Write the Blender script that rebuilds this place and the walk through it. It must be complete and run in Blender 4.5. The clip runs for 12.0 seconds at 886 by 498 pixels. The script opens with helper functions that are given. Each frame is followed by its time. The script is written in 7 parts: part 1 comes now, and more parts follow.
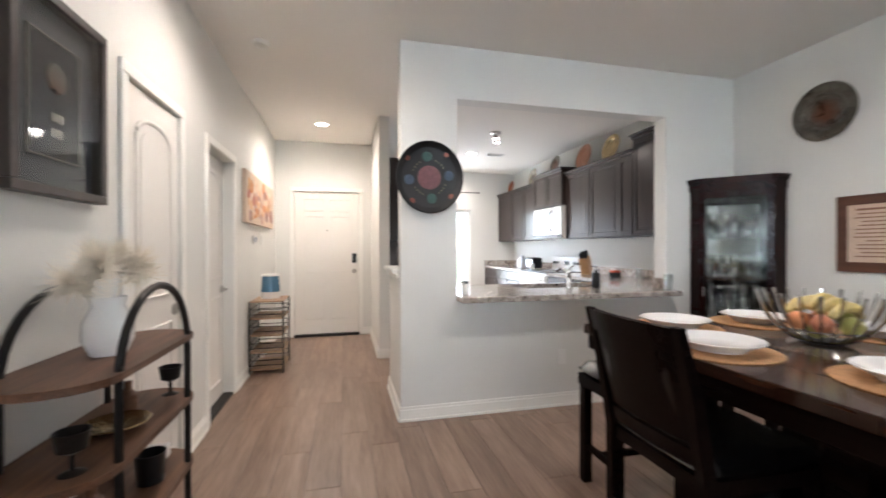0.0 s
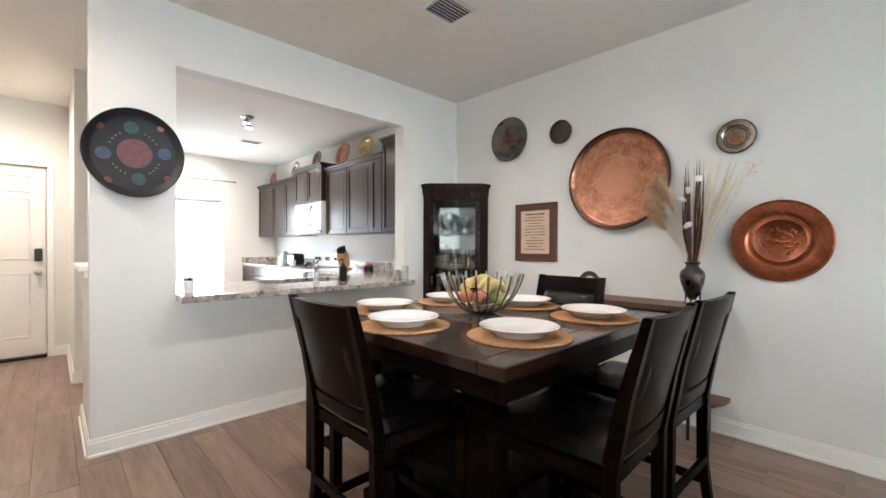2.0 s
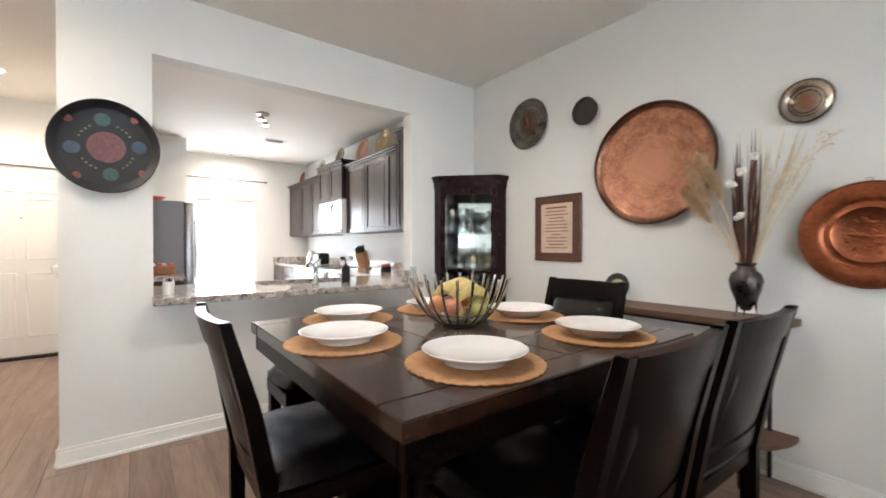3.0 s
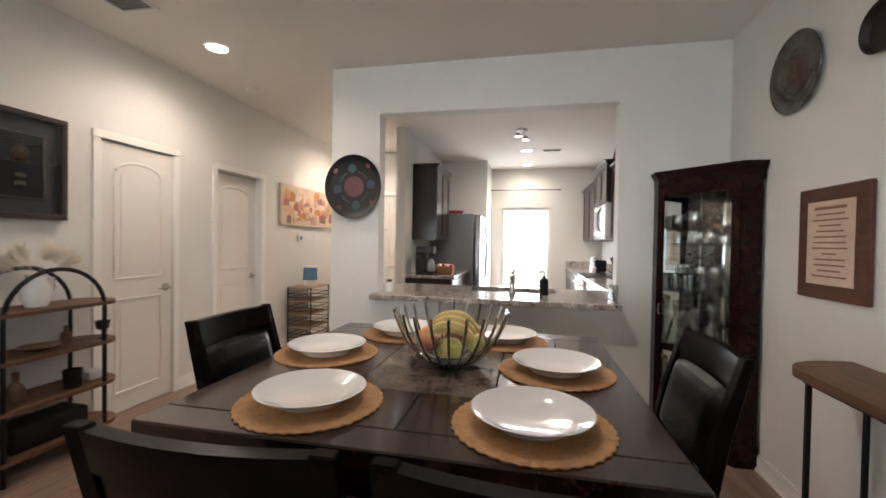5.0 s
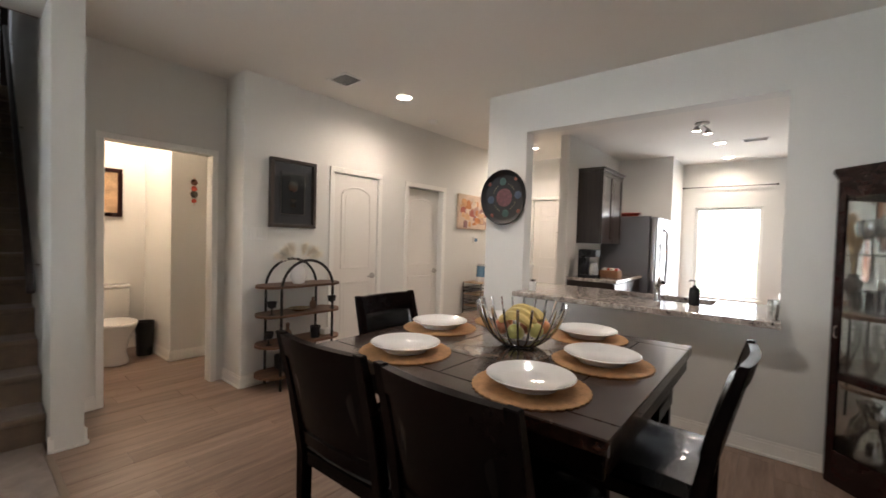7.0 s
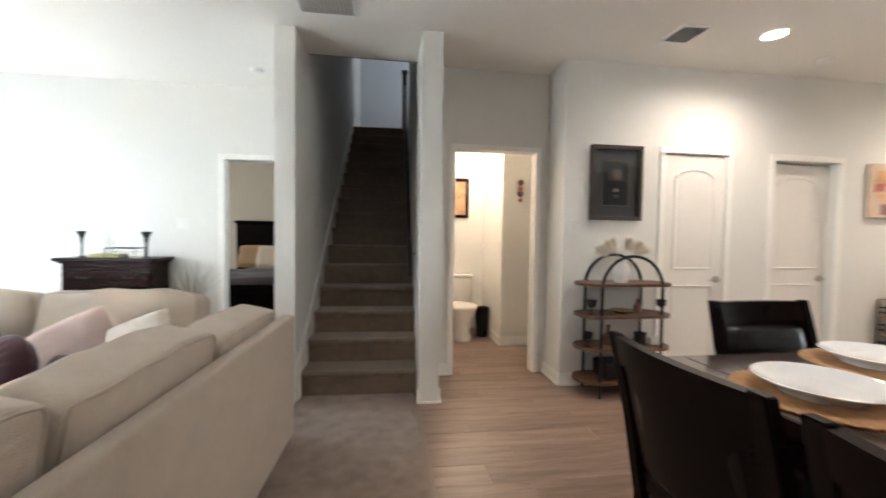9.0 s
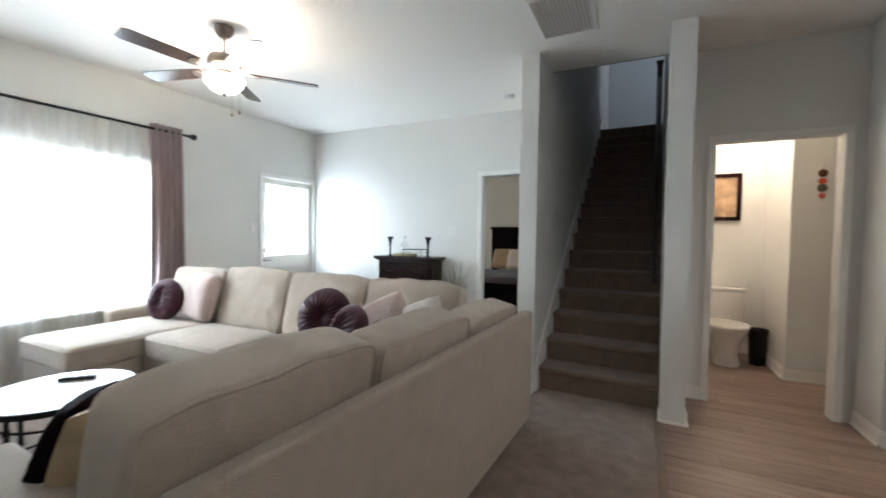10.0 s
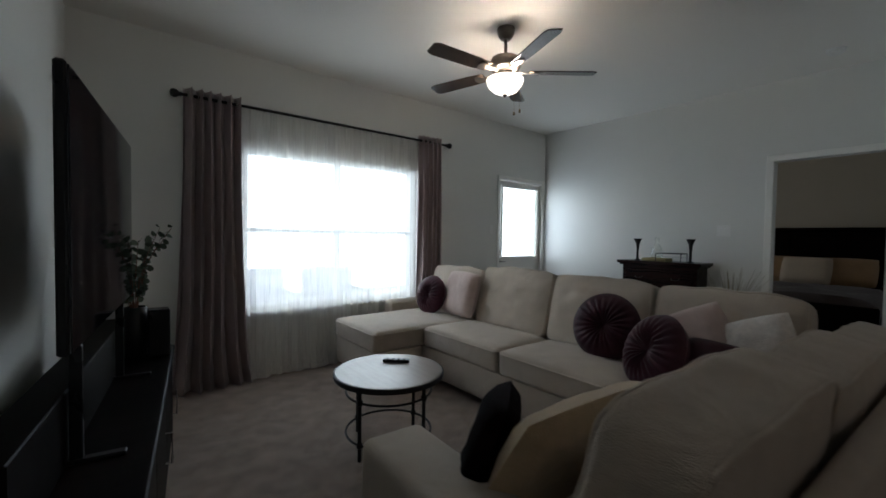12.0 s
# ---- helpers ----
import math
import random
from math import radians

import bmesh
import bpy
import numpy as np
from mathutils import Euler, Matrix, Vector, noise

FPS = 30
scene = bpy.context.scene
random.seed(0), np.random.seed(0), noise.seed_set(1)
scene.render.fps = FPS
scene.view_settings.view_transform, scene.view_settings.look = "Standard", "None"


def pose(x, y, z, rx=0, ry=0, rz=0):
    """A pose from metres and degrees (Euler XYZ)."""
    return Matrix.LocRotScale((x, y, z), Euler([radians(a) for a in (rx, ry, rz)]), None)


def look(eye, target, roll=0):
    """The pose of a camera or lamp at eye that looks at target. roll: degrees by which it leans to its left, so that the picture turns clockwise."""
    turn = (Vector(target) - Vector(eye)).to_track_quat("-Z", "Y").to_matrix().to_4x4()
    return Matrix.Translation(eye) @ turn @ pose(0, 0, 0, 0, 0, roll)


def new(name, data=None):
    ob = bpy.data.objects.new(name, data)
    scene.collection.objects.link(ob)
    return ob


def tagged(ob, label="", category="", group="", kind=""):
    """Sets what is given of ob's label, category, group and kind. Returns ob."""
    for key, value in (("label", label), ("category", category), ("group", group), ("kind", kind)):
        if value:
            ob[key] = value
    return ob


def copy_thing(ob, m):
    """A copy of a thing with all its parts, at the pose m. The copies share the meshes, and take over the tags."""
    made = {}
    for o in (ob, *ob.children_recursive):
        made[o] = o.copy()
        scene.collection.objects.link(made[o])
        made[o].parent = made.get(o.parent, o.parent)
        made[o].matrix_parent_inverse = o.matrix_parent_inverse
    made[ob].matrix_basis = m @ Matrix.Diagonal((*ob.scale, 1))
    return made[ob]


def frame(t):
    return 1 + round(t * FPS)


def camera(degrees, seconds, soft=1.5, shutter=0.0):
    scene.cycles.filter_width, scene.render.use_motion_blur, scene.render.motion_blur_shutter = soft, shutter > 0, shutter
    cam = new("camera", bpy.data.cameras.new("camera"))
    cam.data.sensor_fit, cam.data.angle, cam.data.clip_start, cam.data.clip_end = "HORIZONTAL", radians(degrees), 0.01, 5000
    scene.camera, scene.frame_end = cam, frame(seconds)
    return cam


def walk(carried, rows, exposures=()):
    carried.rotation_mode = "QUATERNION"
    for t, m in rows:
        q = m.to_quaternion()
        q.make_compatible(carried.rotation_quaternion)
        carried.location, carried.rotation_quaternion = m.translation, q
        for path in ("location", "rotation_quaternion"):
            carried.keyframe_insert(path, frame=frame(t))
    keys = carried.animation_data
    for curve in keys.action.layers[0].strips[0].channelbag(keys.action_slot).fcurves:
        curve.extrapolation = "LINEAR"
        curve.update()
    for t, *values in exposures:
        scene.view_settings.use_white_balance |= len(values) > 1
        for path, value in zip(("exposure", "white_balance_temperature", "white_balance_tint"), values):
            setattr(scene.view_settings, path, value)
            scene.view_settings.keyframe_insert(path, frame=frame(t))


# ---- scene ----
cam = camera(95.1, 12.0, soft=1.6, shutter=0.35)
PATH = [
    (0, (0.264, 0.223, 1.268), (0.738, 2.166, 1.262), -0.1),
    (0.5, (0.35, 0.108, 1.248), (1.256, 1.891, 1.238), 0.1),
    (1, (0.418, 0.03, 1.241), (1.636, 1.616, 1.231), 0.2),
    (1.5, (0.435, 0.062, 1.252), (1.795, 1.529, 1.228), 0.4),
    (2, (0.507, 0.078, 1.23), (1.897, 1.515, 1.216), 0.2),
    (2.5, (0.686, 0.094, 1.217), (2.081, 1.526, 1.198), 0.2),
    (3, (1.006, 0.124, 1.22), (2.214, 1.718, 1.204), -0.0),
    (3.2, (1.144, 0.104, 1.231), (2.219, 1.79, 1.21), 0.2),
    (3.5, (1.369, 0.056, 1.236), (2.174, 1.887, 1.215), 0.2),
    (3.7, (1.493, 0.036, 1.271), (2.107, 1.939, 1.243), 0.2),
    (5.5, (2.558, -0.135, 1.352), (1.881, 1.746, 1.312), 1.1),
    (6, (2.762, -0.254, 1.386), (1.86, 1.53, 1.337), 1.0),
    (6.5, (2.939, -0.259, 1.396), (1.833, 1.407, 1.344), 1.3),
    (8.3, (2.748, -0.216, 1.313), (0.99, 0.733, 1.223), 1.2),
    (8.5, (2.688, -0.169, 1.32), (0.846, 0.605, 1.225), 0.9),
    (9, (2.612, -0.142, 1.297), (0.633, 0.141, 1.221), 0.9),
    (9.5, (2.679, -0.029, 1.297), (0.726, -0.457, 1.229), 0.8),
    (10, (2.804, -0.031, 1.305), (1.008, -0.908, 1.234), 0.8),
    (10.5, (2.875, -0.059, 1.317), (1.267, -1.246, 1.24), 0.7),
    (11, (2.935, -0.16, 1.306), (1.544, -1.595, 1.231), 0.5),
    (11.5, (2.991, -0.392, 1.269), (1.743, -1.954, 1.199), 0.6),
    (12, (3.037, -0.699, 1.261), (1.794, -2.265, 1.198), 0.9),
]
EXPOSE = [(0.0, 3.0, 5950, 14), (2.5, 3.34, 6080, 13), (3.7, 3.16, 6300, 15), (5.5, 2.48, 6500, 16), (6.7, 2.52, 6500, 16), (8.3, 2.95, 6250, 14), (9.0, 3.2, 6200, 13), (9.5, 3.02, 5980, 12), (10.0, 2.55, 5850, 11), (10.5, 1.85, 5750, 9), (11.0, 1.08, 5800, 9), (11.5, 0.62, 5900, 10), (12.0, 0.36, 5950, 11)]
walk(cam, [(t, look(eye, target, roll)) for t, eye, target, roll in PATH], EXPOSE)
# ---- daylight ----
CEIL = 2.785
world = bpy.data.worlds.new("sky")
scene.world = world
world.use_nodes = True
wn = world.node_tree.nodes
sky = wn.new("ShaderNodeTexSky")
sky.sky_type = 'NISHITA'
sky.sun_disc = False
sky.sun_elevation = radians(55)
sky.sun_rotation = radians(30)
wn["Background"].inputs["Strength"].default_value = 0.15
world.node_tree.links.new(sky.outputs[0], wn["Background"].inputs[0])

sun_data = bpy.data.lights.new("sun", 'SUN')
sun_data.energy, sun_data.angle, sun_data.color = 3.0, radians(0.5), (1.0, 0.95, 0.87)
sun = new("sun", sun_data)
sun.matrix_world = look((3, 14, 20), (0, 2, 0))


def area(name, eye, target, w, h, power, color):
    """A lamp that stands in a window's opening for the light of the sky."""
    d = bpy.data.lights.new(name, 'AREA')
    d.shape, d.size, d.size_y, d.energy, d.color = 'RECTANGLE', w, h, power, color
    ob = new(name, d)
    ob.matrix_world = look(eye, target)
    return ob


area("living_window_daylight", (1.32, -4.50, 1.30), (1.32, 0, 1.15), 1.75, 1.35, 8.5, (0.80, 0.92, 1.0))
area("patio_door_daylight", (-1.42, -4.50, 1.47), (-1.42, 0, 1.3), 0.66, 0.92, 4.5, (0.80, 0.92, 1.0))
area("kitchen_door_daylight", (2.22, 7.96, 1.1), (2.22, 0, 1.0), 0.92, 1.7, 7, (0.92, 0.96, 1.0))


def spot(name, x, y, z, power, color, angle=168, size=0.07):
    d = bpy.data.lights.new(name, 'SPOT')
    d.energy, d.color, d.spot_size, d.spot_blend, d.shadow_soft_size = power, color, radians(angle), 0.8, size
    ob = new(name, d)
    ob.location = (x, y, z)
    return ob


WARM = (1.0, 0.86, 0.70)
spot("hall_lamp_light", -0.03, 2.65, CEIL - 0.03, 9.2, WARM)
spot("hall_lamp_light", 0.0, 5.40, CEIL - 0.03, 13, WARM)
spot("dining_lamp_light", 1.96, 1.84, CEIL - 0.03, 8.5, (1.0, 0.92, 0.82), size=0.04)
spot("kitchen_lamp_light", 2.27, 6.45, CEIL - 0.03, 8, WARM)
spot("kitchen_lamp_light", 2.27, 7.6, CEIL - 0.03, 6.5, WARM)
spot("kitchen_spot_light", 2.2, 5.2, CEIL - 0.16, 8, WARM)
for turn in (20, 140, 260):
    fan_light = bpy.data.lights.new("fan_lamp_light", 'POINT')
    fan_light.energy, fan_light.color, fan_light.shadow_soft_size = 5.5, (1.0, 0.84, 0.66), 0.03
    new("fan_lamp_light", fan_light).location = (0.82 + 0.095 * math.cos(radians(turn)), -2.79 + 0.095 * math.sin(radians(turn)), CEIL - 0.385)
bath_light = bpy.data.lights.new("bathroom_lamp_light", 'POINT')
bath_light.energy, bath_light.color, bath_light.shadow_soft_size = 3.0, (1.0, 0.72, 0.46), 0.12
new("bathroom_lamp_light", bath_light).location = (-2.2, 0.75, 2.45)
# added fill lamp before a windowless wall, to brighten the bedroom
bed_light = bpy.data.lights.new("bedroom_fill_light", 'AREA')
bed_light.shape, bed_light.size, bed_light.size_y, bed_light.energy = 'RECTANGLE', 1.4, 1.2, 3.5
new("bedroom_fill_light", bed_light).matrix_world = look((-3.4, -4.45, 1.5), (-3.4, 0, 1.2))
up_light = bpy.data.lights.new("upstairs_daylight", 'AREA')
up_light.shape, up_light.size, up_light.size_y, up_light.energy, up_light.color = 'RECTANGLE', 0.9, 0.9, 1.3, (0.90, 0.95, 1.0)
new("upstairs_daylight", up_light).matrix_world = look((-4.8, 1.4, 4.5), (-5.3, -0.4, 4.1))
# ---- materials ----


def material(name, color, rough=0.5, metal=0.0, var=0.10, scale=3.0, bump=0.05, bscale=90.0, spread=0.0, coat=0.0, sheen=0.0, stretch=(1, 1, 1), wrinkle=0.0):
    """A plain surface with two scales of tone and a fine relief."""
    m = bpy.data.materials.new(name)
    m.use_nodes = True
    n, l = m.node_tree.nodes, m.node_tree.links
    b = n["Principled BSDF"]
    b.inputs["Metallic"].default_value = metal
    b.inputs["Coat Weight"].default_value = coat
    b.inputs["Sheen Weight"].default_value = sheen
    tc = n.new("ShaderNodeTexCoord")
    mp = n.new("ShaderNodeMapping")
    mp.inputs["Scale"].default_value = stretch
    l.new(tc.outputs["Object"], mp.inputs["Vector"])
    big, fine = n.new("ShaderNodeTexNoise"), n.new("ShaderNodeTexNoise")
    big.inputs["Scale"].default_value, big.inputs["Detail"].default_value = scale, 5
    fine.inputs["Scale"].default_value, fine.inputs["Detail"].default_value = bscale, 3
    l.new(mp.outputs[0], big.inputs["Vector"]), l.new(mp.outputs[0], fine.inputs["Vector"])
    ramp = n.new("ShaderNodeMapRange")
    ramp.inputs["To Min"].default_value, ramp.inputs["To Max"].default_value = 1 - var, 1 + var
    ramp.inputs["From Min"].default_value, ramp.inputs["From Max"].default_value = 0.3, 0.7
    mixn = n.new("ShaderNodeMath")
    mixn.operation = 'MULTIPLY_ADD'
    mixn.inputs[1].default_value = 0.4
    l.new(fine.outputs[0], mixn.inputs[0])
    half = n.new("ShaderNodeMath")
    half.operation = 'MULTIPLY'
    half.inputs[1].default_value = 0.6
    l.new(big.outputs[0], half.inputs[0])
    l.new(half.outputs[0], mixn.inputs[2])
    l.new(mixn.outputs[0], ramp.inputs["Value"])
    hsv = n.new("ShaderNodeHueSaturation")
    hsv.inputs["Color"].default_value = (*color, 1)
    if spread:
        info = n.new("ShaderNodeObjectInfo")
        rr = n.new("ShaderNodeMapRange")
        rr.inputs["To Min"].default_value, rr.inputs["To Max"].default_value = 1 - spread, 1 + spread
        l.new(info.outputs["Random"], rr.inputs["Value"])
        mul = n.new("ShaderNodeMath")
        mul.operation = 'MULTIPLY'
        l.new(rr.outputs[0], mul.inputs[0]), l.new(ramp.outputs[0], mul.inputs[1])
        l.new(mul.outputs[0], hsv.inputs["Value"])
    else:
        l.new(ramp.outputs[0], hsv.inputs["Value"])
    l.new(hsv.outputs[0], b.inputs["Base Color"])
    rg = n.new("ShaderNodeMapRange")
    rg.inputs["To Min"].default_value, rg.inputs["To Max"].default_value = max(0.02, rough * 0.85), min(1, rough * 1.15)
    l.new(big.outputs[0], rg.inputs["Value"])
    l.new(rg.outputs[0], b.inputs["Roughness"])
    if bump:
        bp = n.new("ShaderNodeBump")
        bp.inputs["Strength"].default_value, bp.inputs["Distance"].default_value = min(1, bump * 4), 0.004
        l.new(fine.outputs[0], bp.inputs["Height"])
        l.new(bp.outputs[0], b.inputs["Normal"])
        if wrinkle:
            soft, wide = n.new("ShaderNodeTexNoise"), n.new("ShaderNodeBump")
            soft.inputs["Scale"].default_value, soft.inputs["Detail"].default_value, soft.inputs["Distortion"].default_value = 5.0, 2.5, 1.2
            wide.inputs["Strength"].default_value, wide.inputs["Distance"].default_value = wrinkle, 0.05
            l.new(mp.outputs[0], soft.inputs["Vector"]), l.new(soft.outputs[0], wide.inputs["Height"])
            l.new(wide.outputs[0], bp.inputs["Normal"])
    return m


def wood(name, dark, light, rough=0.4, grain=(14, 1.2, 14), bump=0.05, spread=0.0, coat=0.0, spec=0.5):
    """Wood with the grain along local y."""
    m = bpy.data.materials.new(name)
    m.use_nodes = True
    n, l = m.node_tree.nodes, m.node_tree.links
    b = n["Principled BSDF"]
    tc, mp = n.new("ShaderNodeTexCoord"), n.new("ShaderNodeMapping")
    mp.inputs["Scale"].default_value = grain
    l.new(tc.outputs["Object"], mp.inputs["Vector"])
    info = n.new("ShaderNodeObjectInfo")
    comb = n.new("ShaderNodeVectorMath")
    comb.operation = 'MULTIPLY_ADD'
    comb.inputs[1].default_value = (37.0, 91.0, 13.0)
    l.new(info.outputs["Random"], comb.inputs[0])
    l.new(mp.outputs[0], comb.inputs[2])
    a, f = n.new("ShaderNodeTexNoise"), n.new("ShaderNodeTexNoise")
    a.inputs["Scale"].default_value, a.inputs["Detail"].default_value, a.inputs["Distortion"].default_value = 1.3, 6, 0.6
    f.inputs["Scale"].default_value, f.inputs["Detail"].default_value = 7.0, 4
    l.new(comb.outputs[0], a.inputs["Vector"]), l.new(comb.outputs[0], f.inputs["Vector"])
    add = n.new("ShaderNodeMath")
    add.operation = 'MULTIPLY_ADD'
    add.inputs[1].default_value = 0.35
    l.new(f.outputs[0], add.inputs[0])
    sc = n.new("ShaderNodeMath")
    sc.operation = 'MULTIPLY'
    sc.inputs[1].default_value = 0.65
    l.new(a.outputs[0], sc.inputs[0]), l.new(sc.outputs[0], add.inputs[2])
    cr = n.new("ShaderNodeValToRGB")
    cr.color_ramp.elements[0].position, cr.color_ramp.elements[1].position = 0.32, 0.70
    cr.color_ramp.elements[0].color, cr.color_ramp.elements[1].color = (*dark, 1), (*light, 1)
    l.new(add.outputs[0], cr.inputs[0])
    hsv = n.new("ShaderNodeHueSaturation")
    l.new(cr.outputs[0], hsv.inputs["Color"])
    rr = n.new("ShaderNodeMapRange")
    rr.inputs["To Min"].default_value, rr.inputs["To Max"].default_value = 1 - spread, 1 + spread
    l.new(info.outputs["Random"], rr.inputs["Value"]), l.new(rr.outputs[0], hsv.inputs["Value"])
    l.new(hsv.outputs[0], b.inputs["Base Color"])
    b.inputs["Roughness"].default_value = rough
    b.inputs["Specular IOR Level"].default_value = spec
    b.inputs["Coat Weight"].default_value = coat
    b.inputs["Coat Roughness"].default_value = 0.12
    bp = n.new("ShaderNodeBump")
    bp.inputs["Strength"].default_value, bp.inputs["Distance"].default_value = min(1, bump * 4), 0.002
    l.new(add.outputs[0], bp.inputs["Height"]), l.new(bp.outputs[0], b.inputs["Normal"])
    return m


def granite(name):
    m = bpy.data.materials.new(name)
    m.use_nodes = True
    n, l = m.node_tree.nodes, m.node_tree.links
    b = n["Principled BSDF"]
    tc = n.new("ShaderNodeTexCoord")
    v, w = n.new("ShaderNodeTexNoise"), n.new("ShaderNodeTexVoronoi")
    v.inputs["Scale"].default_value, v.inputs["Detail"].default_value = 22, 6
    w.inputs["Scale"].default_value = 90
    l.new(tc.outputs["Object"], v.inputs["Vector"]), l.new(tc.outputs["Object"], w.inputs["Vector"])
    cr = n.new("ShaderNodeValToRGB")
    e = cr.color_ramp.elements
    e[0].position, e[0].color = 0.34, (0.02, 0.018, 0.017, 1)
    e[1].position, e[1].color = 0.72, (0.62, 0.56, 0.50, 1)
    for p, c in ((0.44, (0.20, 0.16, 0.14, 1)), (0.52, (0.42, 0.37, 0.33, 1)), (0.60, (0.30, 0.25, 0.22, 1))):
        k = e.new(p)
        k.color = c
    mx = n.new("ShaderNodeMath")
    mx.operation = 'MULTIPLY_ADD'
    mx.inputs[1].default_value = 0.35
    l.new(w.outputs["Distance"], mx.inputs[0])
    sub = n.new("ShaderNodeMath")
    sub.operation = 'SUBTRACT'
    sub.inputs[1].default_value = 0.10
    l.new(v.outputs[0], sub.inputs[0]), l.new(sub.outputs[0], mx.inputs[2])
    l.new(mx.outputs[0], cr.inputs[0]), l.new(cr.outputs[0], b.inputs["Base Color"])
    b.inputs["Roughness"].default_value = 0.12
    return m


def thin_glass(name, gloss=0.04):
    """A flat pane: clear, with a little mirror gloss."""
    m = bpy.data.materials.new(name)
    m.use_nodes = True
    n, l = m.node_tree.nodes, m.node_tree.links
    t, g, f, mix = n.new("ShaderNodeBsdfTransparent"), n.new("ShaderNodeBsdfGlossy"), n.new("ShaderNodeLayerWeight"), n.new("ShaderNodeMixShader")
    t.inputs[0].default_value = (0.96, 0.98, 0.97, 1)
    g.inputs["Roughness"].default_value = 0.02
    f.inputs["Blend"].default_value = 0.5
    p5, ma = n.new("ShaderNodeMath"), n.new("ShaderNodeMath")
    p5.operation, ma.operation = 'POWER', 'MULTIPLY_ADD'
    p5.inputs[1].default_value, ma.inputs[1].default_value, ma.inputs[2].default_value = 5.0, 0.9, gloss
    l.new(f.outputs["Facing"], p5.inputs[0]), l.new(p5.outputs[0], ma.inputs[0]), l.new(ma.outputs[0], mix.inputs[0]), l.new(t.outputs[0], mix.inputs[1]), l.new(g.outputs[0], mix.inputs[2])
    l.new(mix.outputs[0], n["Material Output"].inputs[0])
    return m


def sheer_cloth(name):
    m = bpy.data.materials.new(name)
    m.use_nodes = True
    n, l = m.node_tree.nodes, m.node_tree.links
    t, d, tr = n.new("ShaderNodeBsdfTransparent"), n.new("ShaderNodeBsdfDiffuse"), n.new("ShaderNodeBsdfTranslucent")
    d.inputs[0].default_value = (0.86, 0.84, 0.80, 1)
    tr.inputs[0].default_value = (0.90, 0.88, 0.84, 1)
    a, c = n.new("ShaderNodeMixShader"), n.new("ShaderNodeMixShader")
    a.inputs[0].default_value = 0.55
    tc, mp, ns, mr = n.new("ShaderNodeTexCoord"), n.new("ShaderNodeMapping"), n.new("ShaderNodeTexNoise"), n.new("ShaderNodeMapRange")
    mp.inputs["Scale"].default_value = (30, 30, 1.5)
    ns.inputs["Scale"].default_value = 3
    mr.inputs["To Min"].default_value, mr.inputs["To Max"].default_value = 0.5, 0.74
    l.new(tc.outputs["Object"], mp.inputs[0]), l.new(mp.outputs[0], ns.inputs["Vector"]), l.new(ns.outputs[0], mr.inputs["Value"])
    l.new(mr.outputs[0], c.inputs[0])
    l.new(d.outputs[0], a.inputs[1]), l.new(tr.outputs[0], a.inputs[2])
    l.new(t.outputs[0], c.inputs[1]), l.new(a.outputs[0], c.inputs[2])
    l.new(c.outputs[0], n["Material Output"].inputs[0])
    return m


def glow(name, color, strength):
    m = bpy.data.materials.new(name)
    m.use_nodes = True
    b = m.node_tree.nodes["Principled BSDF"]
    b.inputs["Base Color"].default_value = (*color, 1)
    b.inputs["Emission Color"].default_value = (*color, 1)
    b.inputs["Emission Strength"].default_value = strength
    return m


WALL = material("wall_paint", (0.745, 0.738, 0.70), 0.62, var=0.03, scale=1.6, bump=0.06, bscale=130)
CEILING = material("ceiling_paint", (0.82, 0.795, 0.745), 0.85, var=0.02, scale=1.0, bump=0.14, bscale=70)
TRIM = material("trim_paint", (0.86, 0.845, 0.80), 0.35, var=0.02, scale=2, bump=0.01)
DOORP = material("door_paint", (0.80, 0.77, 0.72), 0.38, var=0.03, scale=2, bump=0.015)
PLANK = wood("vinyl_plank", (0.165, 0.105, 0.077), (0.355, 0.25, 0.188), 0.34, (10, 0.9, 10), 0.03, 0.12)
CARPET = material("carpet_pile", (0.235, 0.17, 0.13), 0.98, var=0.5, scale=9, bump=0.6, bscale=240, sheen=0.3)
STAIR_CARPET = material("stair_carpet", (0.20, 0.14, 0.10), 0.98, var=0.24, scale=12, bump=0.6, bscale=240, sheen=0.3)
ESPRESSO = wood("espresso_wood", (0.0025, 0.0015, 0.0012), (0.0075, 0.0036, 0.0027), 0.27, (9, 0.8, 9), 0.03, 0.0, 0.0, 0.07)
TABLEW = wood("table_wood", (0.006, 0.0026, 0.0018), (0.054, 0.021, 0.011), 0.22, (22, 1.1, 22), 0.05, 0.2, 0.35)
LEATHER = material("black_leather", (0.003, 0.0026, 0.0026), 0.17, var=0.25, scale=5, bump=0.12, bscale=160, coat=0.15)
CHERRY = wood("cherry_wood", (0.006, 0.0019, 0.0016), (0.022, 0.0056, 0.0045), 0.26, (12, 0.8, 12), 0.03, 0.0, 0.08)
RUSTIC = wood("rustic_wood", (0.07, 0.032, 0.016), (0.20, 0.10, 0.055), 0.5, (14, 1.0, 14), 0.06, 0.12)
CABINETW = wood("cabinet_wood", (0.015, 0.0095, 0.008), (0.042, 0.027, 0.022), 0.30, (14, 14, 0.9), 0.03, 0.06, 0.15)
IRON = material("black_iron", (0.018, 0.017, 0.016), 0.42, 0.6, var=0.15, bump=0.04)
CHROME = material("chrome", (0.72, 0.72, 0.72), 0.12, 1.0, var=0.05, bump=0.0)
NICKEL = material("satin_nickel", (0.42, 0.40, 0.37), 0.30, 1.0, var=0.06, bump=0.0)
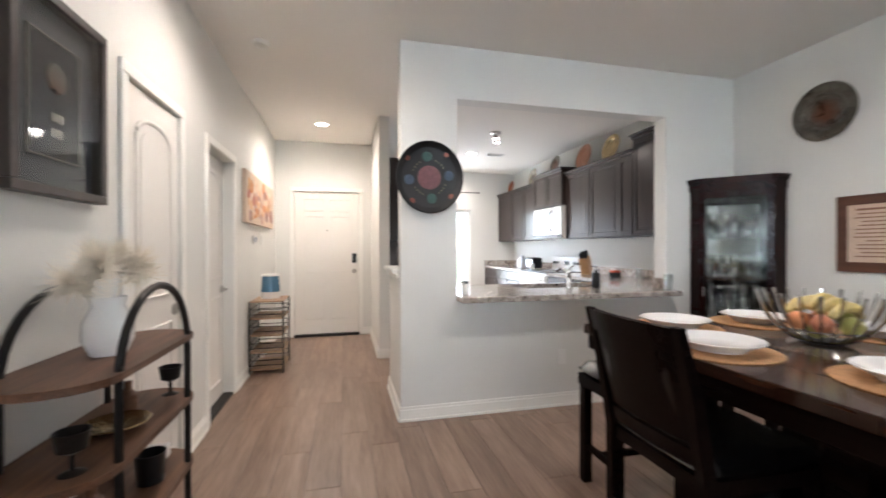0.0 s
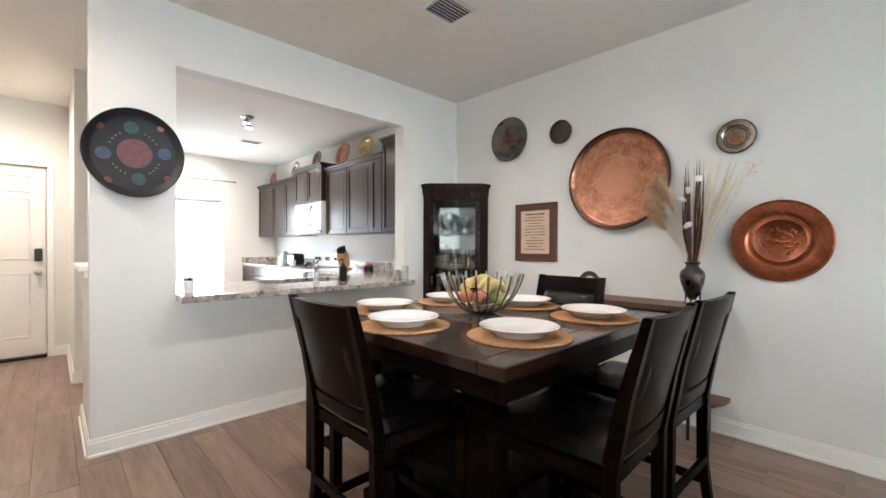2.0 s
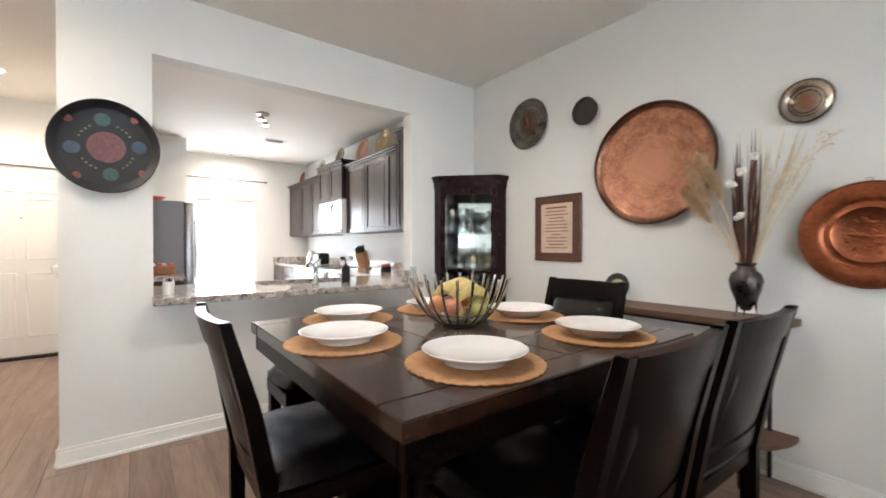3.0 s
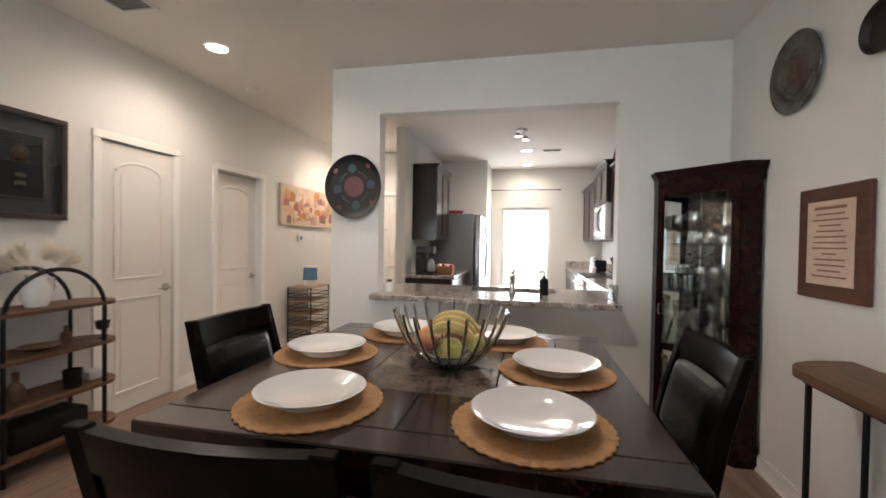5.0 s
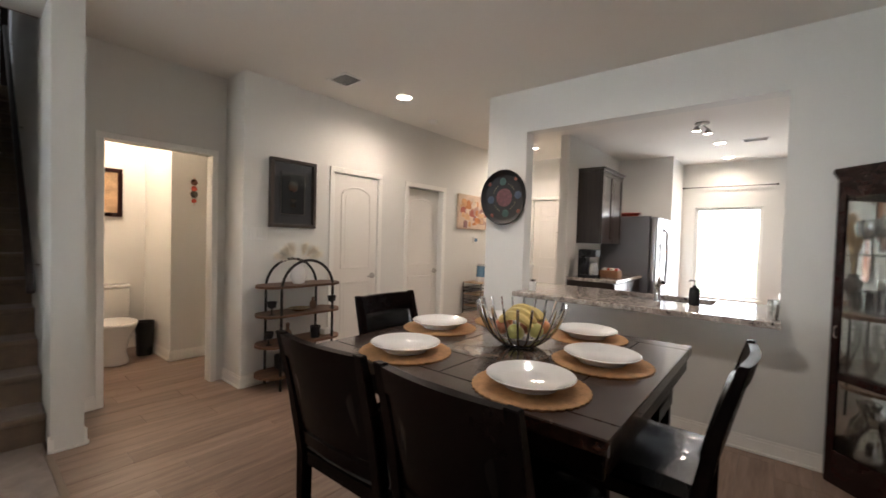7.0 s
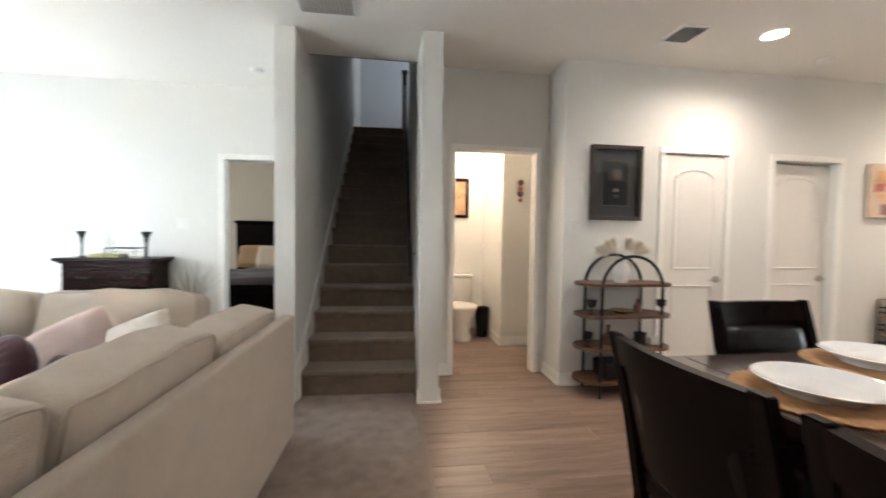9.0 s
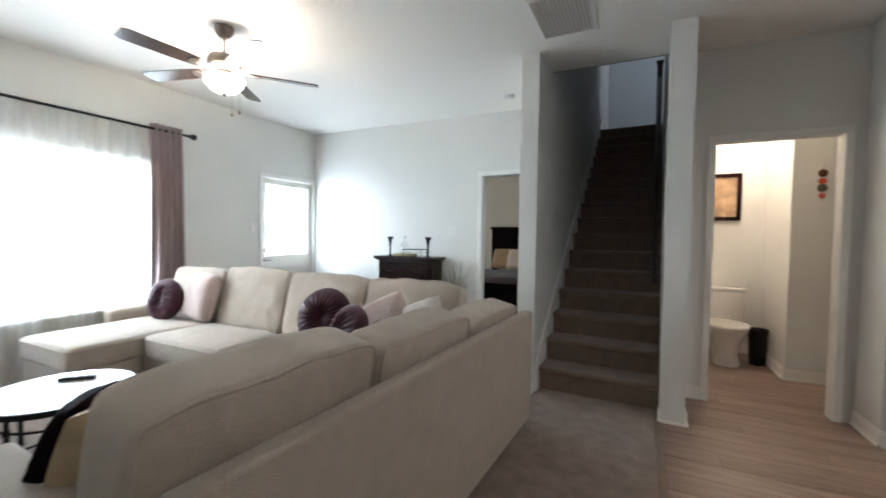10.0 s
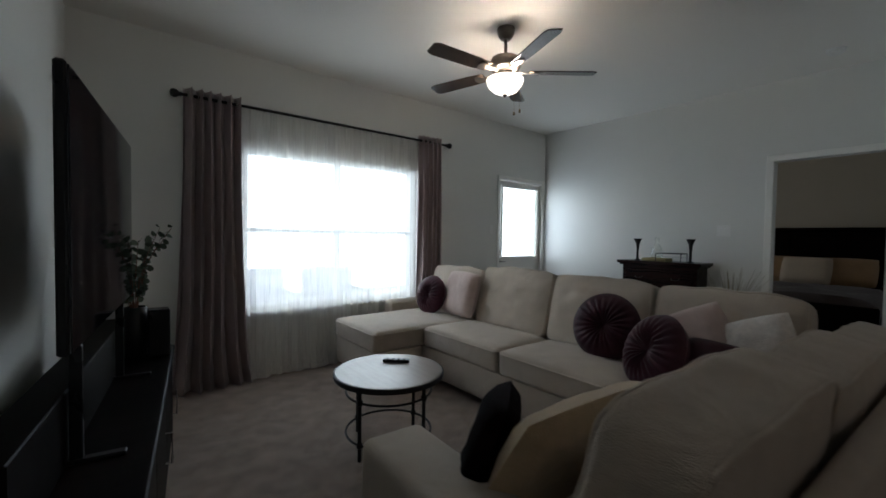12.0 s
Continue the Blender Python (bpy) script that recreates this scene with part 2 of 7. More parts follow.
STEEL = material("stainless_steel", (0.42, 0.42, 0.43), 0.30, 1.0, var=0.05, scale=2, bump=0.02, stretch=(1, 1, 40))
GRANITE = granite("granite")
WHITE = material("white_ceramic", (0.83, 0.82, 0.80), 0.12, var=0.02, bump=0.0, coat=0.4)
WHITEPL = material("white_plastic", (0.80, 0.79, 0.76), 0.35, var=0.02, bump=0.0)
BLACKPL = material("black_plastic", (0.012, 0.012, 0.013), 0.28, var=0.1, bump=0.01)
PANE = thin_glass("window_glass")
GLASSW = thin_glass("clear_glass", 0.26)

for dark, level in ((LEATHER, 0.34), (TABLEW, 0.45), (CHERRY, 0.18), (BLACKPL, 0.25), (CABINETW, 0.3)):
    dark.node_tree.nodes["Principled BSDF"].inputs["Specular IOR Level"].default_value = level
# ---- mesh helpers ----


def box(bm, lo, hi, bevel=0.0, seg=1):
    """A box between two corners, with its edges rounded by bevel."""
    c = [(lo[i] + hi[i]) / 2 for i in range(3)]
    s = [abs(hi[i] - lo[i]) for i in range(3)]
    r = bmesh.ops.create_cube(bm, size=1.0, matrix=Matrix.Translation(c) @ Matrix.Diagonal((*s, 1)))
    if bevel:
        edges = {e for v in r["verts"] for e in v.link_edges}
        bmesh.ops.bevel(bm, geom=list(edges), offset=min(bevel, min(s) * 0.45), segments=seg, affect='EDGES', profile=0.5)


def obox(bm, lo, hi, m, bevel=0.0, seg=1):
    """A box placed by the matrix m."""
    b2 = bmesh.new()
    box(b2, lo, hi, bevel, seg)
    b2.transform(m)
    join(bm, b2)


def join(bm, other):
    me = bpy.data.meshes.new("tmp")
    other.to_mesh(me)
    other.free()
    bm.from_mesh(me)
    bpy.data.meshes.remove(me)


def rod(bm, a, b, r, r2=None, seg=10):
    """A round bar from a to b."""
    a, b = Vector(a), Vector(b)
    d = b - a
    m = Matrix.Translation((a + b) / 2) @ d.to_track_quat('Z', 'Y').to_matrix().to_4x4()
    bmesh.ops.create_cone(bm, cap_ends=True, segments=seg, radius1=r, radius2=r if r2 is None else r2, depth=d.length, matrix=m)


def tube(bm, pts, r, seg=8, closed=False):
    """A round bar along a line of points. r: one radius, or one for each point."""
    pts = [Vector(p) for p in pts]
    rings = []
    n = len(pts)
    up = Vector((0, 0, 1))
    for i, p in enumerate(pts):
        if closed:
            d = pts[(i + 1) % n] - pts[i - 1]
        else:
            d = pts[min(i + 1, n - 1)] - pts[max(i - 1, 0)]
        d.normalize()
        side = d.cross(up)
        if side.length < 0.05:
            side = d.cross(Vector((1, 0, 0)))
        side.normalize()
        top = side.cross(d)
        rr = r[i] if isinstance(r, (list, tuple)) else r
        rings.append([bm.verts.new(p + rr * (math.cos(6.28319 * k / seg) * side + math.sin(6.28319 * k / seg) * top)) for k in range(seg)])
    for i in range(n if closed else n - 1):
        a, b = rings[i], rings[(i + 1) % n]
        for k in range(seg):
            bm.faces.new((a[k], a[(k + 1) % seg], b[(k + 1) % seg], b[k]))
    if not closed:
        bm.faces.new(list(reversed(rings[0])))
        bm.faces.new(rings[-1])


def lathe(bm, profile, c=(0, 0, 0), seg=24, sx=1.0, sy=1.0):
    """A turned shape: (radius, height) pairs round the z axis at c."""
    rings = []
    for r, z in profile:
        if r < 1e-5:
            rings.append([bm.verts.new((c[0], c[1], c[2] + z))])
        else:
            rings.append([bm.verts.new((c[0] + r * sx * math.cos(6.28319 * k / seg), c[1] + r * sy * math.sin(6.28319 * k / seg), c[2] + z)) for k in range(seg)])
    for a, b in zip(rings, rings[1:]):
        for k in range(seg):
            q = [a[k % len(a)], a[(k + 1) % len(a)], b[(k + 1) % len(b)], b[k % len(b)]]
            q = list(dict.fromkeys(q))
            if len(q) > 2:
                bm.faces.new(q)


def prism(bm, poly, z0, z1):
    """A slab with the outline poly (x, y pairs) from z0 to z1."""
    lo = [bm.verts.new((x, y, z0)) for x, y in poly]
    hi = [bm.verts.new((x, y, z1)) for x, y in poly]
    bm.faces.new(list(reversed(lo)))
    bm.faces.new(hi)
    k = len(poly)
    for i in range(k):
        bm.faces.new((lo[i], lo[(i + 1) % k], hi[(i + 1) % k], hi[i]))


def cushion(bm, size, m=None, puff=0.35, nx=14, ny=14, wobble=0.0, seed=0.0):
    """A stuffed cushion of x, y, z size centred on the origin, thin at its seams (in the xy outline) and full in the middle."""
    sx, sy, sz = size
    b2 = bmesh.new()
    grid = {}
    for side in (1, -1):
        for i in range(nx + 1):
            for j in range(ny + 1):
                u, v = 2 * i / nx - 1, 2 * j / ny - 1
                if side == -1 and (i in (0, nx) or j in (0, ny)):
                    grid[side, i, j] = grid[1, i, j]
                    continue
                h = ((1 - abs(u) ** 5) * (1 - abs(v) ** 5)) ** puff
                edge = 1 - 0.035 * (1 - max(abs(u), abs(v))) * 0 - 0.05 * (u * u * v * v)
                w = wobble * (noise.noise((u * 2.2 + seed, v * 2.2, seed * 1.7 + side)) + 0.3 * noise.noise((u * 7 + seed, v * 5, seed + 3 * side)))
                grid[side, i, j] = b2.verts.new((u * sx / 2 * edge, v * sy / 2 * edge, side * sz / 2 * h + w * h))
    for side in (1, -1):
        for i in range(nx):
            for j in range(ny):
                q = [grid[side, i, j], grid[side, i + 1, j], grid[side, i + 1, j + 1], grid[side, i, j + 1]]
                b2.faces.new(q if side == 1 else list(reversed(q)))
    if m is not None:
        b2.transform(m)
    join(bm, b2)


def part(name, bm, mat, parent=None, label="", smooth=False):
    """Links a bmesh as one mesh object, under a thing or a part if one is given."""
    bmesh.ops.recalc_face_normals(bm, faces=bm.faces)
    me = bpy.data.meshes.new(name)
    bm.to_mesh(me)
    bm.free()
    me.materials.append(mat)
    if smooth:
        me.shade_smooth()
        me.set_sharp_from_angle(angle=radians(40))
    ob = new(name, me)
    ob.parent = parent
    if label:
        tagged(ob, label)
    return ob


def thing(name, label, category, m=None, group=""):
    """An Empty at the base of a thing, that its parts hang on."""
    e = new(name)
    e.empty_display_size = 0.1
    if m is not None:
        e.matrix_world = m
    return tagged(e, label, category, group)


def single(name, bm, mat, label, category, m=None, smooth=False, group="", kind=""):
    """A thing that is one mesh."""
    ob = part(name, bm, mat, None, "", smooth)
    if m is not None:
        ob.matrix_world = m
    return tagged(ob, label, category, group, kind)


def B(*boxes, bevel=0.0, seg=1):
    bm = bmesh.new()
    for lo, hi in boxes:
        box(bm, lo, hi, bevel, seg)
    return bm


def structure(name, bm, mat, label, category, smooth=False):
    return single(name, bm, mat, label, category, None, smooth, "", "structure")


def wall(name, axis, at, thick, a0, a1, z0, z1, holes=(), label="smooth painted wall", mat=None):
    """A wall along x or y from a0 to a1; at: its one face, thick: signed depth; holes: (a, b, low, high)."""
    bm = bmesh.new()
    cuts = sorted({a0, a1, *[h[0] for h in holes], *[h[1] for h in holes]})
    for p, q in zip(cuts, cuts[1:]):
        mid = (p + q) / 2
        z = z0
        spans = []
        for h in sorted([h for h in holes if h[0] < mid < h[1]], key=lambda h: h[2]):
            if h[2] > z:
                spans.append((z, h[2]))
            z = h[3]
        if z < z1:
            spans.append((z, z1))
        for s, e in spans:
            lo, hi = ((p, at, s), (q, at + thick, e)) if axis == "x" else ((at, p, s), (at + thick, q, e))
            box(bm, lo, hi)
    return structure(name, bm, mat or WALL, label, "wall")
# ---- the large structure ----
floor_plate = structure("floor", B(((-3.0, 0.105, -0.2), (3.69, 8.05, -0.006))), material("floor_joint", (0.09, 0.06, 0.045), 0.7), "wood-look vinyl plank floor in warm brown-grey", "floor")
structure("carpet", B(((-2.0, -4.51, -0.2), (3.69, 0.105, 0.0)), ((-5.2, -4.51, -0.2), (-2.0, -0.95, 0.0))), CARPET, "mottled taupe wall-to-wall carpet", "carpet")
structure("carpet_strip", B(((-0.43, 0.09, -0.02), (3.69, 0.125, 0.005)), bevel=0.002), material("strip_metal", (0.30, 0.24, 0.19), 0.4, 0.7), "metal transition strip between carpet and planks", "trim")

wall("wall_left", "y", -0.675, -0.12, 1.36, 6.31, 0, CEIL, ((2.295, 2.90, 0, 2.035), (3.40, 4.085, 0, 2.015)), "cream painted hallway wall")
# unseen blocker added behind both hall doors, so their gaps stay dark
wall("wall_light_block", "y", -0.80, -0.06, 2.0, 4.4, 0, CEIL, (), "unseen sheet behind the hall doors that keeps light out")
wall("wall_front", "x", 6.31, 0.15, -0.80, 0.655, 0, CEIL, ((-0.425, 0.475, 0, 2.08),), "cream painted wall round the front door")
wall("wall_hall", "y", 0.655, 0.12, 4.92, 8.2, 0, CEIL, (), "cream painted wall between hall and kitchen")
wall("wall_pass_through", "x", 3.165, 0.135, 0.665, 3.69, 0, CEIL, ((1.09, 2.96, 0.868, 2.39),), "white painted wall with a kitchen pass-through opening")
wall("wall_knee", "y", 0.668, 0.11, 3.30, 3.93, 0, 1.07, (), "painted half wall between hall and kitchen")
structure("half_wall_cap", B(((0.62, 3.302, 1.07), (0.80, 3.98, 1.105)), ((0.645, 3.302, 1.03), (0.668, 3.96, 1.07)), bevel=0.006), TRIM, "white painted cap of the half wall", "trim")
wall("wall_pantry", "x", 7.1, 0.95, 0.775, 1.60, 0, CEIL, (), "cream painted pantry corner wall")
wall("wall_kitchen", "x", 8.05, 0.15, 1.60, 3.84, 0, CEIL, ((1.80, 2.74, 0.50, 2.03),), "cream painted kitchen end wall with a bright window")
wall("wall_right", "y", 3.69, 0.15, -4.66, 8.05, 0, CEIL, (), "off-white painted long side wall")
wall("wall_tv", "y", 3.33, 0.36, -4.51, -1.5, 0, CEIL, (), "off-white painted wall behind the television")
wall("wall_window", "x", -4.51, -0.15, -2.05, 3.69, 0, CEIL, ((0.45, 2.21, 0.58, 2.0), (-1.86, -0.95, 0, 2.04)), "off-white painted wall with large window and patio door")
wall("wall_far", "y", -1.90, -0.12, -4.51, -0.95, 0, CEIL, ((-1.80, -1.04, 0, 2.03),), "off-white painted wall with a bedroom doorway")
stair_wall = wall("wall_stair", "x", -0.95, 0.145, -5.8, -0.50, 0, 5.3, (), "painted wall along the carpeted stairs")
column_wall = wall("wall_column", "x", 0.12, 0.155, -4.5, -0.43, 0, 5.3, (), "painted wall end between stairs and bathroom")
wall("wall_bath_front", "y", -1.03, -0.11, 0.275, 1.36, 0, CEIL, ((0.48, 1.24, 0, 2.06),), "cream painted wall round the bathroom doorway")
wall("wall_niche", "x", 1.36, 0.12, -1.14, -0.795, 0, CEIL, (), "cream painted return wall")
wall("wall_bath_back", "y", -2.85, -0.12, 0.275, 1.2, 0, CEIL, (), "cream painted bathroom wall")
wall("wall_bath_side", "x", 1.2, 0.9, -2.85, -1.95, 0, CEIL, (), "cream painted bathroom corner wall")
wall("wall_bath_end", "x", 2.0, 0.1, -1.95, -0.795, 0, CEIL, (), "cream painted bathroom wall")
beige_paint = material("bedroom_paint", (0.60, 0.54, 0.42), 0.65, var=0.02, bump=0.05)
wall("wall_bedroom", "y", -4.95, -0.12, -4.66, -0.95, 0, CEIL, (), "warm beige bedroom wall", beige_paint)
wall("wall_bedroom_side", "x", -4.51, -0.15, -4.95, -2.05, 0, CEIL, (), "warm beige bedroom wall", beige_paint)
blue_paint = material("upstairs_paint", (0.66, 0.69, 0.73), 0.65, var=0.02, bump=0.05)
wall("wall_upstairs", "y", -5.7, -0.12, -0.95, 1.9, 0, 5.3, (), "pale blue-white upstairs wall", blue_paint)
wall("wall_upstairs_side", "x", 1.8, 0.1, -5.7, -0.97, CEIL + 0.26, 5.3, (), "pale upstairs wall", blue_paint)
wall("wall_upstairs_front", "y", -0.97, 0.1, -0.81, 1.8, CEIL + 0.26, 5.3, (), "pale upstairs wall", blue_paint)
# ceilings
bm = B(((-0.97, -4.66, CEIL), (3.84, 8.2, CEIL + 0.2)), ((-5.2, -4.66, CEIL), (-0.97, -0.95, CEIL + 0.2)), ((-2.97, 0.275, CEIL), (-0.97, 6.46, CEIL + 0.2)))
structure("ceiling", bm, CEILING, "matt off-white textured ceiling", "ceiling")
structure("ceiling_upstairs", B(((-5.8, -0.95, 5.3), (-0.87, 1.9, 5.4))), CEILING, "off-white ceiling over the stairs", "ceiling")
structure("upstairs_floor", B(((-5.7, -0.805, 2.80), (-4.66, 1.8, 3.071)), ((-4.66, 0.4, 2.99), (-0.97, 1.8, 3.071)), ((-0.99, -0.805, CEIL), (-0.97, 0.12, CEIL + 0.255))), STAIR_CARPET, "carpeted upstairs landing", "floor")

# stairs: sixteen carpeted steps with rounded nosings
stairs = tagged(thing("stairs", "straight flight of taupe carpeted stairs", "stairs"), kind="structure")
RISE, TREAD = 3.072 / 16, 0.25
for k in range(16):
    bm = bmesh.new()
    x1 = -0.65 - TREAD * k
    box(bm, (x1 - TREAD - 0.03, -0.80, RISE * k - (0.12 if k else 0)), (x1, 0.118, RISE * (k + 1) - 0.012))
    b2 = bmesh.new()
    box(b2, (x1 - TREAD - 0.03, -0.80, RISE * (k + 1) - 0.045), (x1 + 0.028, 0.118, RISE * (k + 1)), 0.018, 3)
    join(bm, b2)
    part("step", bm, STAIR_CARPET, stairs)
bm = bmesh.new()
prof = [(-0.56, 0.0), (-0.56, 0.14), (-0.60, 0.30), (-4.45, 3.256), (-4.75, 3.256), (-4.75, 0.0)]
lo = [bm.verts.new((x, -0.805, z)) for x, z in prof]
hi = [bm.verts.new((x, -0.787, z)) for x, z in prof]
bm.faces.new(lo), bm.faces.new(list(reversed(hi)))
for i in range(6):
    bm.faces.new((lo[i], hi[i], hi[(i + 1) % 6], lo[(i + 1) % 6]))
part("stringer", bm, TRIM, stairs, "cream painted skirt board")
rail = thing("handrail", "dark wooden stair handrail on metal brackets", "handrail")
bm = bmesh.new()
tube(bm, [(-0.80, 0.06, 0.95), (-0.88, 0.06, 1.06), (-4.45, 0.06, 3.80)], 0.022, 10)
part("rail", bm, CABINETW, rail, smooth=True)
for x in (-1.05, -2.6, -4.2):
    bm = bmesh.new()
    z = 1.06 + (-0.88 - x) * 0.768 - 0.02
    tube(bm, [(x, 0.06, z), (x, 0.06, z - 0.05), (x, 0.119, z - 0.06)], 0.007, 6)
    part("bracket", bm, NICKEL, rail)
rp = thing("newel_post", "dark post at the top of the stairs", "post")
part("post", B(((-4.62, 0.02, 3.07), (-4.54, 0.10, 4.08)), bevel=0.008), CABINETW, rp)
part("post_cap", B(((-4.635, 0.005, 4.08), (-4.525, 0.115, 4.105)), bevel=0.006), CABINETW, rp)
# the stairwell stands a little askew to the house
ASKEW = Matrix.Translation((-0.5, -0.4, 0)) @ Matrix.Rotation(radians(-1.5), 4, 'Z') @ Matrix.Translation((0.5, 0.4, 0))
for e in (stairs, rail, rp, stair_wall, column_wall):
    e.matrix_world = ASKEW @ e.matrix_world


# baseboards
def baseboard(ax, at, side, a0, a1):
    """Baseboard on the wall face at `at`; side: the way it stands out."""
    bm = bmesh.new()
    for d, z0, z1 in ((0.014, 0, 0.085), (0.009, 0.085, 0.105), (0.024, 0, 0.018)):
        lo, hi = ((a0, at, z0), (a1, at + side * d, z1)) if ax == "x" else ((at, a0, z0), (at + side * d, a1, z1))
        box(bm, lo, hi, 0.002)
    return structure("baseboard", bm, TRIM, "white painted moulded baseboard", "baseboard")


baseboard("x", 3.165, -1, 0.65, 3.69)
baseboard("y", 3.69, -1, -4.51, 3.15)
for a, b in ((1.36, 2.235), (2.957, 3.342), (4.14, 6.31)):
    baseboard("y", -0.675, 1, a, b)
baseboard("y", 0.665, -1, 3.165, 3.93)
baseboard("y", 0.655, -1, 4.92, 6.31)
baseboard("x", 4.92, -1, 0.655, 0.775)
baseboard("x", 6.31, -1, 0.53, 0.655)
baseboard("x", 6.31, -1, -0.675, -0.48)
baseboard("y", -0.43, 1, 0.105, 0.29)
baseboard("x", 0.275, 1, -1.03, -0.415)
baseboard("y", -1.03, 1, 0.29, 0.43)
baseboard("x", 1.36, -1, -1.03, -0.66)
baseboard("y", -1.95, 1, 1.185, 2.0)
baseboard("x", 1.2, -1, -2.85, -1.95)
baseboard("y", -2.85, 1, 0.275, 1.2)
baseboard("y", -0.50, 1, -0.95, -0.80)
baseboard("x", -4.51, 1, -0.88, 3.69)
baseboard("y", -1.90, 1, -4.51, -1.87)
baseboard("x", 8.05, -1, 1.6, 3.05)


# doors
def casing(ax, at, side, a0, a1, top, w=0.058):
    bm = bmesh.new()
    d = 0.018 * side
    for lo, hi, zz in (((a0 - w), a0, (0, top)), (a1, a1 + w, (0, top)), (a0 - w, a1 + w, (top, top + w))):
        if ax == "x":
            box(bm, (lo, at, zz[0]), (hi, at + d, zz[1]), 0.004)
        else:
            box(bm, (at, lo, zz[0]), (at + d, hi, zz[1]), 0.004)
    return structure("trim", bm, TRIM, "white painted door casing", "trim")


def outline(w0, w1, z0, z1, arch=0.0, n=12):
    p = [(w1, z0), (w1, z1 - arch)]
    if arch:
        for i in range(1, n):
            a = math.pi * i / n
            p.append(((w0 + w1) / 2 + math.cos(a) * (w1 - w0) / 2, z1 - arch + math.sin(a) * arch))
    p.append((w0, z1 - arch))
    p.append((w0, z0))
    return p


def panel(bm, w0, w1, z0, z1, arch=0.0, y=0.0):
    """A moulded panel on the front face (towards -y) of a door."""
    for grow, d in ((0.0, 0.005), (0.045, 0.004)):
        p = outline(w0 + grow, w1 - grow, z0 + grow, z1 - grow, arch * (1 - 2 * grow))
        b2 = bmesh.new()
        if grow == 0:
            tube(b2, [(x, 0, z) for x, z in p], 0.014, 6, True)
            b2.transform(Matrix.Translation((0, y, 0)) @ Matrix.Diagonal((1, 0.8, 1, 1)))
        else:
            f = b2.faces.new([b2.verts.new((x, y - d, z)) for x, z in p])
            g = b2.faces.new([b2.verts.new((x, y + 0.001, z)) for x, z in reversed(p)])
            for i in range(len(p)):
                j = (i + 1) % len(p)
                b2.faces.new((f.verts[j], f.verts[i], g.verts[len(p) - 1 - i], g.verts[len(p) - 1 - j]))
        join(bm, b2)


def lever(parent, x, z, way, mat=None):
    bm = bmesh.new()
    b2 = bmesh.new()
    lathe(b2, [(0, 0), (0.033, 0), (0.033, 0.008), (0.012, 0.014), (0.010, 0.045), (0, 0.045)], (0, 0, 0), 16)
    b2.transform(Matrix.Translation((x, 0, z)) @ Matrix.Rotation(radians(90), 4, 'X'))
    join(bm, b2)
    tube(bm, [(x, -0.045, z), (x + way * 0.03, -0.05, z), (x + way * 0.10, -0.046, z - 0.004)], [0.010, 0.010, 0.007], 8)
    part("door_handle", bm, mat or NICKEL, parent, "brushed nickel lever handle", True)


def arch_door(name, w, h, m, hinge_left=True, hinges=True):
    d = tagged(thing(name, "closed off-white moulded door with arched panel", "door", m), kind="structure")
    bm = B(((0.003, 0, 0.008), (w - 0.003, 0.035, h - 0.003)), bevel=0.002)
    panel(bm, 0.11, w - 0.11, 1.02, h - 0.13, 0.09)
    panel(bm, 0.11, w - 0.11, 0.16, 0.86)
    part("slab", bm, DOORP, d)
    lever(d, w - 0.06 if hinge_left else 0.06, 0.92, -1 if hinge_left else 1)
    if hinges:
        for z in (0.2, 1.0, 1.82):
            bm = bmesh.new()
            rod(bm, (0.0, -0.008, z - 0.045), (0.0, -0.008, z + 0.045), 0.006, seg=8)
            part("hinge", bm, NICKEL, d)
    return d


FACE_X = Matrix.Rotation(radians(90), 4, 'Z')  # door front turned to +x, its width along +y
casing("y", -0.675, 1, 2.295, 2.90, 2.035)
casing("y", -0.675, 1, 3.40, 4.085, 2.015)
arch_door("door_1", 0.605, 2.03, Matrix.Translation((-0.682, 2.295, 0)) @ FACE_X)
arch_door("door_2", 0.685, 2.005, Matrix.Translation((-0.755, 3.40, 0)) @ FACE_X, hinges=False)
structure("threshold", B(((-0.79, 3.40, 0.0), (-0.68, 4.085, 0.018))), IRON, "dark door threshold strip", "threshold")

# front door with six panels
casing("x", 6.31, -1, -0.425, 0.475, 2.08)
fd = tagged(thing("door_3", "closed cream six-panel front door", "door", Matrix.Translation((-0.42, 6.335, 0))), kind="structure")
bm = B(((0, 0, 0.03), (0.89, 0.045, 2.075)), bevel=0.002)
for x0, x1 in ((0.13, 0.40), (0.49, 0.76)):
    for z0, z1 in ((1.80, 1.97), (1.08, 1.72), (0.24, 0.92)):
        panel(bm, x0, x1, z0, z1)
part("slab", bm, DOORP, fd)
part("keypad_lock", B(((0.795, -0.03, 1.05), (0.86, 0.0, 1.19)), bevel=0.012, seg=2), BLACKPL, fd, "black electronic keypad lock")
bm = bmesh.new()
b2 = bmesh.new()
lathe(b2, [(0, 0), (0.034, 0), (0.034, 0.008), (0.012, 0.014), (0.011, 0.035), (0.028, 0.045), (0.030, 0.06), (0.018, 0.072), (0, 0.074)], (0, 0, 0), 16)
b2.transform(Matrix.Translation((0.828, 0, 0.93)) @ Matrix.Rotation(radians(90), 4, 'X'))
join(bm, b2)
part("door_knob", bm, NICKEL, fd, smooth=True)
bm = bmesh.new()
rod(bm, (0.445, -0.012, 1.52), (0.445, 0, 1.52), 0.012, seg=12)
part("peephole", bm, NICKEL, fd)
structure("threshold", B(((-0.425, 6.27, 0.0), (0.475, 6.40, 0.03))), IRON, "dark front door threshold", "threshold")
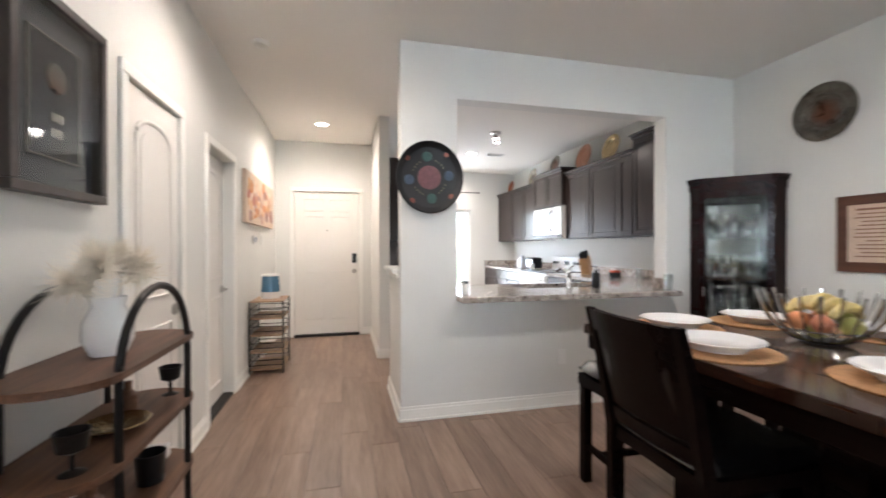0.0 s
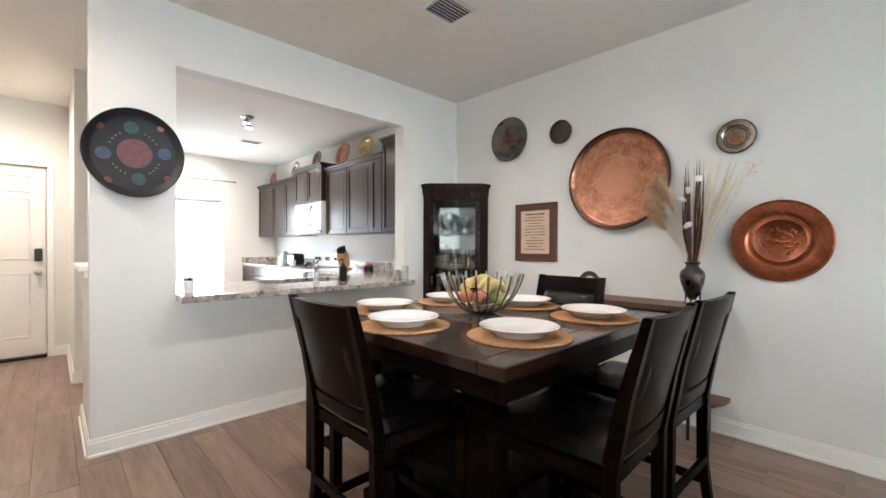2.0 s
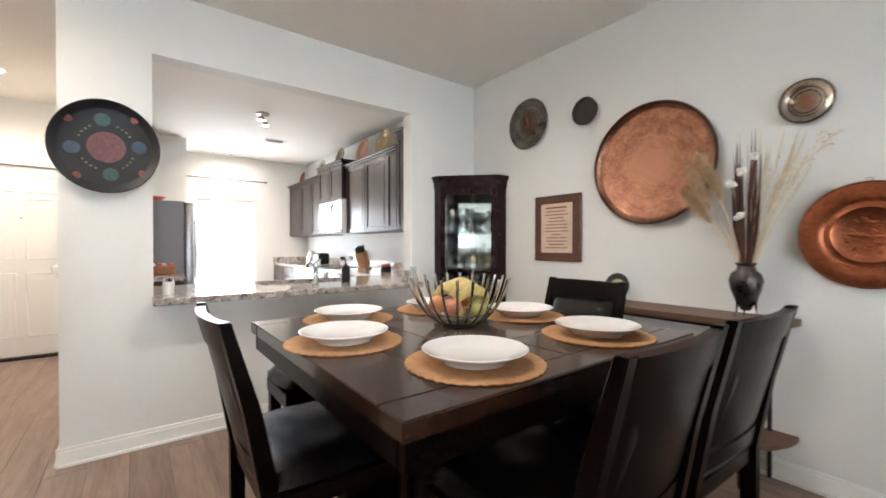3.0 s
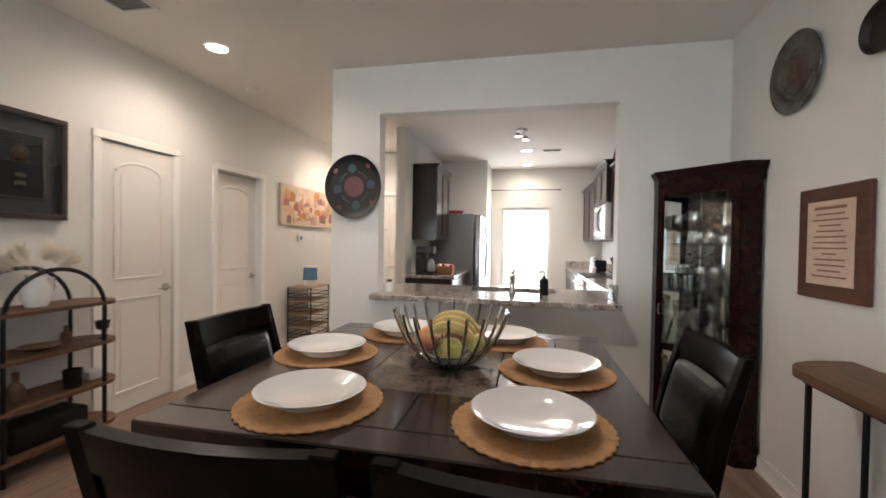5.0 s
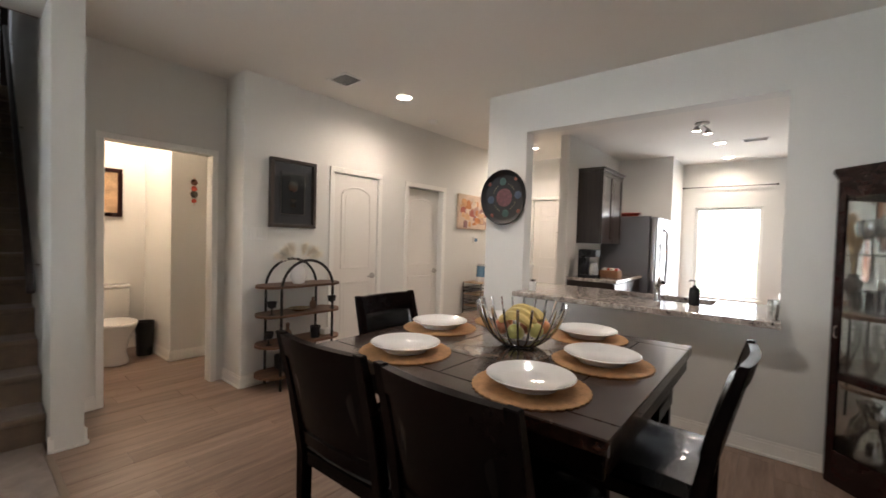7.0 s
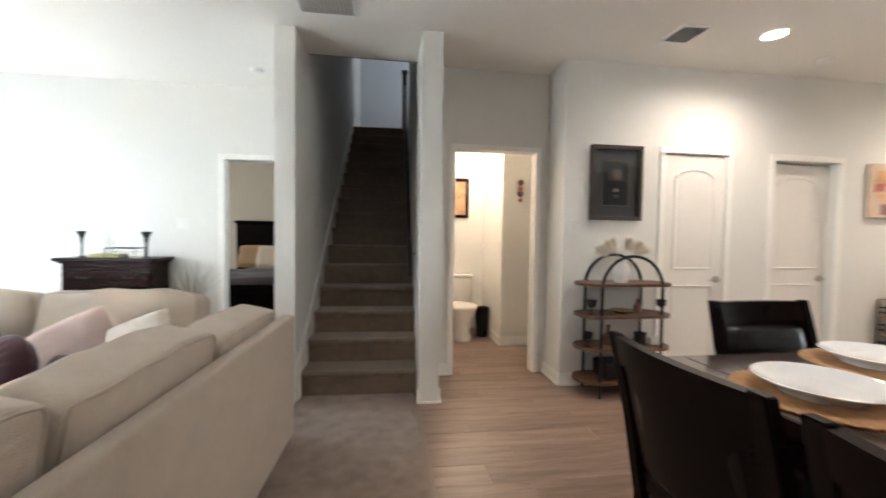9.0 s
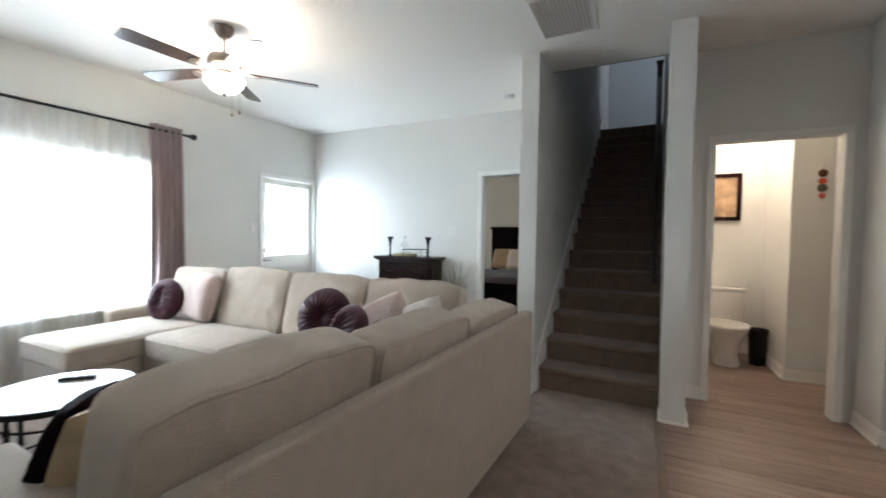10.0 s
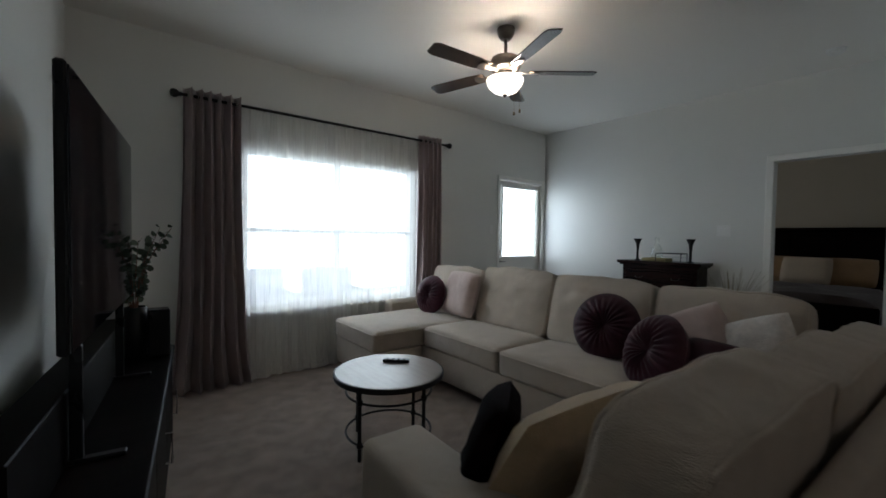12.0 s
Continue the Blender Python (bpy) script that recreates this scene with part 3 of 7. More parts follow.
# unseen sheet added outside the front door to stop daylight leaking in
part("door_light_block", B(((-0.425, 6.44, 0.0), (0.475, 6.455, 2.08))), DOORP, floor_plate)

# patio door with a half-height glazed light
casing("x", -4.51, 1, -1.83, -0.95, 2.04, 0.05)
pd = tagged(thing("door_4", "white patio door with a bright glazed upper half and blind", "door", Matrix.Translation((-0.955, -4.555, 0)) @ Matrix.Rotation(radians(180), 4, 'Z')), kind="structure")
bm = B(((0, 0, 0.02), (0.06, 0.045, 2.03)), ((0.855, 0, 0.02), (0.90, 0.045, 2.03)), ((0.06, 0, 1.98), (0.855, 0.045, 2.03)), ((0.06, 0, 0.02), (0.855, 0.045, 0.96)))
panel(bm, 0.12, 0.42, 0.2, 0.82)
panel(bm, 0.49, 0.79, 0.2, 0.82)
part("slab", bm, DOORP, pd)
part("glass_frame", B(((0.06, -0.014, 0.96), (0.855, 0.0, 0.995)), ((0.06, -0.014, 1.945), (0.855, 0.0, 1.98)), ((0.06, -0.014, 0.995), (0.095, 0, 1.945)), ((0.82, -0.014, 0.995), (0.855, 0, 1.945)), bevel=0.003), TRIM, pd)
p = part("pane", B(((0.06, 0.018, 0.96), (0.855, 0.024, 1.98))), PANE, pd)
p.visible_shadow = False
bm = bmesh.new()
for k in range(24):
    obox(bm, (-0.36, -0.009, -0.001), (0.36, 0.009, 0.001), Matrix.Translation((0.458, 0.009, 1.01 + k * 0.04)) @ Matrix.Rotation(radians(3), 4, 'X'))
part("blind", bm, WHITEPL, pd, "white slatted blind with open slats")
lever(pd, 0.03, 0.93, 1)
bm = bmesh.new()
rod(bm, (0.03, -0.02, 1.06), (0.03, 0, 1.06), 0.025, seg=14)
part("deadbolt", bm, NICKEL, pd)

# bedroom and bathroom doorways
casing("y", -1.90, 1, -1.80, -1.04, 2.03)
casing("y", -1.03, 1, 0.48, 1.24, 2.06, 0.05)


# windows
def window(name, x0, x1, z0, z1, y, depth, out, label, rails=()):
    w = tagged(thing(name, label, "window"), kind="structure")
    f = 0.045
    ya, yb = y + out * 0.05, y + out * 0.10
    part("window_frame", B(((x0, ya, z0), (x0 + f, yb, z1)), ((x1 - f, ya, z0), (x1, yb, z1)), ((x0 + f, ya, z0), (x1 - f, yb, z0 + f)), ((x0 + f, ya, z1 - f), (x1 - f, yb, z1)), bevel=0.004), WHITEPL, w)
    for kind, at in rails:
        if kind == "h":
            part("meeting_rail", B(((x0 + f, ya + out * 0.005, at - 0.02), (x1 - f, yb, at + 0.02)), bevel=0.003), WHITEPL, w)
        else:
            part("mullion", B(((at - 0.03, ya, z0 + f), (at + 0.03, yb, z1 - f)), bevel=0.003), WHITEPL, w)
    p = part("pane", B(((x0 + f, y + out * 0.072, z0 + f), (x1 - f, y + out * 0.076, z1 - f))), PANE, w)
    p.visible_shadow = False
    part("window_sill", B(((x0 - 0.04, y - out * 0.05, z0 - 0.03), (x1 + 0.04, y - out * 0.003, z0 - 0.003)), bevel=0.005), TRIM, w)
    return w


window("window_1", 0.45, 2.21, 0.58, 2.0, -4.51, 0.15, -1, "wide bright white-framed living room window", (("v", 1.33), ("h", 1.29)))
window("window_2", 1.80, 2.74, 0.50, 2.03, 8.05, 0.15, 1, "bright white-framed kitchen window")

# outdoors
structure("ground", B(((-120, -160, -0.35), (120, 160, -0.22))), material("lawn", (0.16, 0.19, 0.09), 0.95, var=0.3, scale=0.8, bump=0.3, bscale=30), "sunlit lawn outside", "ground")
structure("patio", B(((-3, -9, -0.22), (5, -4.66, -0.05))), material("patio_concrete", (0.45, 0.43, 0.40), 0.9, bump=0.1), "pale concrete patio", "patio")
# added glowing sheet: whitens the window views and lights the room through them
structure("backdrop", B(((-32, -11.1, -0.22), (22, -11.0, 7.5))), glow("daylight_glow", (0.93, 0.97, 1.0), 2.0), "plain glowing sheet standing in for bright daylight beyond the patio", "backdrop")
OUTFRAME = material("outdoor_frame", (0.10, 0.09, 0.085), 0.6, bump=0.05)
OUTCUSH = material("outdoor_cushion", (0.24, 0.27, 0.36), 0.9, var=0.1, bump=0.1)
for bx in (0.62, 1.62):
    bench = thing("patio_chair", "dark patio chair with blue-grey cushions outside", "chair", Matrix.Translation((bx, -6.2, -0.05)), "patio chairs")
    part("seat_frame", B(((-0.38, -0.34, 0.26), (0.38, 0.34, 0.32)), bevel=0.01), OUTFRAME, bench)
    part("back_frame", B(((-0.38, -0.38, 0.32), (0.38, -0.33, 0.80)), bevel=0.01), OUTFRAME, bench)
    part("seat_cushion", B(((-0.35, -0.28, 0.322), (0.35, 0.33, 0.44)), bevel=0.03, seg=3), OUTCUSH, bench, smooth=True)
    part("back_cushion", B(((-0.35, -0.328, 0.445), (0.35, -0.20, 0.84)), bevel=0.04, seg=3), OUTCUSH, bench, smooth=True)
    for lx in (-0.35, 0.35):
        part("arm", B(((lx - 0.03, -0.34, 0.50), (lx + 0.03, 0.34, 0.54)), ((lx - 0.03, 0.28, 0.32), (lx + 0.03, 0.33, 0.50)), bevel=0.006), OUTFRAME, bench)
        for ly in (-0.30, 0.30):
            part("leg", B(((lx - 0.025, ly - 0.025, 0), (lx + 0.025, ly + 0.025, 0.262)), bevel=0.004), OUTFRAME, bench)
# ---- dining area ----
# table: x 1.39 to 2.64, y 0.75 to 1.97, top at 0.90
table = thing("dining_table", "square counter-height dark espresso wooden dining table", "table", Matrix.Translation((2.015, 1.36, 0)))
TX, TY = 0.625, 0.61
for y0, y1 in ((-TY, -TY + 0.10), (TY - 0.10, TY)):
    part("breadboard_end", B(((-TX, y0, 0.855), (TX, y1, 0.90)), bevel=0.004), TABLEW, table)
for k in range(6):
    w = 2 * TX / 6
    if k in (2, 3):
        part("plank", B(((-TX + k * w + 0.001, -TY + 0.101, 0.856), (-TX + (k + 1) * w - 0.001, -0.271, 0.90)), bevel=0.003), TABLEW, table)
        part("plank", B(((-TX + k * w + 0.001, 0.271, 0.856), (-TX + (k + 1) * w - 0.001, TY - 0.101, 0.90)), bevel=0.003), TABLEW, table)
    else:
        part("plank", B(((-TX + k * w + 0.001, -TY + 0.101, 0.856), (-TX + (k + 1) * w - 0.001, TY - 0.101, 0.90)), bevel=0.003), TABLEW, table)
MARBLE = material("dark_marble", (0.13, 0.10, 0.08), 0.10, var=0.75, scale=12, bump=0.0)
part("stone_inlay", B(((-0.207, -0.27, 0.858), (0.207, 0.27, 0.901)), bevel=0.002), MARBLE, table, "polished dark brown stone inlay")
for lo, hi in (((-0.61, -0.595, 0.785), (0.61, -0.565, 0.854)), ((-0.61, 0.565, 0.785), (0.61, 0.595, 0.854)), ((-0.61, -0.565, 0.785), (-0.58, 0.565, 0.854)), ((0.58, -0.565, 0.785), (0.61, 0.565, 0.854))):
    part("apron", B((lo, hi), bevel=0.004), ESPRESSO, table)
for sx in (-1, 1):
    for sy in (-1, 1):
        cx, cy = sx * 0.30, sy * 0.28
        part("leg", B(((cx - 0.06, cy - 0.06, 0.03), (cx + 0.06, cy + 0.06, 0.855)), bevel=0.006), ESPRESSO, table)
part("base_shelf", B(((-0.42, -0.40, 0.0), (0.42, 0.40, 0.05)), ((-0.34, -0.32, 0.22), (0.34, 0.32, 0.25)), bevel=0.005), ESPRESSO, table)


# chairs: the sitter looks along +y; origin on the floor under the seat's middle
def dining_chair():
    c = thing("dining_chair", "dark espresso wooden counter chair with black leather seat and back", "chair", None, "chairs round the dining table")
    bm = bmesh.new()
    prism(bm, [(-0.215, -0.215), (0.215, -0.215), (0.235, 0.215), (-0.235, 0.215)], 0.555, 0.60)
    part("seat_frame", bm, ESPRESSO, c)
    bm = bmesh.new()
    cushion(bm, (0.47, 0.46, 0.085), Matrix.Translation((0, 0.0, 0.622)), 0.22, wobble=0.006, seed=3)
    part("seat", bm, LEATHER, c, "black leather padded seat", True)
    for s in (-1, 1):
        part("leg", B(((s * 0.215 - 0.022, 0.17, 0), (s * 0.215 + 0.022, 0.214, 0.56)), bevel=0.004), ESPRESSO, c)
        bm = bmesh.new()
        pts = [(-0.245, 0.0), (-0.205, 0.30), (-0.205, 0.60), (-0.245, 0.82), (-0.305, 1.045)]
        wid = [0.030, 0.040, 0.045, 0.040, 0.026]
        lo, hi = [], []
        for (y, z), w in zip(pts, wid):
            lo.append([bm.verts.new((s * 0.205 + dx, y - w / 2, z)) for dx in (-0.019, 0.019)])
            hi.append([bm.verts.new((s * 0.205 + dx, y + w / 2, z)) for dx in (-0.019, 0.019)])
        for i in range(4):
            for a, b in ((lo, lo), (hi, hi)):
                bm.faces.new((a[i][0], a[i][1], a[i + 1][1], a[i + 1][0]))
            for k in (0, 1):
                bm.faces.new((lo[i][k], hi[i][k], hi[i + 1][k], lo[i + 1][k]))
        bm.faces.new((lo[0][0], lo[0][1], hi[0][1], hi[0][0]))
        bm.faces.new((lo[4][0], lo[4][1], hi[4][1], hi[4][0]))
        bmesh.ops.bevel(bm, geom=[e for e in bm.edges], offset=0.003, segments=1, affect='EDGES')
        part("back_post", bm, ESPRESSO, c)
    # curved top rail, back panel and lower slat

    def slat(z0, z1, thick, bow, y0, y1, n=10, half=0.19, bevel=0.004):
        b2 = bmesh.new()
        rows = []
        for i in range(n + 1):
            u = 2 * i / n - 1
            d = -bow * (1 - u * u)
            rows.append([b2.verts.new((u * half, yy + d + t, z)) for yy, z, t in ((y0, z0, -thick / 2), (y0, z0, thick / 2), (y1, z1 - 0.0, thick / 2), (y1, z1, -thick / 2))])
        for a, b in zip(rows, rows[1:]):
            for k in range(4):
                b2.faces.new((a[k], a[(k + 1) % 4], b[(k + 1) % 4], b[k]))
        b2.faces.new(rows[0]), b2.faces.new(rows[-1])
        return b2

    part("top_rail", slat(0.965, 1.04, 0.028, 0.02, -0.285, -0.304), ESPRESSO, c, smooth=True)
    part("back_panel", slat(0.70, 0.965, 0.016, 0.02, -0.222, -0.285), ESPRESSO, c, smooth=True)
    b2 = bmesh.new()
    cushion(b2, (0.355, 0.25, 0.05), Matrix.Translation((0, -0.247, 0.83)) @ Matrix.Rotation(radians(104), 4, 'X'), 0.25)
    part("back_pad", b2, LEATHER, c, "black leather back pad", True)
    part("lower_slat", slat(0.635, 0.68, 0.02, 0.012, -0.213, -0.22), ESPRESSO, c, smooth=True)
    for s in (-1, 1):
        part("stretcher", B(((s * 0.21 - 0.011, -0.20, 0.20), (s * 0.21 + 0.011, 0.18, 0.235)), bevel=0.003), ESPRESSO, c)
    part("stretcher", B(((-0.21, 0.182, 0.15), (0.21, 0.202, 0.19)), bevel=0.003), ESPRESSO, c)
    part("stretcher", B(((-0.21, -0.225, 0.30), (0.21, -0.205, 0.335)), bevel=0.003), ESPRESSO, c)
    return c


chair = dining_chair()
chair.matrix_world = pose(1.83, 0.77, 0, 0, 0, 1)
copy_thing(chair, pose(2.345, 0.765, 0, 0, 0, -2))
copy_thing(chair, pose(1.47, 1.37, 0, 0, 0, -90))
copy_thing(chair, pose(2.57, 1.36, 0, 0, 0, 90))

bench = thing("dining_bench", "backless dark wooden counter bench with black leather seat", "bench", Matrix.Translation((2.02, 2.05, 0)))
bm = bmesh.new()
cushion(bm, (1.06, 0.36, 0.09), Matrix.Translation((0, 0, 0.61)), 0.18, 24, 10)
part("seat", bm, LEATHER, bench, "black leather padded seat", True)
part("seat_frame", B(((-0.51, -0.16, 0.52), (0.51, 0.16, 0.585)), bevel=0.004), ESPRESSO, bench)
for sx in (-1, 1):
    for sy in (-1, 1):
        part("leg", B(((sx * 0.48 - 0.025, sy * 0.13 - 0.025, 0), (sx * 0.48 + 0.025, sy * 0.13 + 0.025, 0.52)), bevel=0.004), ESPRESSO, bench)
    part("stretcher", B(((sx * 0.48 - 0.012, -0.11, 0.18), (sx * 0.48 + 0.012, 0.11, 0.215)), bevel=0.003), ESPRESSO, bench)
part("stretcher", B(((-0.47, -0.012, 0.18), (0.47, 0.012, 0.215)), bevel=0.003), ESPRESSO, bench)

# place settings
STRAW = material("woven_straw", (0.46, 0.25, 0.11), 0.85, var=0.3, scale=30, bump=0.5, bscale=160)


def placemat():
    bm = bmesh.new()
    n = 200
    prof = []
    for r in range(1, 13):
        prof.append((0.0159 * r - 0.0077, 0.0055))
        prof.append((0.0159 * r, 0.0035))
    rings = [[bm.verts.new((rr * (1 + (0.013 * math.sin(k * 6.28319 * 40 / n) if j == len(prof) - 1 else 0)) * math.cos(6.28319 * k / n), rr * (1 + (0.013 * math.sin(k * 6.28319 * 40 / n) if j == len(prof) - 1 else 0)) * math.sin(6.28319 * k / n), z)) for k in range(n)] for j, (rr, z) in enumerate(prof)]
    mid = bm.verts.new((0, 0, 0.005))
    for k in range(n):
        bm.faces.new((mid, rings[0][k], rings[0][(k + 1) % n]))
        for a, b in zip(rings, rings[1:]):
            bm.faces.new((a[k], b[k], b[(k + 1) % n], a[(k + 1) % n]))
    last = [bm.verts.new((v.co.x, v.co.y, 0.0)) for v in rings[-1]]
    for k in range(n):
        bm.faces.new((rings[-1][k], last[k], last[(k + 1) % n], rings[-1][(k + 1) % n]))
    bm.faces.new(list(reversed(last)))
    return single("placemat", bm, STRAW, "round tan woven straw placemat with scalloped edge", "placemat", None, True, "placemats on the table")


def dinner_plate():
    bm = bmesh.new()
    lathe(bm, [(0, 0.004), (0.08, 0.004), (0.082, 0.0), (0.09, 0.0), (0.096, 0.008), (0.130, 0.026), (0.142, 0.032), (0.146, 0.036), (0.143, 0.0375), (0.136, 0.035), (0.100, 0.017), (0.09, 0.013), (0, 0.012)], seg=64)
    return single("dinner_plate", bm, WHITE, "glossy white round ceramic dinner plate on a placemat", "plate", None, True, "plates on the table")


mat0, plate0 = placemat(), dinner_plate()
spots = [(1.745, 0.955), (2.325, 0.95), (1.56, 1.40), (2.41, 1.39), (1.75, 1.79), (2.21, 1.775)]
for i, (x, y) in enumerate(spots):
    mm = pose(x, y, 0.901, 0, 0, 17 * i)
    pm = pose(x, y, 0.9065, 0, 0, 31 * i)
    if i == 0:
        mat0.matrix_world, plate0.matrix_world = mm, pm
    else:
        copy_thing(mat0, mm), copy_thing(plate0, pm)

# wire fruit bowl
GUN = material("gunmetal", (0.46, 0.45, 0.43), 0.16, 1.0, var=0.05, bump=0.0)
bowl = thing("fruit_bowl", "silver metal wire fruit bowl with upright flared rods", "bowl", Matrix.Translation((2.045, 1.39, 0.9015)))
bm = bmesh.new()
lathe(bm, [(0.0, 0.006), (0.055, 0.006), (0.06, 0.0), (0.066, 0.003), (0.062, 0.012), (0.0, 0.012)], seg=28)
part("base", bm, IRON, bowl, smooth=True)
for k in range(22):
    a = 6.28319 * k / 22
    bm = bmesh.new()
    pts = []
    for i in range(9):
        u = i / 8
        r = 0.055 + 0.125 * math.sin(u * 1.45) ** 0.8 + 0.025 * u * u
        z = 0.008 + 0.185 * u ** 1.5
        pts.append((r * math.cos(a), r * math.sin(a), z))
    tube(bm, pts, [0.0045] * 7 + [0.0055, 0.006], 6)
    part("rod", bm, GUN, bowl, smooth=True)
bm = bmesh.new()
tube(bm, [(0.135 * math.cos(6.28319 * k / 32), 0.135 * math.sin(6.28319 * k / 32), 0.055) for k in range(32)], 0.004, 6, True)
part("ring", bm, GUN, bowl, smooth=True)
BANANA = material("banana_skin", (0.60, 0.46, 0.16), 0.5, var=0.25, scale=20, bump=0.03)
APPLE = material("apple_skin", (0.46, 0.17, 0.09), 0.35, var=0.5, scale=14, bump=0.01)
PEACH = material("peach_skin", (0.62, 0.25, 0.10), 0.55, var=0.35, scale=12, bump=0.03)
LIME = material("green_apple_skin", (0.47, 0.46, 0.14), 0.35, var=0.2, scale=14, bump=0.01)


def fruit(name, mat, r, m, label):
    bm = bmesh.new()
    lathe(bm, [(0.0, -r * 0.80), (r * 0.25, -r * 0.88), (r * 0.65, -r * 0.72), (r * 0.95, -r * 0.25), (r, r * 0.1), (r * 0.85, r * 0.58), (r * 0.5, r * 0.86), (r * 0.2, r * 0.84), (0.0, r * 0.70)], seg=20)
    rod(bm, (0, 0, r * 0.7), (0.004, 0, r * 1.05), 0.002, seg=5)
    return single(name, bm, mat, label, "fruit", m, True)


bx, by, bz = 2.045, 1.39, 0.9
for name, mat, r, x, y, z, label in (("apple", APPLE, 0.036, -0.07, -0.05, 0.085, "red and yellow apple in the bowl"), ("peach", PEACH, 0.036, -0.09, 0.02, 0.09, "orange-red peach in the bowl"),
                                     ("green_apple", LIME, 0.037, 0.02, -0.085, 0.075, "yellow-green apple in the bowl"), ("green_apple", LIME, 0.035, 0.09, -0.03, 0.09, "yellow-green apple in the bowl"),
                                     ("apple", APPLE, 0.036, 0.0, 0.06, 0.075, "red and yellow apple in the bowl"), ("peach", PEACH, 0.034, 0.085, 0.055, 0.09, "orange-red peach in the bowl"), ("green_apple", LIME, 0.036, -0.02, 0.0, 0.052, "yellow-green apple in the bowl")):
    fruit(name, mat, r, pose(bx + x, by + y, bz + z, 20 * x * 100, 15, 0), label)
bananas = thing("banana_bunch", "bunch of ripe yellow bananas on top of the fruit", "fruit", pose(bx + 0.01, by - 0.01, bz + 0.128))
for k in range(5):
    bm = bmesh.new()
    pts, rad = [], []
    for i in range(10):
        u = i / 9
        a = -0.9 + 1.9 * u
        pts.append((0.095 * math.sin(a), -0.045 + 0.028 * k + 0.012 * math.cos(a) * (k - 2), 0.095 * math.cos(a) - 0.075 + 0.012 * (2 - abs(k - 2))))
        rad.append(0.006 + 0.0150 * math.sin(math.pi * (0.08 + 0.86 * u)) ** 0.6)
    tube(bm, pts, rad, 7)
    part("banana", bm, BANANA, bananas, smooth=True)
# ---- dining area: cabinet, console, wall pieces ----
MIRROR = material("mirror", (0.85, 0.85, 0.85), 0.03, 1.0, var=0.01, bump=0.0)
curio = thing("corner_cabinet", "tall dark cherry corner curio cabinet with glass door", "cabinet")
OUT = [(3.685, 3.162), (3.20, 3.162), (3.20, 3.06), (3.555, 2.70), (3.685, 2.70)]


def inset(poly, d, c=(3.50, 3.0)):
    return [(c[0] + (x - c[0]) * d, c[1] + (y - c[1]) * d) for x, y in poly]


for name, z0, z1, d in (("plinth", 0.0, 0.10, 1.0), ("floor_panel", 0.10, 0.13, 0.985), ("mid_shelf", 0.62, 0.655, 0.965), ("top_panel", 1.74, 1.80, 1.0)):
    bm = bmesh.new()
    prism(bm, inset(OUT, d), z0, z1)
    part(name, bm, CHERRY, curio)
bm = bmesh.new()
for d, z0, z1 in ((1.02, 1.80, 1.815), (1.05, 1.815, 1.83), (1.075, 1.83, 1.85)):
    prism(bm, [(min(x, 3.688), min(y, 3.163)) for x, y in inset(OUT, d)], z0, z1)
part("cornice", bm, CHERRY, curio)
part("back_mirror", B(((3.22, 3.150, 0.13), (3.672, 3.158, 1.74))), MIRROR, curio, "mirrored back")
part("back_mirror", B(((3.674, 2.72, 0.13), (3.682, 3.148, 1.74))), MIRROR, curio, "mirrored back")
part("side_panel", B(((3.20, 3.06, 0.10), (3.215, 3.149, 1.74))), CHERRY, curio)
part("side_panel", B(((3.56, 2.70, 0.10), (3.673, 2.716, 1.74))), CHERRY, curio)
a, b = Vector((3.20, 3.06, 0)), Vector((3.555, 2.70, 0))
fm = Matrix.Translation(a) @ Matrix.Rotation(math.atan2(b.y - a.y, b.x - a.x), 4, 'Z')
FW = (b - a).length
cdoor = part("door", B(((0.0, -0.002, 0.10), (0.04, 0.02, 1.74)), bevel=0.003), CHERRY, curio)
for lo, hi in (((FW - 0.05, -0.002, 0.10), (FW, 0.02, 1.74)), ((0.04, -0.002, 1.68), (FW - 0.05, 0.02, 1.74)), ((0.04, -0.002, 0.10), (FW - 0.05, 0.02, 0.20)), ((0.04, -0.002, 0.615), (FW - 0.05, 0.02, 0.66))):
    part("door_rail", B((lo, hi), bevel=0.003), CHERRY, cdoor)
cdoor.matrix_local = fm
for z0, z1 in ((0.20, 0.615), (0.66, 1.68)):
    g = part("pane", B(((0.04, 0.008, z0), (FW - 0.05, 0.012, z1))), PANE, cdoor)
    g.visible_shadow = False
bm = bmesh.new()
tube(bm, [(0.03, -0.004, 0.86), (0.03, -0.02, 0.87), (0.03, -0.02, 0.92), (0.03, -0.004, 0.93)], 0.004, 6)
part("handle", bm, NICKEL, cdoor)
for z in (1.02, 1.34):
    bm = bmesh.new()
    prism(bm, inset(OUT, 0.93), z, z + 0.006)
    part("glass_shelf", bm, PANE, curio)


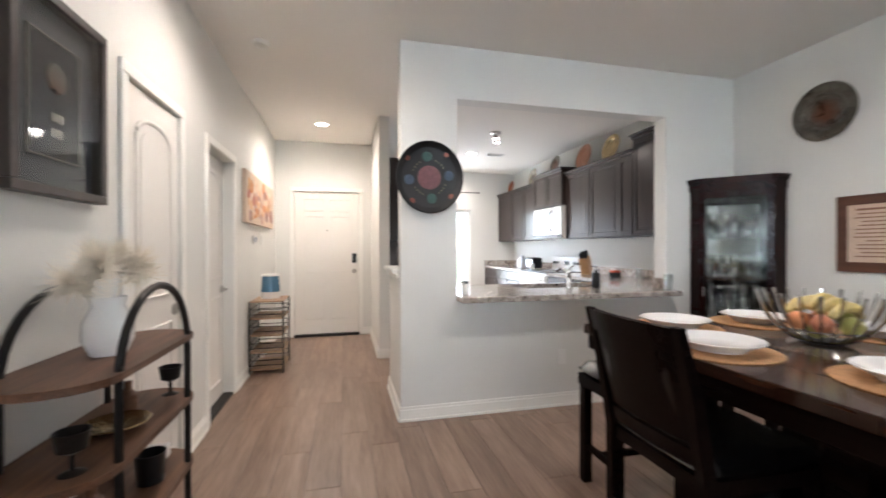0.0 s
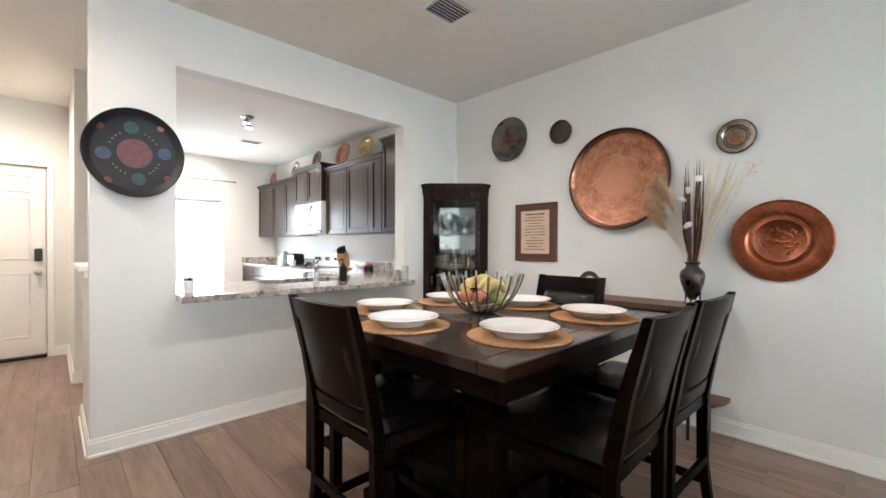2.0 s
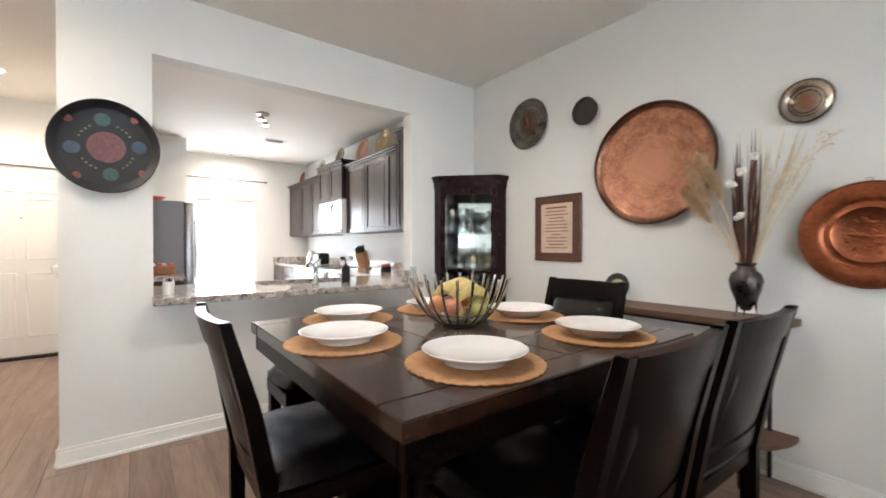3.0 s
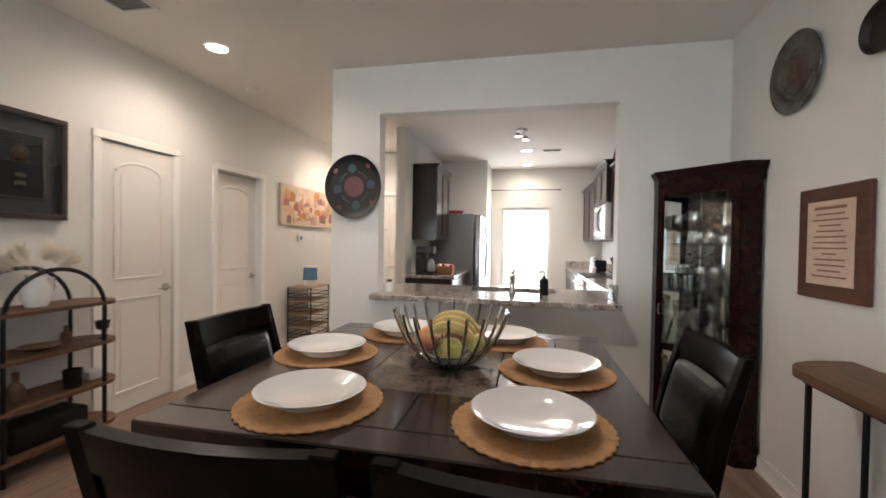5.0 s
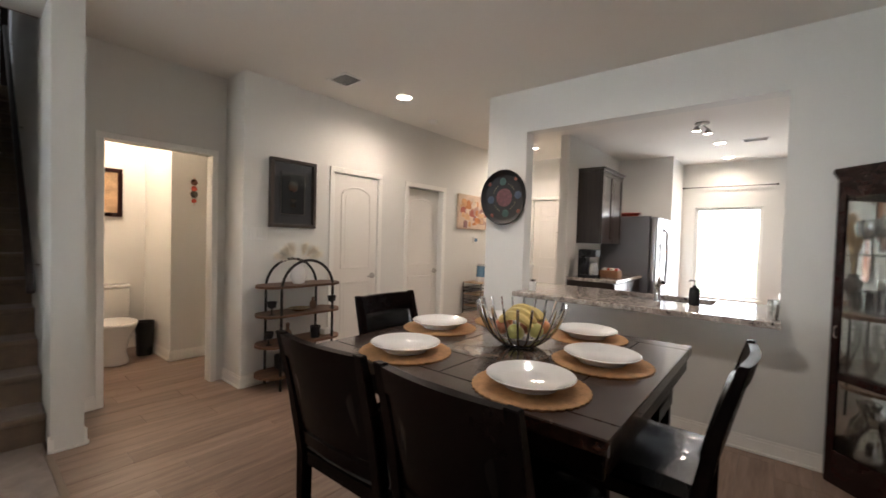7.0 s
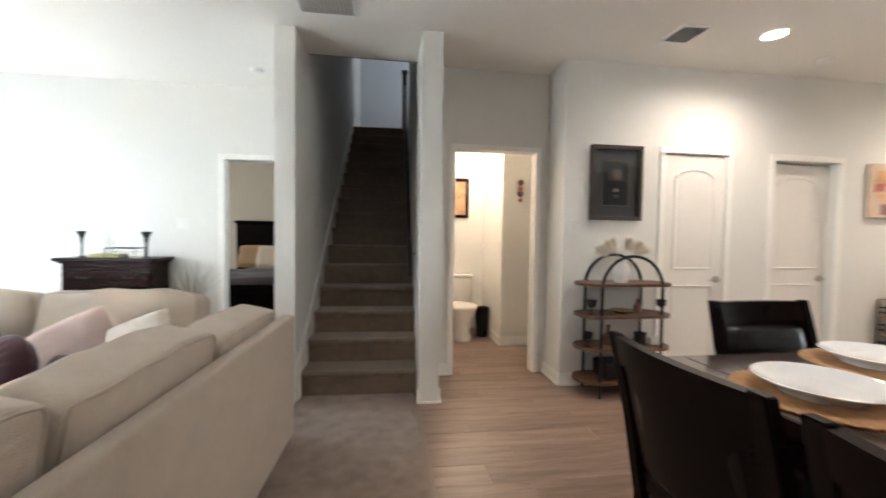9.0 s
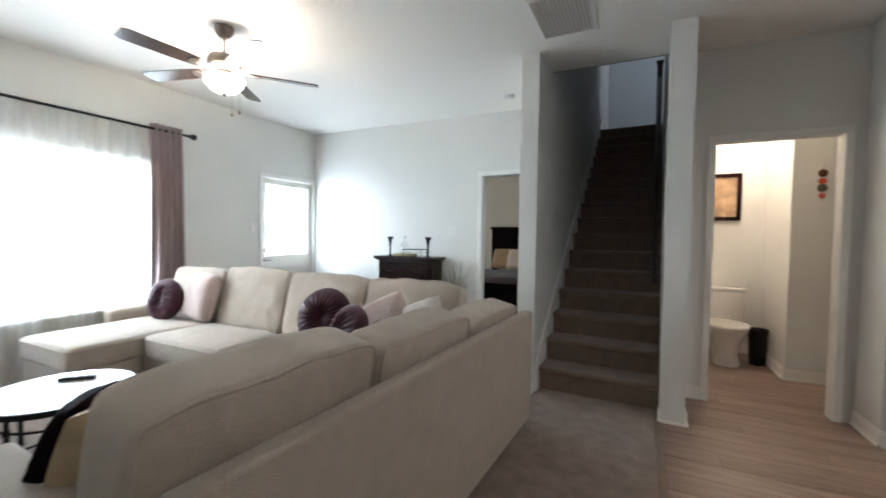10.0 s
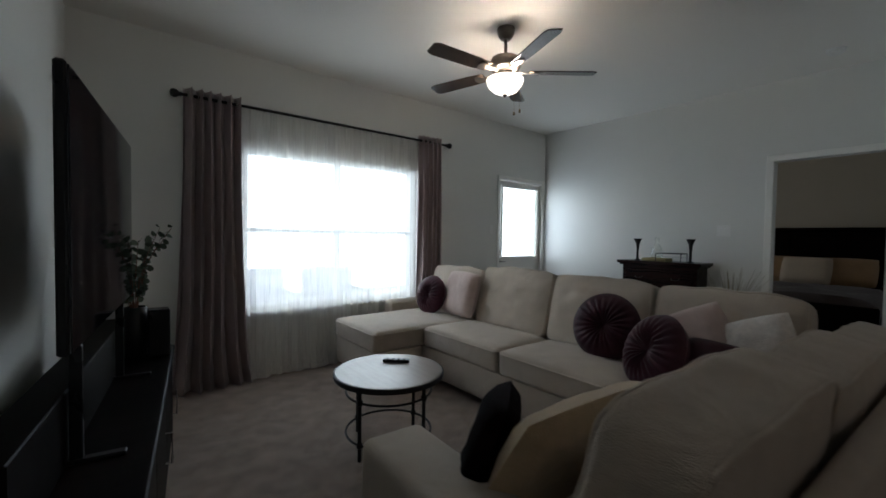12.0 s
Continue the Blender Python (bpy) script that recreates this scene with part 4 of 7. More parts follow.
def glassware(kind, x, y, z, s=1.0):
    bm = bmesh.new()
    prof = {"tumbler": [(0, 0), (0.030, 0), (0.036, 0.09), (0.034, 0.09), (0.028, 0.008), (0, 0.008)],
            "goblet": [(0, 0), (0.032, 0), (0.006, 0.008), (0.005, 0.07), (0.030, 0.095), (0.038, 0.13), (0.034, 0.17), (0.032, 0.17), (0.036, 0.13), (0.027, 0.10), (0, 0.08)],
            "decanter": [(0, 0), (0.060, 0), (0.065, 0.012), (0.030, 0.11), (0.013, 0.16), (0.012, 0.19), (0.026, 0.21), (0.010, 0.213), (0.022, 0.235), (0.018, 0.255), (0, 0.26)],
            "vase": [(0, 0), (0.05, 0), (0.065, 0.05), (0.05, 0.12), (0.025, 0.16), (0.038, 0.20), (0.035, 0.20), (0.021, 0.16), (0.046, 0.12), (0.06, 0.05), (0, 0.01)],
            "bowl": [(0, 0), (0.045, 0), (0.012, 0.02), (0.012, 0.05), (0.07, 0.085), (0.085, 0.12), (0.081, 0.12), (0.066, 0.09), (0, 0.055)]}[kind]
    lathe(bm, [(r * s, h * s) for r, h in prof], seg=20)
    words = {"tumbler": "clear cut-glass tumbler", "goblet": "clear stemmed crystal goblet", "decanter": "clear crystal decanter with stopper", "vase": "clear crystal vase", "bowl": "clear footed crystal bowl"}[kind]
    return single("crystal_" + kind, bm, GLASSW, words + " in the cabinet", "glassware", Matrix.Translation((x, y, z)), True, "crystal in the cabinet")


for kind, x, y, z, s in (("vase", 3.40, 3.02, 0.131, 1.6), ("decanter", 3.52, 2.92, 0.131, 1.3), ("decanter", 3.60, 2.80, 0.131, 1.2),
                         ("decanter", 3.33, 3.06, 0.656, 1.15), ("decanter", 3.42, 2.98, 0.656, 1.05), ("decanter", 3.50, 2.91, 0.656, 1.15), ("decanter", 3.58, 2.82, 0.656, 1.1), ("goblet", 3.58, 3.02, 0.656, 1.0),
                         ("tumbler", 3.32, 3.07, 1.027, 1.2), ("tumbler", 3.39, 3.01, 1.027, 1.2), ("goblet", 3.45, 2.95, 1.027, 1.0), ("goblet", 3.51, 2.89, 1.027, 1.0), ("goblet", 3.57, 2.83, 1.027, 1.0), ("tumbler", 3.50, 3.05, 1.027, 1.1), ("tumbler", 3.60, 2.95, 1.027, 1.1),
                         ("goblet", 3.34, 3.06, 1.347, 1.2), ("goblet", 3.41, 2.99, 1.347, 1.3), ("bowl", 3.54, 2.89, 1.347, 1.1), ("vase", 3.54, 3.04, 1.347, 1.1)):
    glassware(kind, x, y, z, s)

# console table
console = thing("console_table", "narrow rounded rustic wood console table on black iron legs", "table")


def racetrack(x0, x1, y0, y1, n=10):
    r = (x1 - x0)
    p = []
    for i in range(n + 1):
        a = math.pi / 2 * i / n
        p.append((x1 - r * math.cos(a) * 1.0, y0 + r * 0.62 * (1 - math.sin(a))))
    q = [(x, y0 + y1 - y) for x, y in reversed(p)]
    return p[::-1] + q[::-1]


bm = bmesh.new()
prism(bm, racetrack(3.37, 3.685, 0.66, 2.02), 0.815, 0.85)
part("top", bm, RUSTIC, console)
bm = bmesh.new()
prism(bm, racetrack(3.38, 3.685, 0.665, 2.0), 0.222, 0.248)
part("low_shelf", bm, RUSTIC, console)
for x, y in ((3.42, 0.84), (3.66, 0.78), (3.42, 1.84), (3.66, 1.90)):
    part("leg", B(((x - 0.009, y - 0.009, 0), (x + 0.009, y + 0.009, 0.815)), bevel=0.002), IRON, console)
part("rim", B(((3.40, 0.84, 0.795), (3.415, 1.84, 0.815))), IRON, console)

urn = thing("urn_vase", "dark hammered pewter urn on a small tripod with dried grasses", "vase", Matrix.Translation((3.53, 0.85, 0.85)))
PEWTER = material("pewter", (0.10, 0.09, 0.085), 0.28, 1.0, var=0.35, scale=18, bump=0.25, bscale=70)
bm = bmesh.new()
lathe(bm, [(0, 0.04), (0.02, 0.035), (0.045, 0.08), (0.066, 0.14), (0.075, 0.19), (0.066, 0.225), (0.042, 0.245), (0.038, 0.265), (0.05, 0.28), (0.047, 0.283), (0.034, 0.266), (0.03, 0.24), (0, 0.2)], seg=28)
part("body", bm, PEWTER, urn, smooth=True)
for k in range(3):
    a = 2.0944 * k + 0.4
    bm = bmesh.new()
    tube(bm, [(0.05 * math.cos(a), 0.05 * math.sin(a), 0.12), (0.045 * math.cos(a), 0.045 * math.sin(a), 0.05), (0.055 * math.cos(a), 0.055 * math.sin(a), 0.004)], 0.005, 6)
    part("foot", bm, PEWTER, urn)
DRYA = material("dried_pampas", (0.72, 0.54, 0.33), 0.95, var=0.3, scale=30, bump=0.2)
DRYB = material("dried_stalks", (0.16, 0.075, 0.05), 0.9, var=0.3, scale=30, bump=0.1)
COTTON = material("cotton_boll", (0.80, 0.77, 0.72), 0.98, bump=0.4, bscale=150)


def plume(bm, base, tip, spread, n, rng, length=0.045):
    """Feathery strands along the upper part of a stalk."""
    base, tip = Vector(base), Vector(tip)
    ax = (tip - base)
    for i in range(n):
        u = 0.45 + 0.55 * i / n
        p = base + ax * u + Vector((0, 0, -0.05 * (u - 0.45) ** 2 * spread))
        d = (ax.normalized() * 0.75 + Vector((rng.uniform(-0.9, 0.9), rng.uniform(-0.9, 0.9), rng.uniform(-0.9, 0.5)))).normalized()
        q = p + d * length * math.sin(math.pi * (u - 0.40) / 0.62) * rng.uniform(0.6, 1.3)
        side = d.cross(ax).normalized() * 0.0017
        vs = [bm.verts.new(p - side), bm.verts.new(p + side), bm.verts.new(q)]
        bm.faces.new(vs)


rg = random.Random(11)
DRYC = material("dried_oat", (0.60, 0.48, 0.27), 0.95, var=0.25, scale=30, bump=0.1)
DRYD = material("dried_leaf", (0.075, 0.032, 0.026), 0.85, var=0.4, scale=25, bump=0.2)
# drooping pampas heads
for tip in ((-0.03, 0.27, 0.83), (-0.05, 0.215, 0.895), (-0.02, 0.30, 0.71), (-0.08, 0.23, 0.74), (-0.05, 0.16, 0.80), (-0.02, 0.25, 0.63)):
    bm = bmesh.new()
    tube(bm, [(0, 0, 0.2), (tip[0] * 0.4, tip[1] * 0.35, 0.2 + (tip[2] - 0.2) * 0.45), tip], [0.0022, 0.0018, 0.0008], 4)
    plume(bm, (tip[0] * 0.35, tip[1] * 0.30, 0.2 + (tip[2] - 0.2) * 0.42), tip, 1, 1700, rg, 0.075)
    part("pampas_plume", bm, DRYA, urn, "tan dried pampas plume")
# dark narrow leaves and stalks in the middle
for k in range(30):
    a = rg.uniform(-0.075, 0.06)
    top = Vector((rg.uniform(-0.06, 0.05), a, rg.uniform(0.62, 0.97)))
    root = Vector((rg.uniform(-0.02, 0.02), a * 0.25, 0.22))
    mid = root.lerp(top, 0.5) + Vector((0, a * 0.15, 0))
    bm = bmesh.new()
    if k % 2:
        tube(bm, [root, mid, top], [0.0026, 0.0022, 0.0009], 5)
        part("stalk", bm, DRYB, urn)
    else:
        half = rg.uniform(0.006, 0.012)
        edge = Vector((rg.uniform(-0.4, 0.4), 1, 0)).normalized() * half
        low = [bm.verts.new(root - edge * 0.3), bm.verts.new(root + edge * 0.3)]
        cen = [bm.verts.new(mid - edge), bm.verts.new(mid + Vector((0.004, 0, 0))), bm.verts.new(mid + edge)]
        end = bm.verts.new(top)
        bm.faces.new((low[0], low[1], cen[2], cen[1], cen[0]))
        bm.faces.new((cen[0], cen[1], end)), bm.faces.new((cen[1], cen[2], end))
        part("leaf_blade", bm, DRYD, urn)
# thin pale grasses that lean the other way
for k in range(16):
    top = Vector((rg.uniform(-0.05, 0.04), rg.uniform(-0.25, -0.07), rg.uniform(0.74, 0.96)))
    root = Vector((0, -0.012, 0.22))
    mid = root.lerp(top, 0.5) + Vector((0, 0.015, 0))
    bm = bmesh.new()
    tube(bm, [root, mid, top], [0.0024, 0.0018, 0.0006], 4)
    plume(bm, root.lerp(top, 0.35), top, 1, 90, rg, 0.022)
    part("grass_stem", bm, DRYC, urn)
# a loose spray of small beige florets
SPRAY = [Vector((0, -0.01, 0.22)), Vector((-0.02, -0.11, 0.52)), Vector((-0.03, -0.22, 0.74)), Vector((-0.04, -0.34, 0.87))]
bm = bmesh.new()
tube(bm, SPRAY, [0.002, 0.0016, 0.0012, 0.0006], 4)
for k in range(70):
    u = rg.uniform(0.1, 2.0)
    p = SPRAY[1].lerp(SPRAY[2], u) if u < 1 else SPRAY[2].lerp(SPRAY[3], u - 1)
    q = p + Vector((rg.uniform(-0.03, 0.03), rg.uniform(-0.045, 0.045), rg.uniform(-0.01, 0.055)))
    tube(bm, [p, q], [0.0006, 0.0005], 3)
    bmesh.ops.create_icosphere(bm, subdivisions=1, radius=rg.uniform(0.003, 0.0055), matrix=Matrix.Translation(q))
part("flower_spray", bm, DRYA, urn, "loose spray of beige dried florets")
for p in ((-0.07, 0.045, 0.69), (-0.06, -0.045, 0.82), (-0.06, 0.005, 0.75), (-0.07, 0.005, 0.52)):
    bm = bmesh.new()
    for k in range(6):
        bmesh.ops.create_icosphere(bm, subdivisions=2, radius=rg.uniform(0.010, 0.015), matrix=Matrix.Translation((p[0] + rg.uniform(-0.012, 0.012), p[1] + rg.uniform(-0.014, 0.014), p[2] + rg.uniform(-0.012, 0.012))))
    part("cotton_boll", bm, COTTON, urn, "white cotton boll", True)
    bm = bmesh.new()
    tube(bm, [(0, 0, 0.22), (p[0] * 0.6, p[1] * 0.6, 0.22 + (p[2] - 0.22) * 0.6), (p[0], p[1], p[2] - 0.015)], [0.002, 0.0016, 0.0016], 4)
    part("stalk", bm, DRYB, urn)

HAMMER = 60


def copper(name, color, rough, dark, rings=30.0, middle=None, reach=0.1):
    """Aged metal with engraved rings round the middle."""
    m = material(name, color, rough, 1.0, var=0.45, scale=9, bump=0.10, bscale=HAMMER)
    n, l = m.node_tree.nodes, m.node_tree.links
    tc = n.new("ShaderNodeTexCoord")
    wv = n.new("ShaderNodeTexWave")
    wv.wave_type, wv.rings_direction = 'RINGS', 'Z'
    wv.inputs["Scale"].default_value, wv.inputs["Distortion"].default_value, wv.inputs["Detail"].default_value, wv.inputs["Detail Scale"].default_value = rings / 6, 11.0, 4, 3
    l.new(tc.outputs["Object"], wv.inputs["Vector"])
    mx = n.new("ShaderNodeMix")
    mx.data_type = 'RGBA'
    mx.inputs["B"].default_value = (*dark, 1)
    b = n["Principled BSDF"]
    src = b.inputs["Base Color"].links[0].from_socket
    mr = n.new("ShaderNodeMapRange")
    mr.inputs["To Max"].default_value = 0.30
    l.new(wv.outputs["Fac"], mr.inputs["Value"]), l.new(mr.outputs[0], mx.inputs["Factor"])
    l.new(src, mx.inputs["A"]), l.new(mx.outputs["Result"], b.inputs["Base Color"])
    if middle:
        ln, r2, m2 = n.new("ShaderNodeVectorMath"), n.new("ShaderNodeMapRange"), n.new("ShaderNodeMix")
        ln.operation, m2.data_type = 'LENGTH', 'RGBA'
        ns = n.new("ShaderNodeTexNoise")
        ns.inputs["Scale"].default_value = 14
        ad = n.new("ShaderNodeMath")
        ad.operation, ad.inputs[1].default_value = 'MULTIPLY_ADD', reach * 0.8
        l.new(tc.outputs["Object"], ns.inputs["Vector"]), l.new(tc.outputs["Object"], ln.inputs[0])
        l.new(ns.outputs[0], ad.inputs[0]), l.new(ln.outputs["Value"], ad.inputs[2])
        r2.inputs["From Min"].default_value, r2.inputs["From Max"].default_value = reach * 0.9, reach * 1.7
        r2.inputs["To Min"].default_value, r2.inputs["To Max"].default_value = 0.85, 0.0
        l.new(ad.outputs[0], r2.inputs["Value"]), l.new(r2.outputs[0], m2.inputs["Factor"])
        m2.inputs["B"].default_value = (*middle, 1)
        l.new(mx.outputs["Result"], m2.inputs["A"]), l.new(m2.outputs["Result"], b.inputs["Base Color"])
    return m


COPPER = copper("old_copper", (0.36, 0.175, 0.11), 0.32, (0.13, 0.055, 0.036), 30, (0.42, 0.215, 0.14), 0.16)
COPPER2 = copper("polished_copper", (0.37, 0.125, 0.062), 0.33, (0.14, 0.045, 0.022), 60)
TIN = copper("tarnished_tin", (0.15, 0.142, 0.12), 0.28, (0.10, 0.06, 0.045), 40, (0.16, 0.065, 0.04), 0.09)
SILVER = copper("aged_silver", (0.40, 0.36, 0.31), 0.22, (0.20, 0.12, 0.08), 40, (0.40, 0.18, 0.10), 0.045)
BRASS = copper("aged_brass", (0.50, 0.38, 0.20), 0.25, (0.20, 0.13, 0.06), 60)
RIM = material("dark_copper_rim", (0.10, 0.055, 0.04), 0.4, 1.0, var=0.3, bump=0.1)
ON_RIGHT = Matrix.Rotation(radians(-90), 4, 'Y')  # z to -x


def wall_tray(y, z, r, mat, rim_mat, prof, label, m=None, rim=True, sy=1.0, seg=72):
    t = thing("wall_tray", label, "tray", m if m is not None else Matrix.Translation((3.688, y, z)) @ ON_RIGHT, "metal trays on the wall")
    bm = bmesh.new()
    lathe(bm, [(rr * r, h) for rr, h in prof], seg=seg, sy=sy)
    part("dish", bm, mat, t, smooth=True)
    if rim:
        bm = bmesh.new()
        e = prof[-1] if prof[-1][0] > 0.9 else max(prof)
        tube(bm, [(r * e[0] * math.cos(6.28319 * k / 72), sy * r * e[0] * math.sin(6.28319 * k / 72), e[1]) for k in range(72)], 0.010 if r > 0.3 else 0.005, 8, True)
        part("rim", bm, rim_mat, t, smooth=True)
    return t


FLAT = [(0, 0.012), (0.90, 0.012), (0.94, 0.018), (0.99, 0.042), (1.0, 0.045)]
DISH = [(0, 0.010), (0.50, 0.010), (0.53, 0.016), (0.56, 0.011), (0.64, 0.012), (0.68, 0.022), (0.74, 0.026), (0.95, 0.030), (1.0, 0.026)]
wall_tray(1.405, 1.752, 0.382, COPPER, RIM, FLAT, "large round hammered copper tray with dark raised rim")
embossed = wall_tray(0.425, 1.27, 0.242, COPPER2, COPPER2, DISH, "round embossed polished copper dish hung on the wall")
for n_beads, rr, size in ((44, 0.156, 0.0052), (26, 0.098, 0.0042)):
    bm = bmesh.new()
    for k in range(n_beads):
        a = 6.28319 * k / n_beads
        bmesh.ops.create_icosphere(bm, subdivisions=1, radius=size, matrix=Matrix.Translation((rr * math.cos(a), rr * math.sin(a), 0.0115)) @ Matrix.Diagonal((1, 1, 0.7, 1)))
    part("bead_ring", bm, COPPER2, embossed, smooth=True)
bm = bmesh.new()
er = random.Random(3)
for k in range(34):
    a, d = er.uniform(0, 6.28), 0.085 * math.sqrt(er.random())
    bmesh.ops.create_icosphere(bm, subdivisions=2, radius=er.uniform(0.006, 0.014), matrix=Matrix.Translation((d * math.cos(a), d * math.sin(a), 0.0095)) @ Matrix.Rotation(er.uniform(0, 3), 4, 'Z') @ Matrix.Diagonal((1.5, 0.7, 0.35, 1)))
part("embossed_medallion", bm, COPPER2, embossed, smooth=True)
wall_tray(2.44, 2.255, 0.205, TIN, TIN, DISH, "round tarnished tin plate with copper showing through")
wall_tray(1.882, 2.212, 0.103, material("dark_bronze", (0.075, 0.06, 0.055), 0.45, 0.8, var=0.3, scale=20, bump=0.2, bscale=120), RIM, FLAT, "small round dark engraved bronze disc", rim=False)
wall_tray(0.645, 1.94, 0.105, SILVER, TIN, DISH, "small round aged silver plate with copper middle")
for y, z in ((0.425, 1.525),):
    bm = bmesh.new()
    tube(bm, [(3.683, y - 0.012, z - 0.012), (3.683, y - 0.010, z + 0.008), (3.683, y + 0.010, z + 0.008), (3.683, y + 0.012, z - 0.012)], 0.0022, 5)
    single("hook", bm, NICKEL, "small wire hanger above a copper dish", "hook")

# painted round plate on the pass-through wall
PBLACK = material("black_lacquer", (0.008, 0.008, 0.009), 0.5, var=0.3, scale=12, bump=0.05)
art = thing("painted_plate", "round black wooden plate painted with red, blue and green rosettes", "plate", Matrix.Translation((0.875, 3.162, 1.785)) @ Matrix.Rotation(radians(90), 4, 'X'))
bm = bmesh.new()
lathe(bm, [(0, 0.014), (0.80, 0.014), (0.86, 0.022), (0.93, 0.040), (0.985, 0.048), (1.0, 0.044), (0.97, 0.030), (0.80, 0.0), (0, 0.0)], seg=72)
bm.transform(Matrix.Diagonal((0.252, 0.266, 1, 1)))
part("dish", bm, PBLACK, art, smooth=True)


def spot_paint(name, cx, cy, r, col, z=0.0152, sq=1.0):
    m = material("paint_" + name, col, 0.5, var=0.35, scale=45, bump=0.05)
    bm = bmesh.new()
    lathe(bm, [(0, 0.0016), (r * 0.9, 0.0014), (r, 0.0)], (cx, cy, z), 36, 1, sq)
    return part(name, bm, m, art)


spot_paint("red_rosette", 0, 0, 0.088, (0.13, 0.045, 0.05))
for k in range(4):
    a = math.pi / 2 * k + 0.12
    spot_paint("rosette", 0.150 * math.cos(a), 0.155 * math.sin(a), 0.037, (0.04, 0.06, 0.10) if k % 2 == 0 else (0.03, 0.075, 0.065))
for k in range(16):
    a = math.pi / 2 * (k // 4) + 0.12 + radians(28 + 11 * (k % 4))
    spot_paint("dot", 0.128 * math.cos(a), 0.134 * math.sin(a), 0.006, (0.13, 0.11, 0.07))
for k in range(4):
    a = math.pi / 2 * k + 0.12 + math.pi / 4
    o = spot_paint("corner_leaf", 0.208 * math.cos(a), 0.22 * math.sin(a), 0.020, (0.17, 0.045, 0.03), 0.024)

# plaque with a printed sheet
plq = thing("wall_plaque", "dark wooden plaque with a printed parchment text", "plaque")
part("board", B(((3.664, 1.925, 1.097), (3.688, 2.362, 1.622)), bevel=0.004), wood("plaque_wood", (0.05, 0.018, 0.010), (0.13, 0.05, 0.028), 0.35, (8, 1.2, 8), 0.03), plq)
sheet = part("parchment", B(((3.6615, 1.995, 1.165), (3.664, 2.292, 1.555))), material("parchment", (0.62, 0.47, 0.36), 0.8, var=0.15, scale=8, bump=0.03), plq, "tan parchment sheet")
INK = material("brown_ink", (0.24, 0.125, 0.085), 0.8, bump=0.0)
for k in range(13):
    z = 1.515 - k * 0.0262
    h = rg.uniform(0.045, 0.115) if k else 0.10
    part("text_line", B(((3.6605, 2.143 - h, z), (3.6615, 2.143 + h, z + (0.0075 if k else 0.014)))), INK, sheet)

# little display plate on a stand
dp = thing("display_plate", "small black plate with a painted picture on a stand", "plate", Matrix.Translation((3.56, 1.58, 0.860)) @ Matrix.Rotation(radians(-78), 4, 'Y'))
bm = bmesh.new()
lathe(bm, [(0, 0.004), (0.055, 0.004), (0.085, 0.014), (0.088, 0.013), (0.058, 0.0), (0, 0)], (0.09, 0, 0), 36)
part("dish", bm, PBLACK, dp, smooth=True)
bm = bmesh.new()
lathe(bm, [(0, 0.0055), (0.048, 0.005), (0.05, 0.0042)], (0.09, 0, 0), 30)
part("picture", bm, material("plate_picture", (0.42, 0.38, 0.20), 0.35, var=0.7, scale=25, bump=0.0), dp, "painted yellow and green picture")
bm = bmesh.new()
for y in (-0.03, 0.03):
    tube(bm, [(0.0, y, 0.03), (0.004, y, -0.005), (0.06, y, -0.008), (0.004, y * 1.3, -0.06)], 0.003, 5)
part("stand", bm, IRON, dp)

# shadow box, switches
def framed(name, label, cat, m, w, h, d, fw, fmat):
    """A picture frame, w by h, hung with its back at z 0 and its front to +z."""
    e = thing(name, label, cat, m)
    part("frame", B(((-w / 2, -h / 2, 0), (w / 2, -h / 2 + fw, d)), ((-w / 2, h / 2 - fw, 0), (w / 2, h / 2, d)), ((-w / 2, -h / 2 + fw, 0), (-w / 2 + fw, h / 2 - fw, d)), ((w / 2 - fw, -h / 2 + fw, 0), (w / 2, h / 2 - fw, d)), bevel=0.004, seg=2), fmat, e)
    return e


ON_LEFT = Matrix.Rotation(radians(90), 4, 'Z') @ Matrix.Rotation(radians(90), 4, 'X')  # z to +x, x to +y
sb = framed("shadow_box", "deep dark framed shadow box with medals on black", "picture", Matrix.Translation((-0.673, 1.82, 1.754)) @ ON_LEFT, 0.47, 0.64, 0.05, 0.032, material("box_frame", (0.045, 0.032, 0.025), 0.35, var=0.2, bump=0.03))
part("mount", B(((-0.205, -0.29, 0.004), (0.205, 0.29, 0.012))), material("slate_mount", (0.055, 0.055, 0.062), 0.85, bump=0.1), sb)
part("inner_mount", B(((-0.12, -0.19, 0.013), (0.12, 0.19, 0.017)), bevel=0.002), material("black_felt", (0.012, 0.012, 0.014), 0.95), sb)
part("liner", B(((-0.125, -0.195, 0.0125), (0.125, -0.19, 0.02)), ((-0.125, 0.19, 0.0125), (0.125, 0.195, 0.02)), ((-0.125, -0.19, 0.0125), (-0.12, 0.19, 0.02)), ((0.12, -0.19, 0.0125), (0.125, 0.19, 0.02))), material("box_liner", (0.16, 0.14, 0.12), 0.5), sb, "thin grey bevelled liner")
bm = bmesh.new()
lathe(bm, [(0, 0.026), (0.045, 0.024), (0.05, 0.018)], (0, 0.07, 0), 24)
part("medal", bm, TIN, sb, smooth=True)
for z in (-0.06, -0.11):
    part("badge", B(((-0.028, z - 0.016, 0.018), (0.028, z + 0.016, 0.024)), bevel=0.004), SILVER, sb)
g = part("pane", B(((-0.204, -0.289, 0.040), (0.204, 0.289, 0.043))), PANE, sb)
g.visible_shadow = False


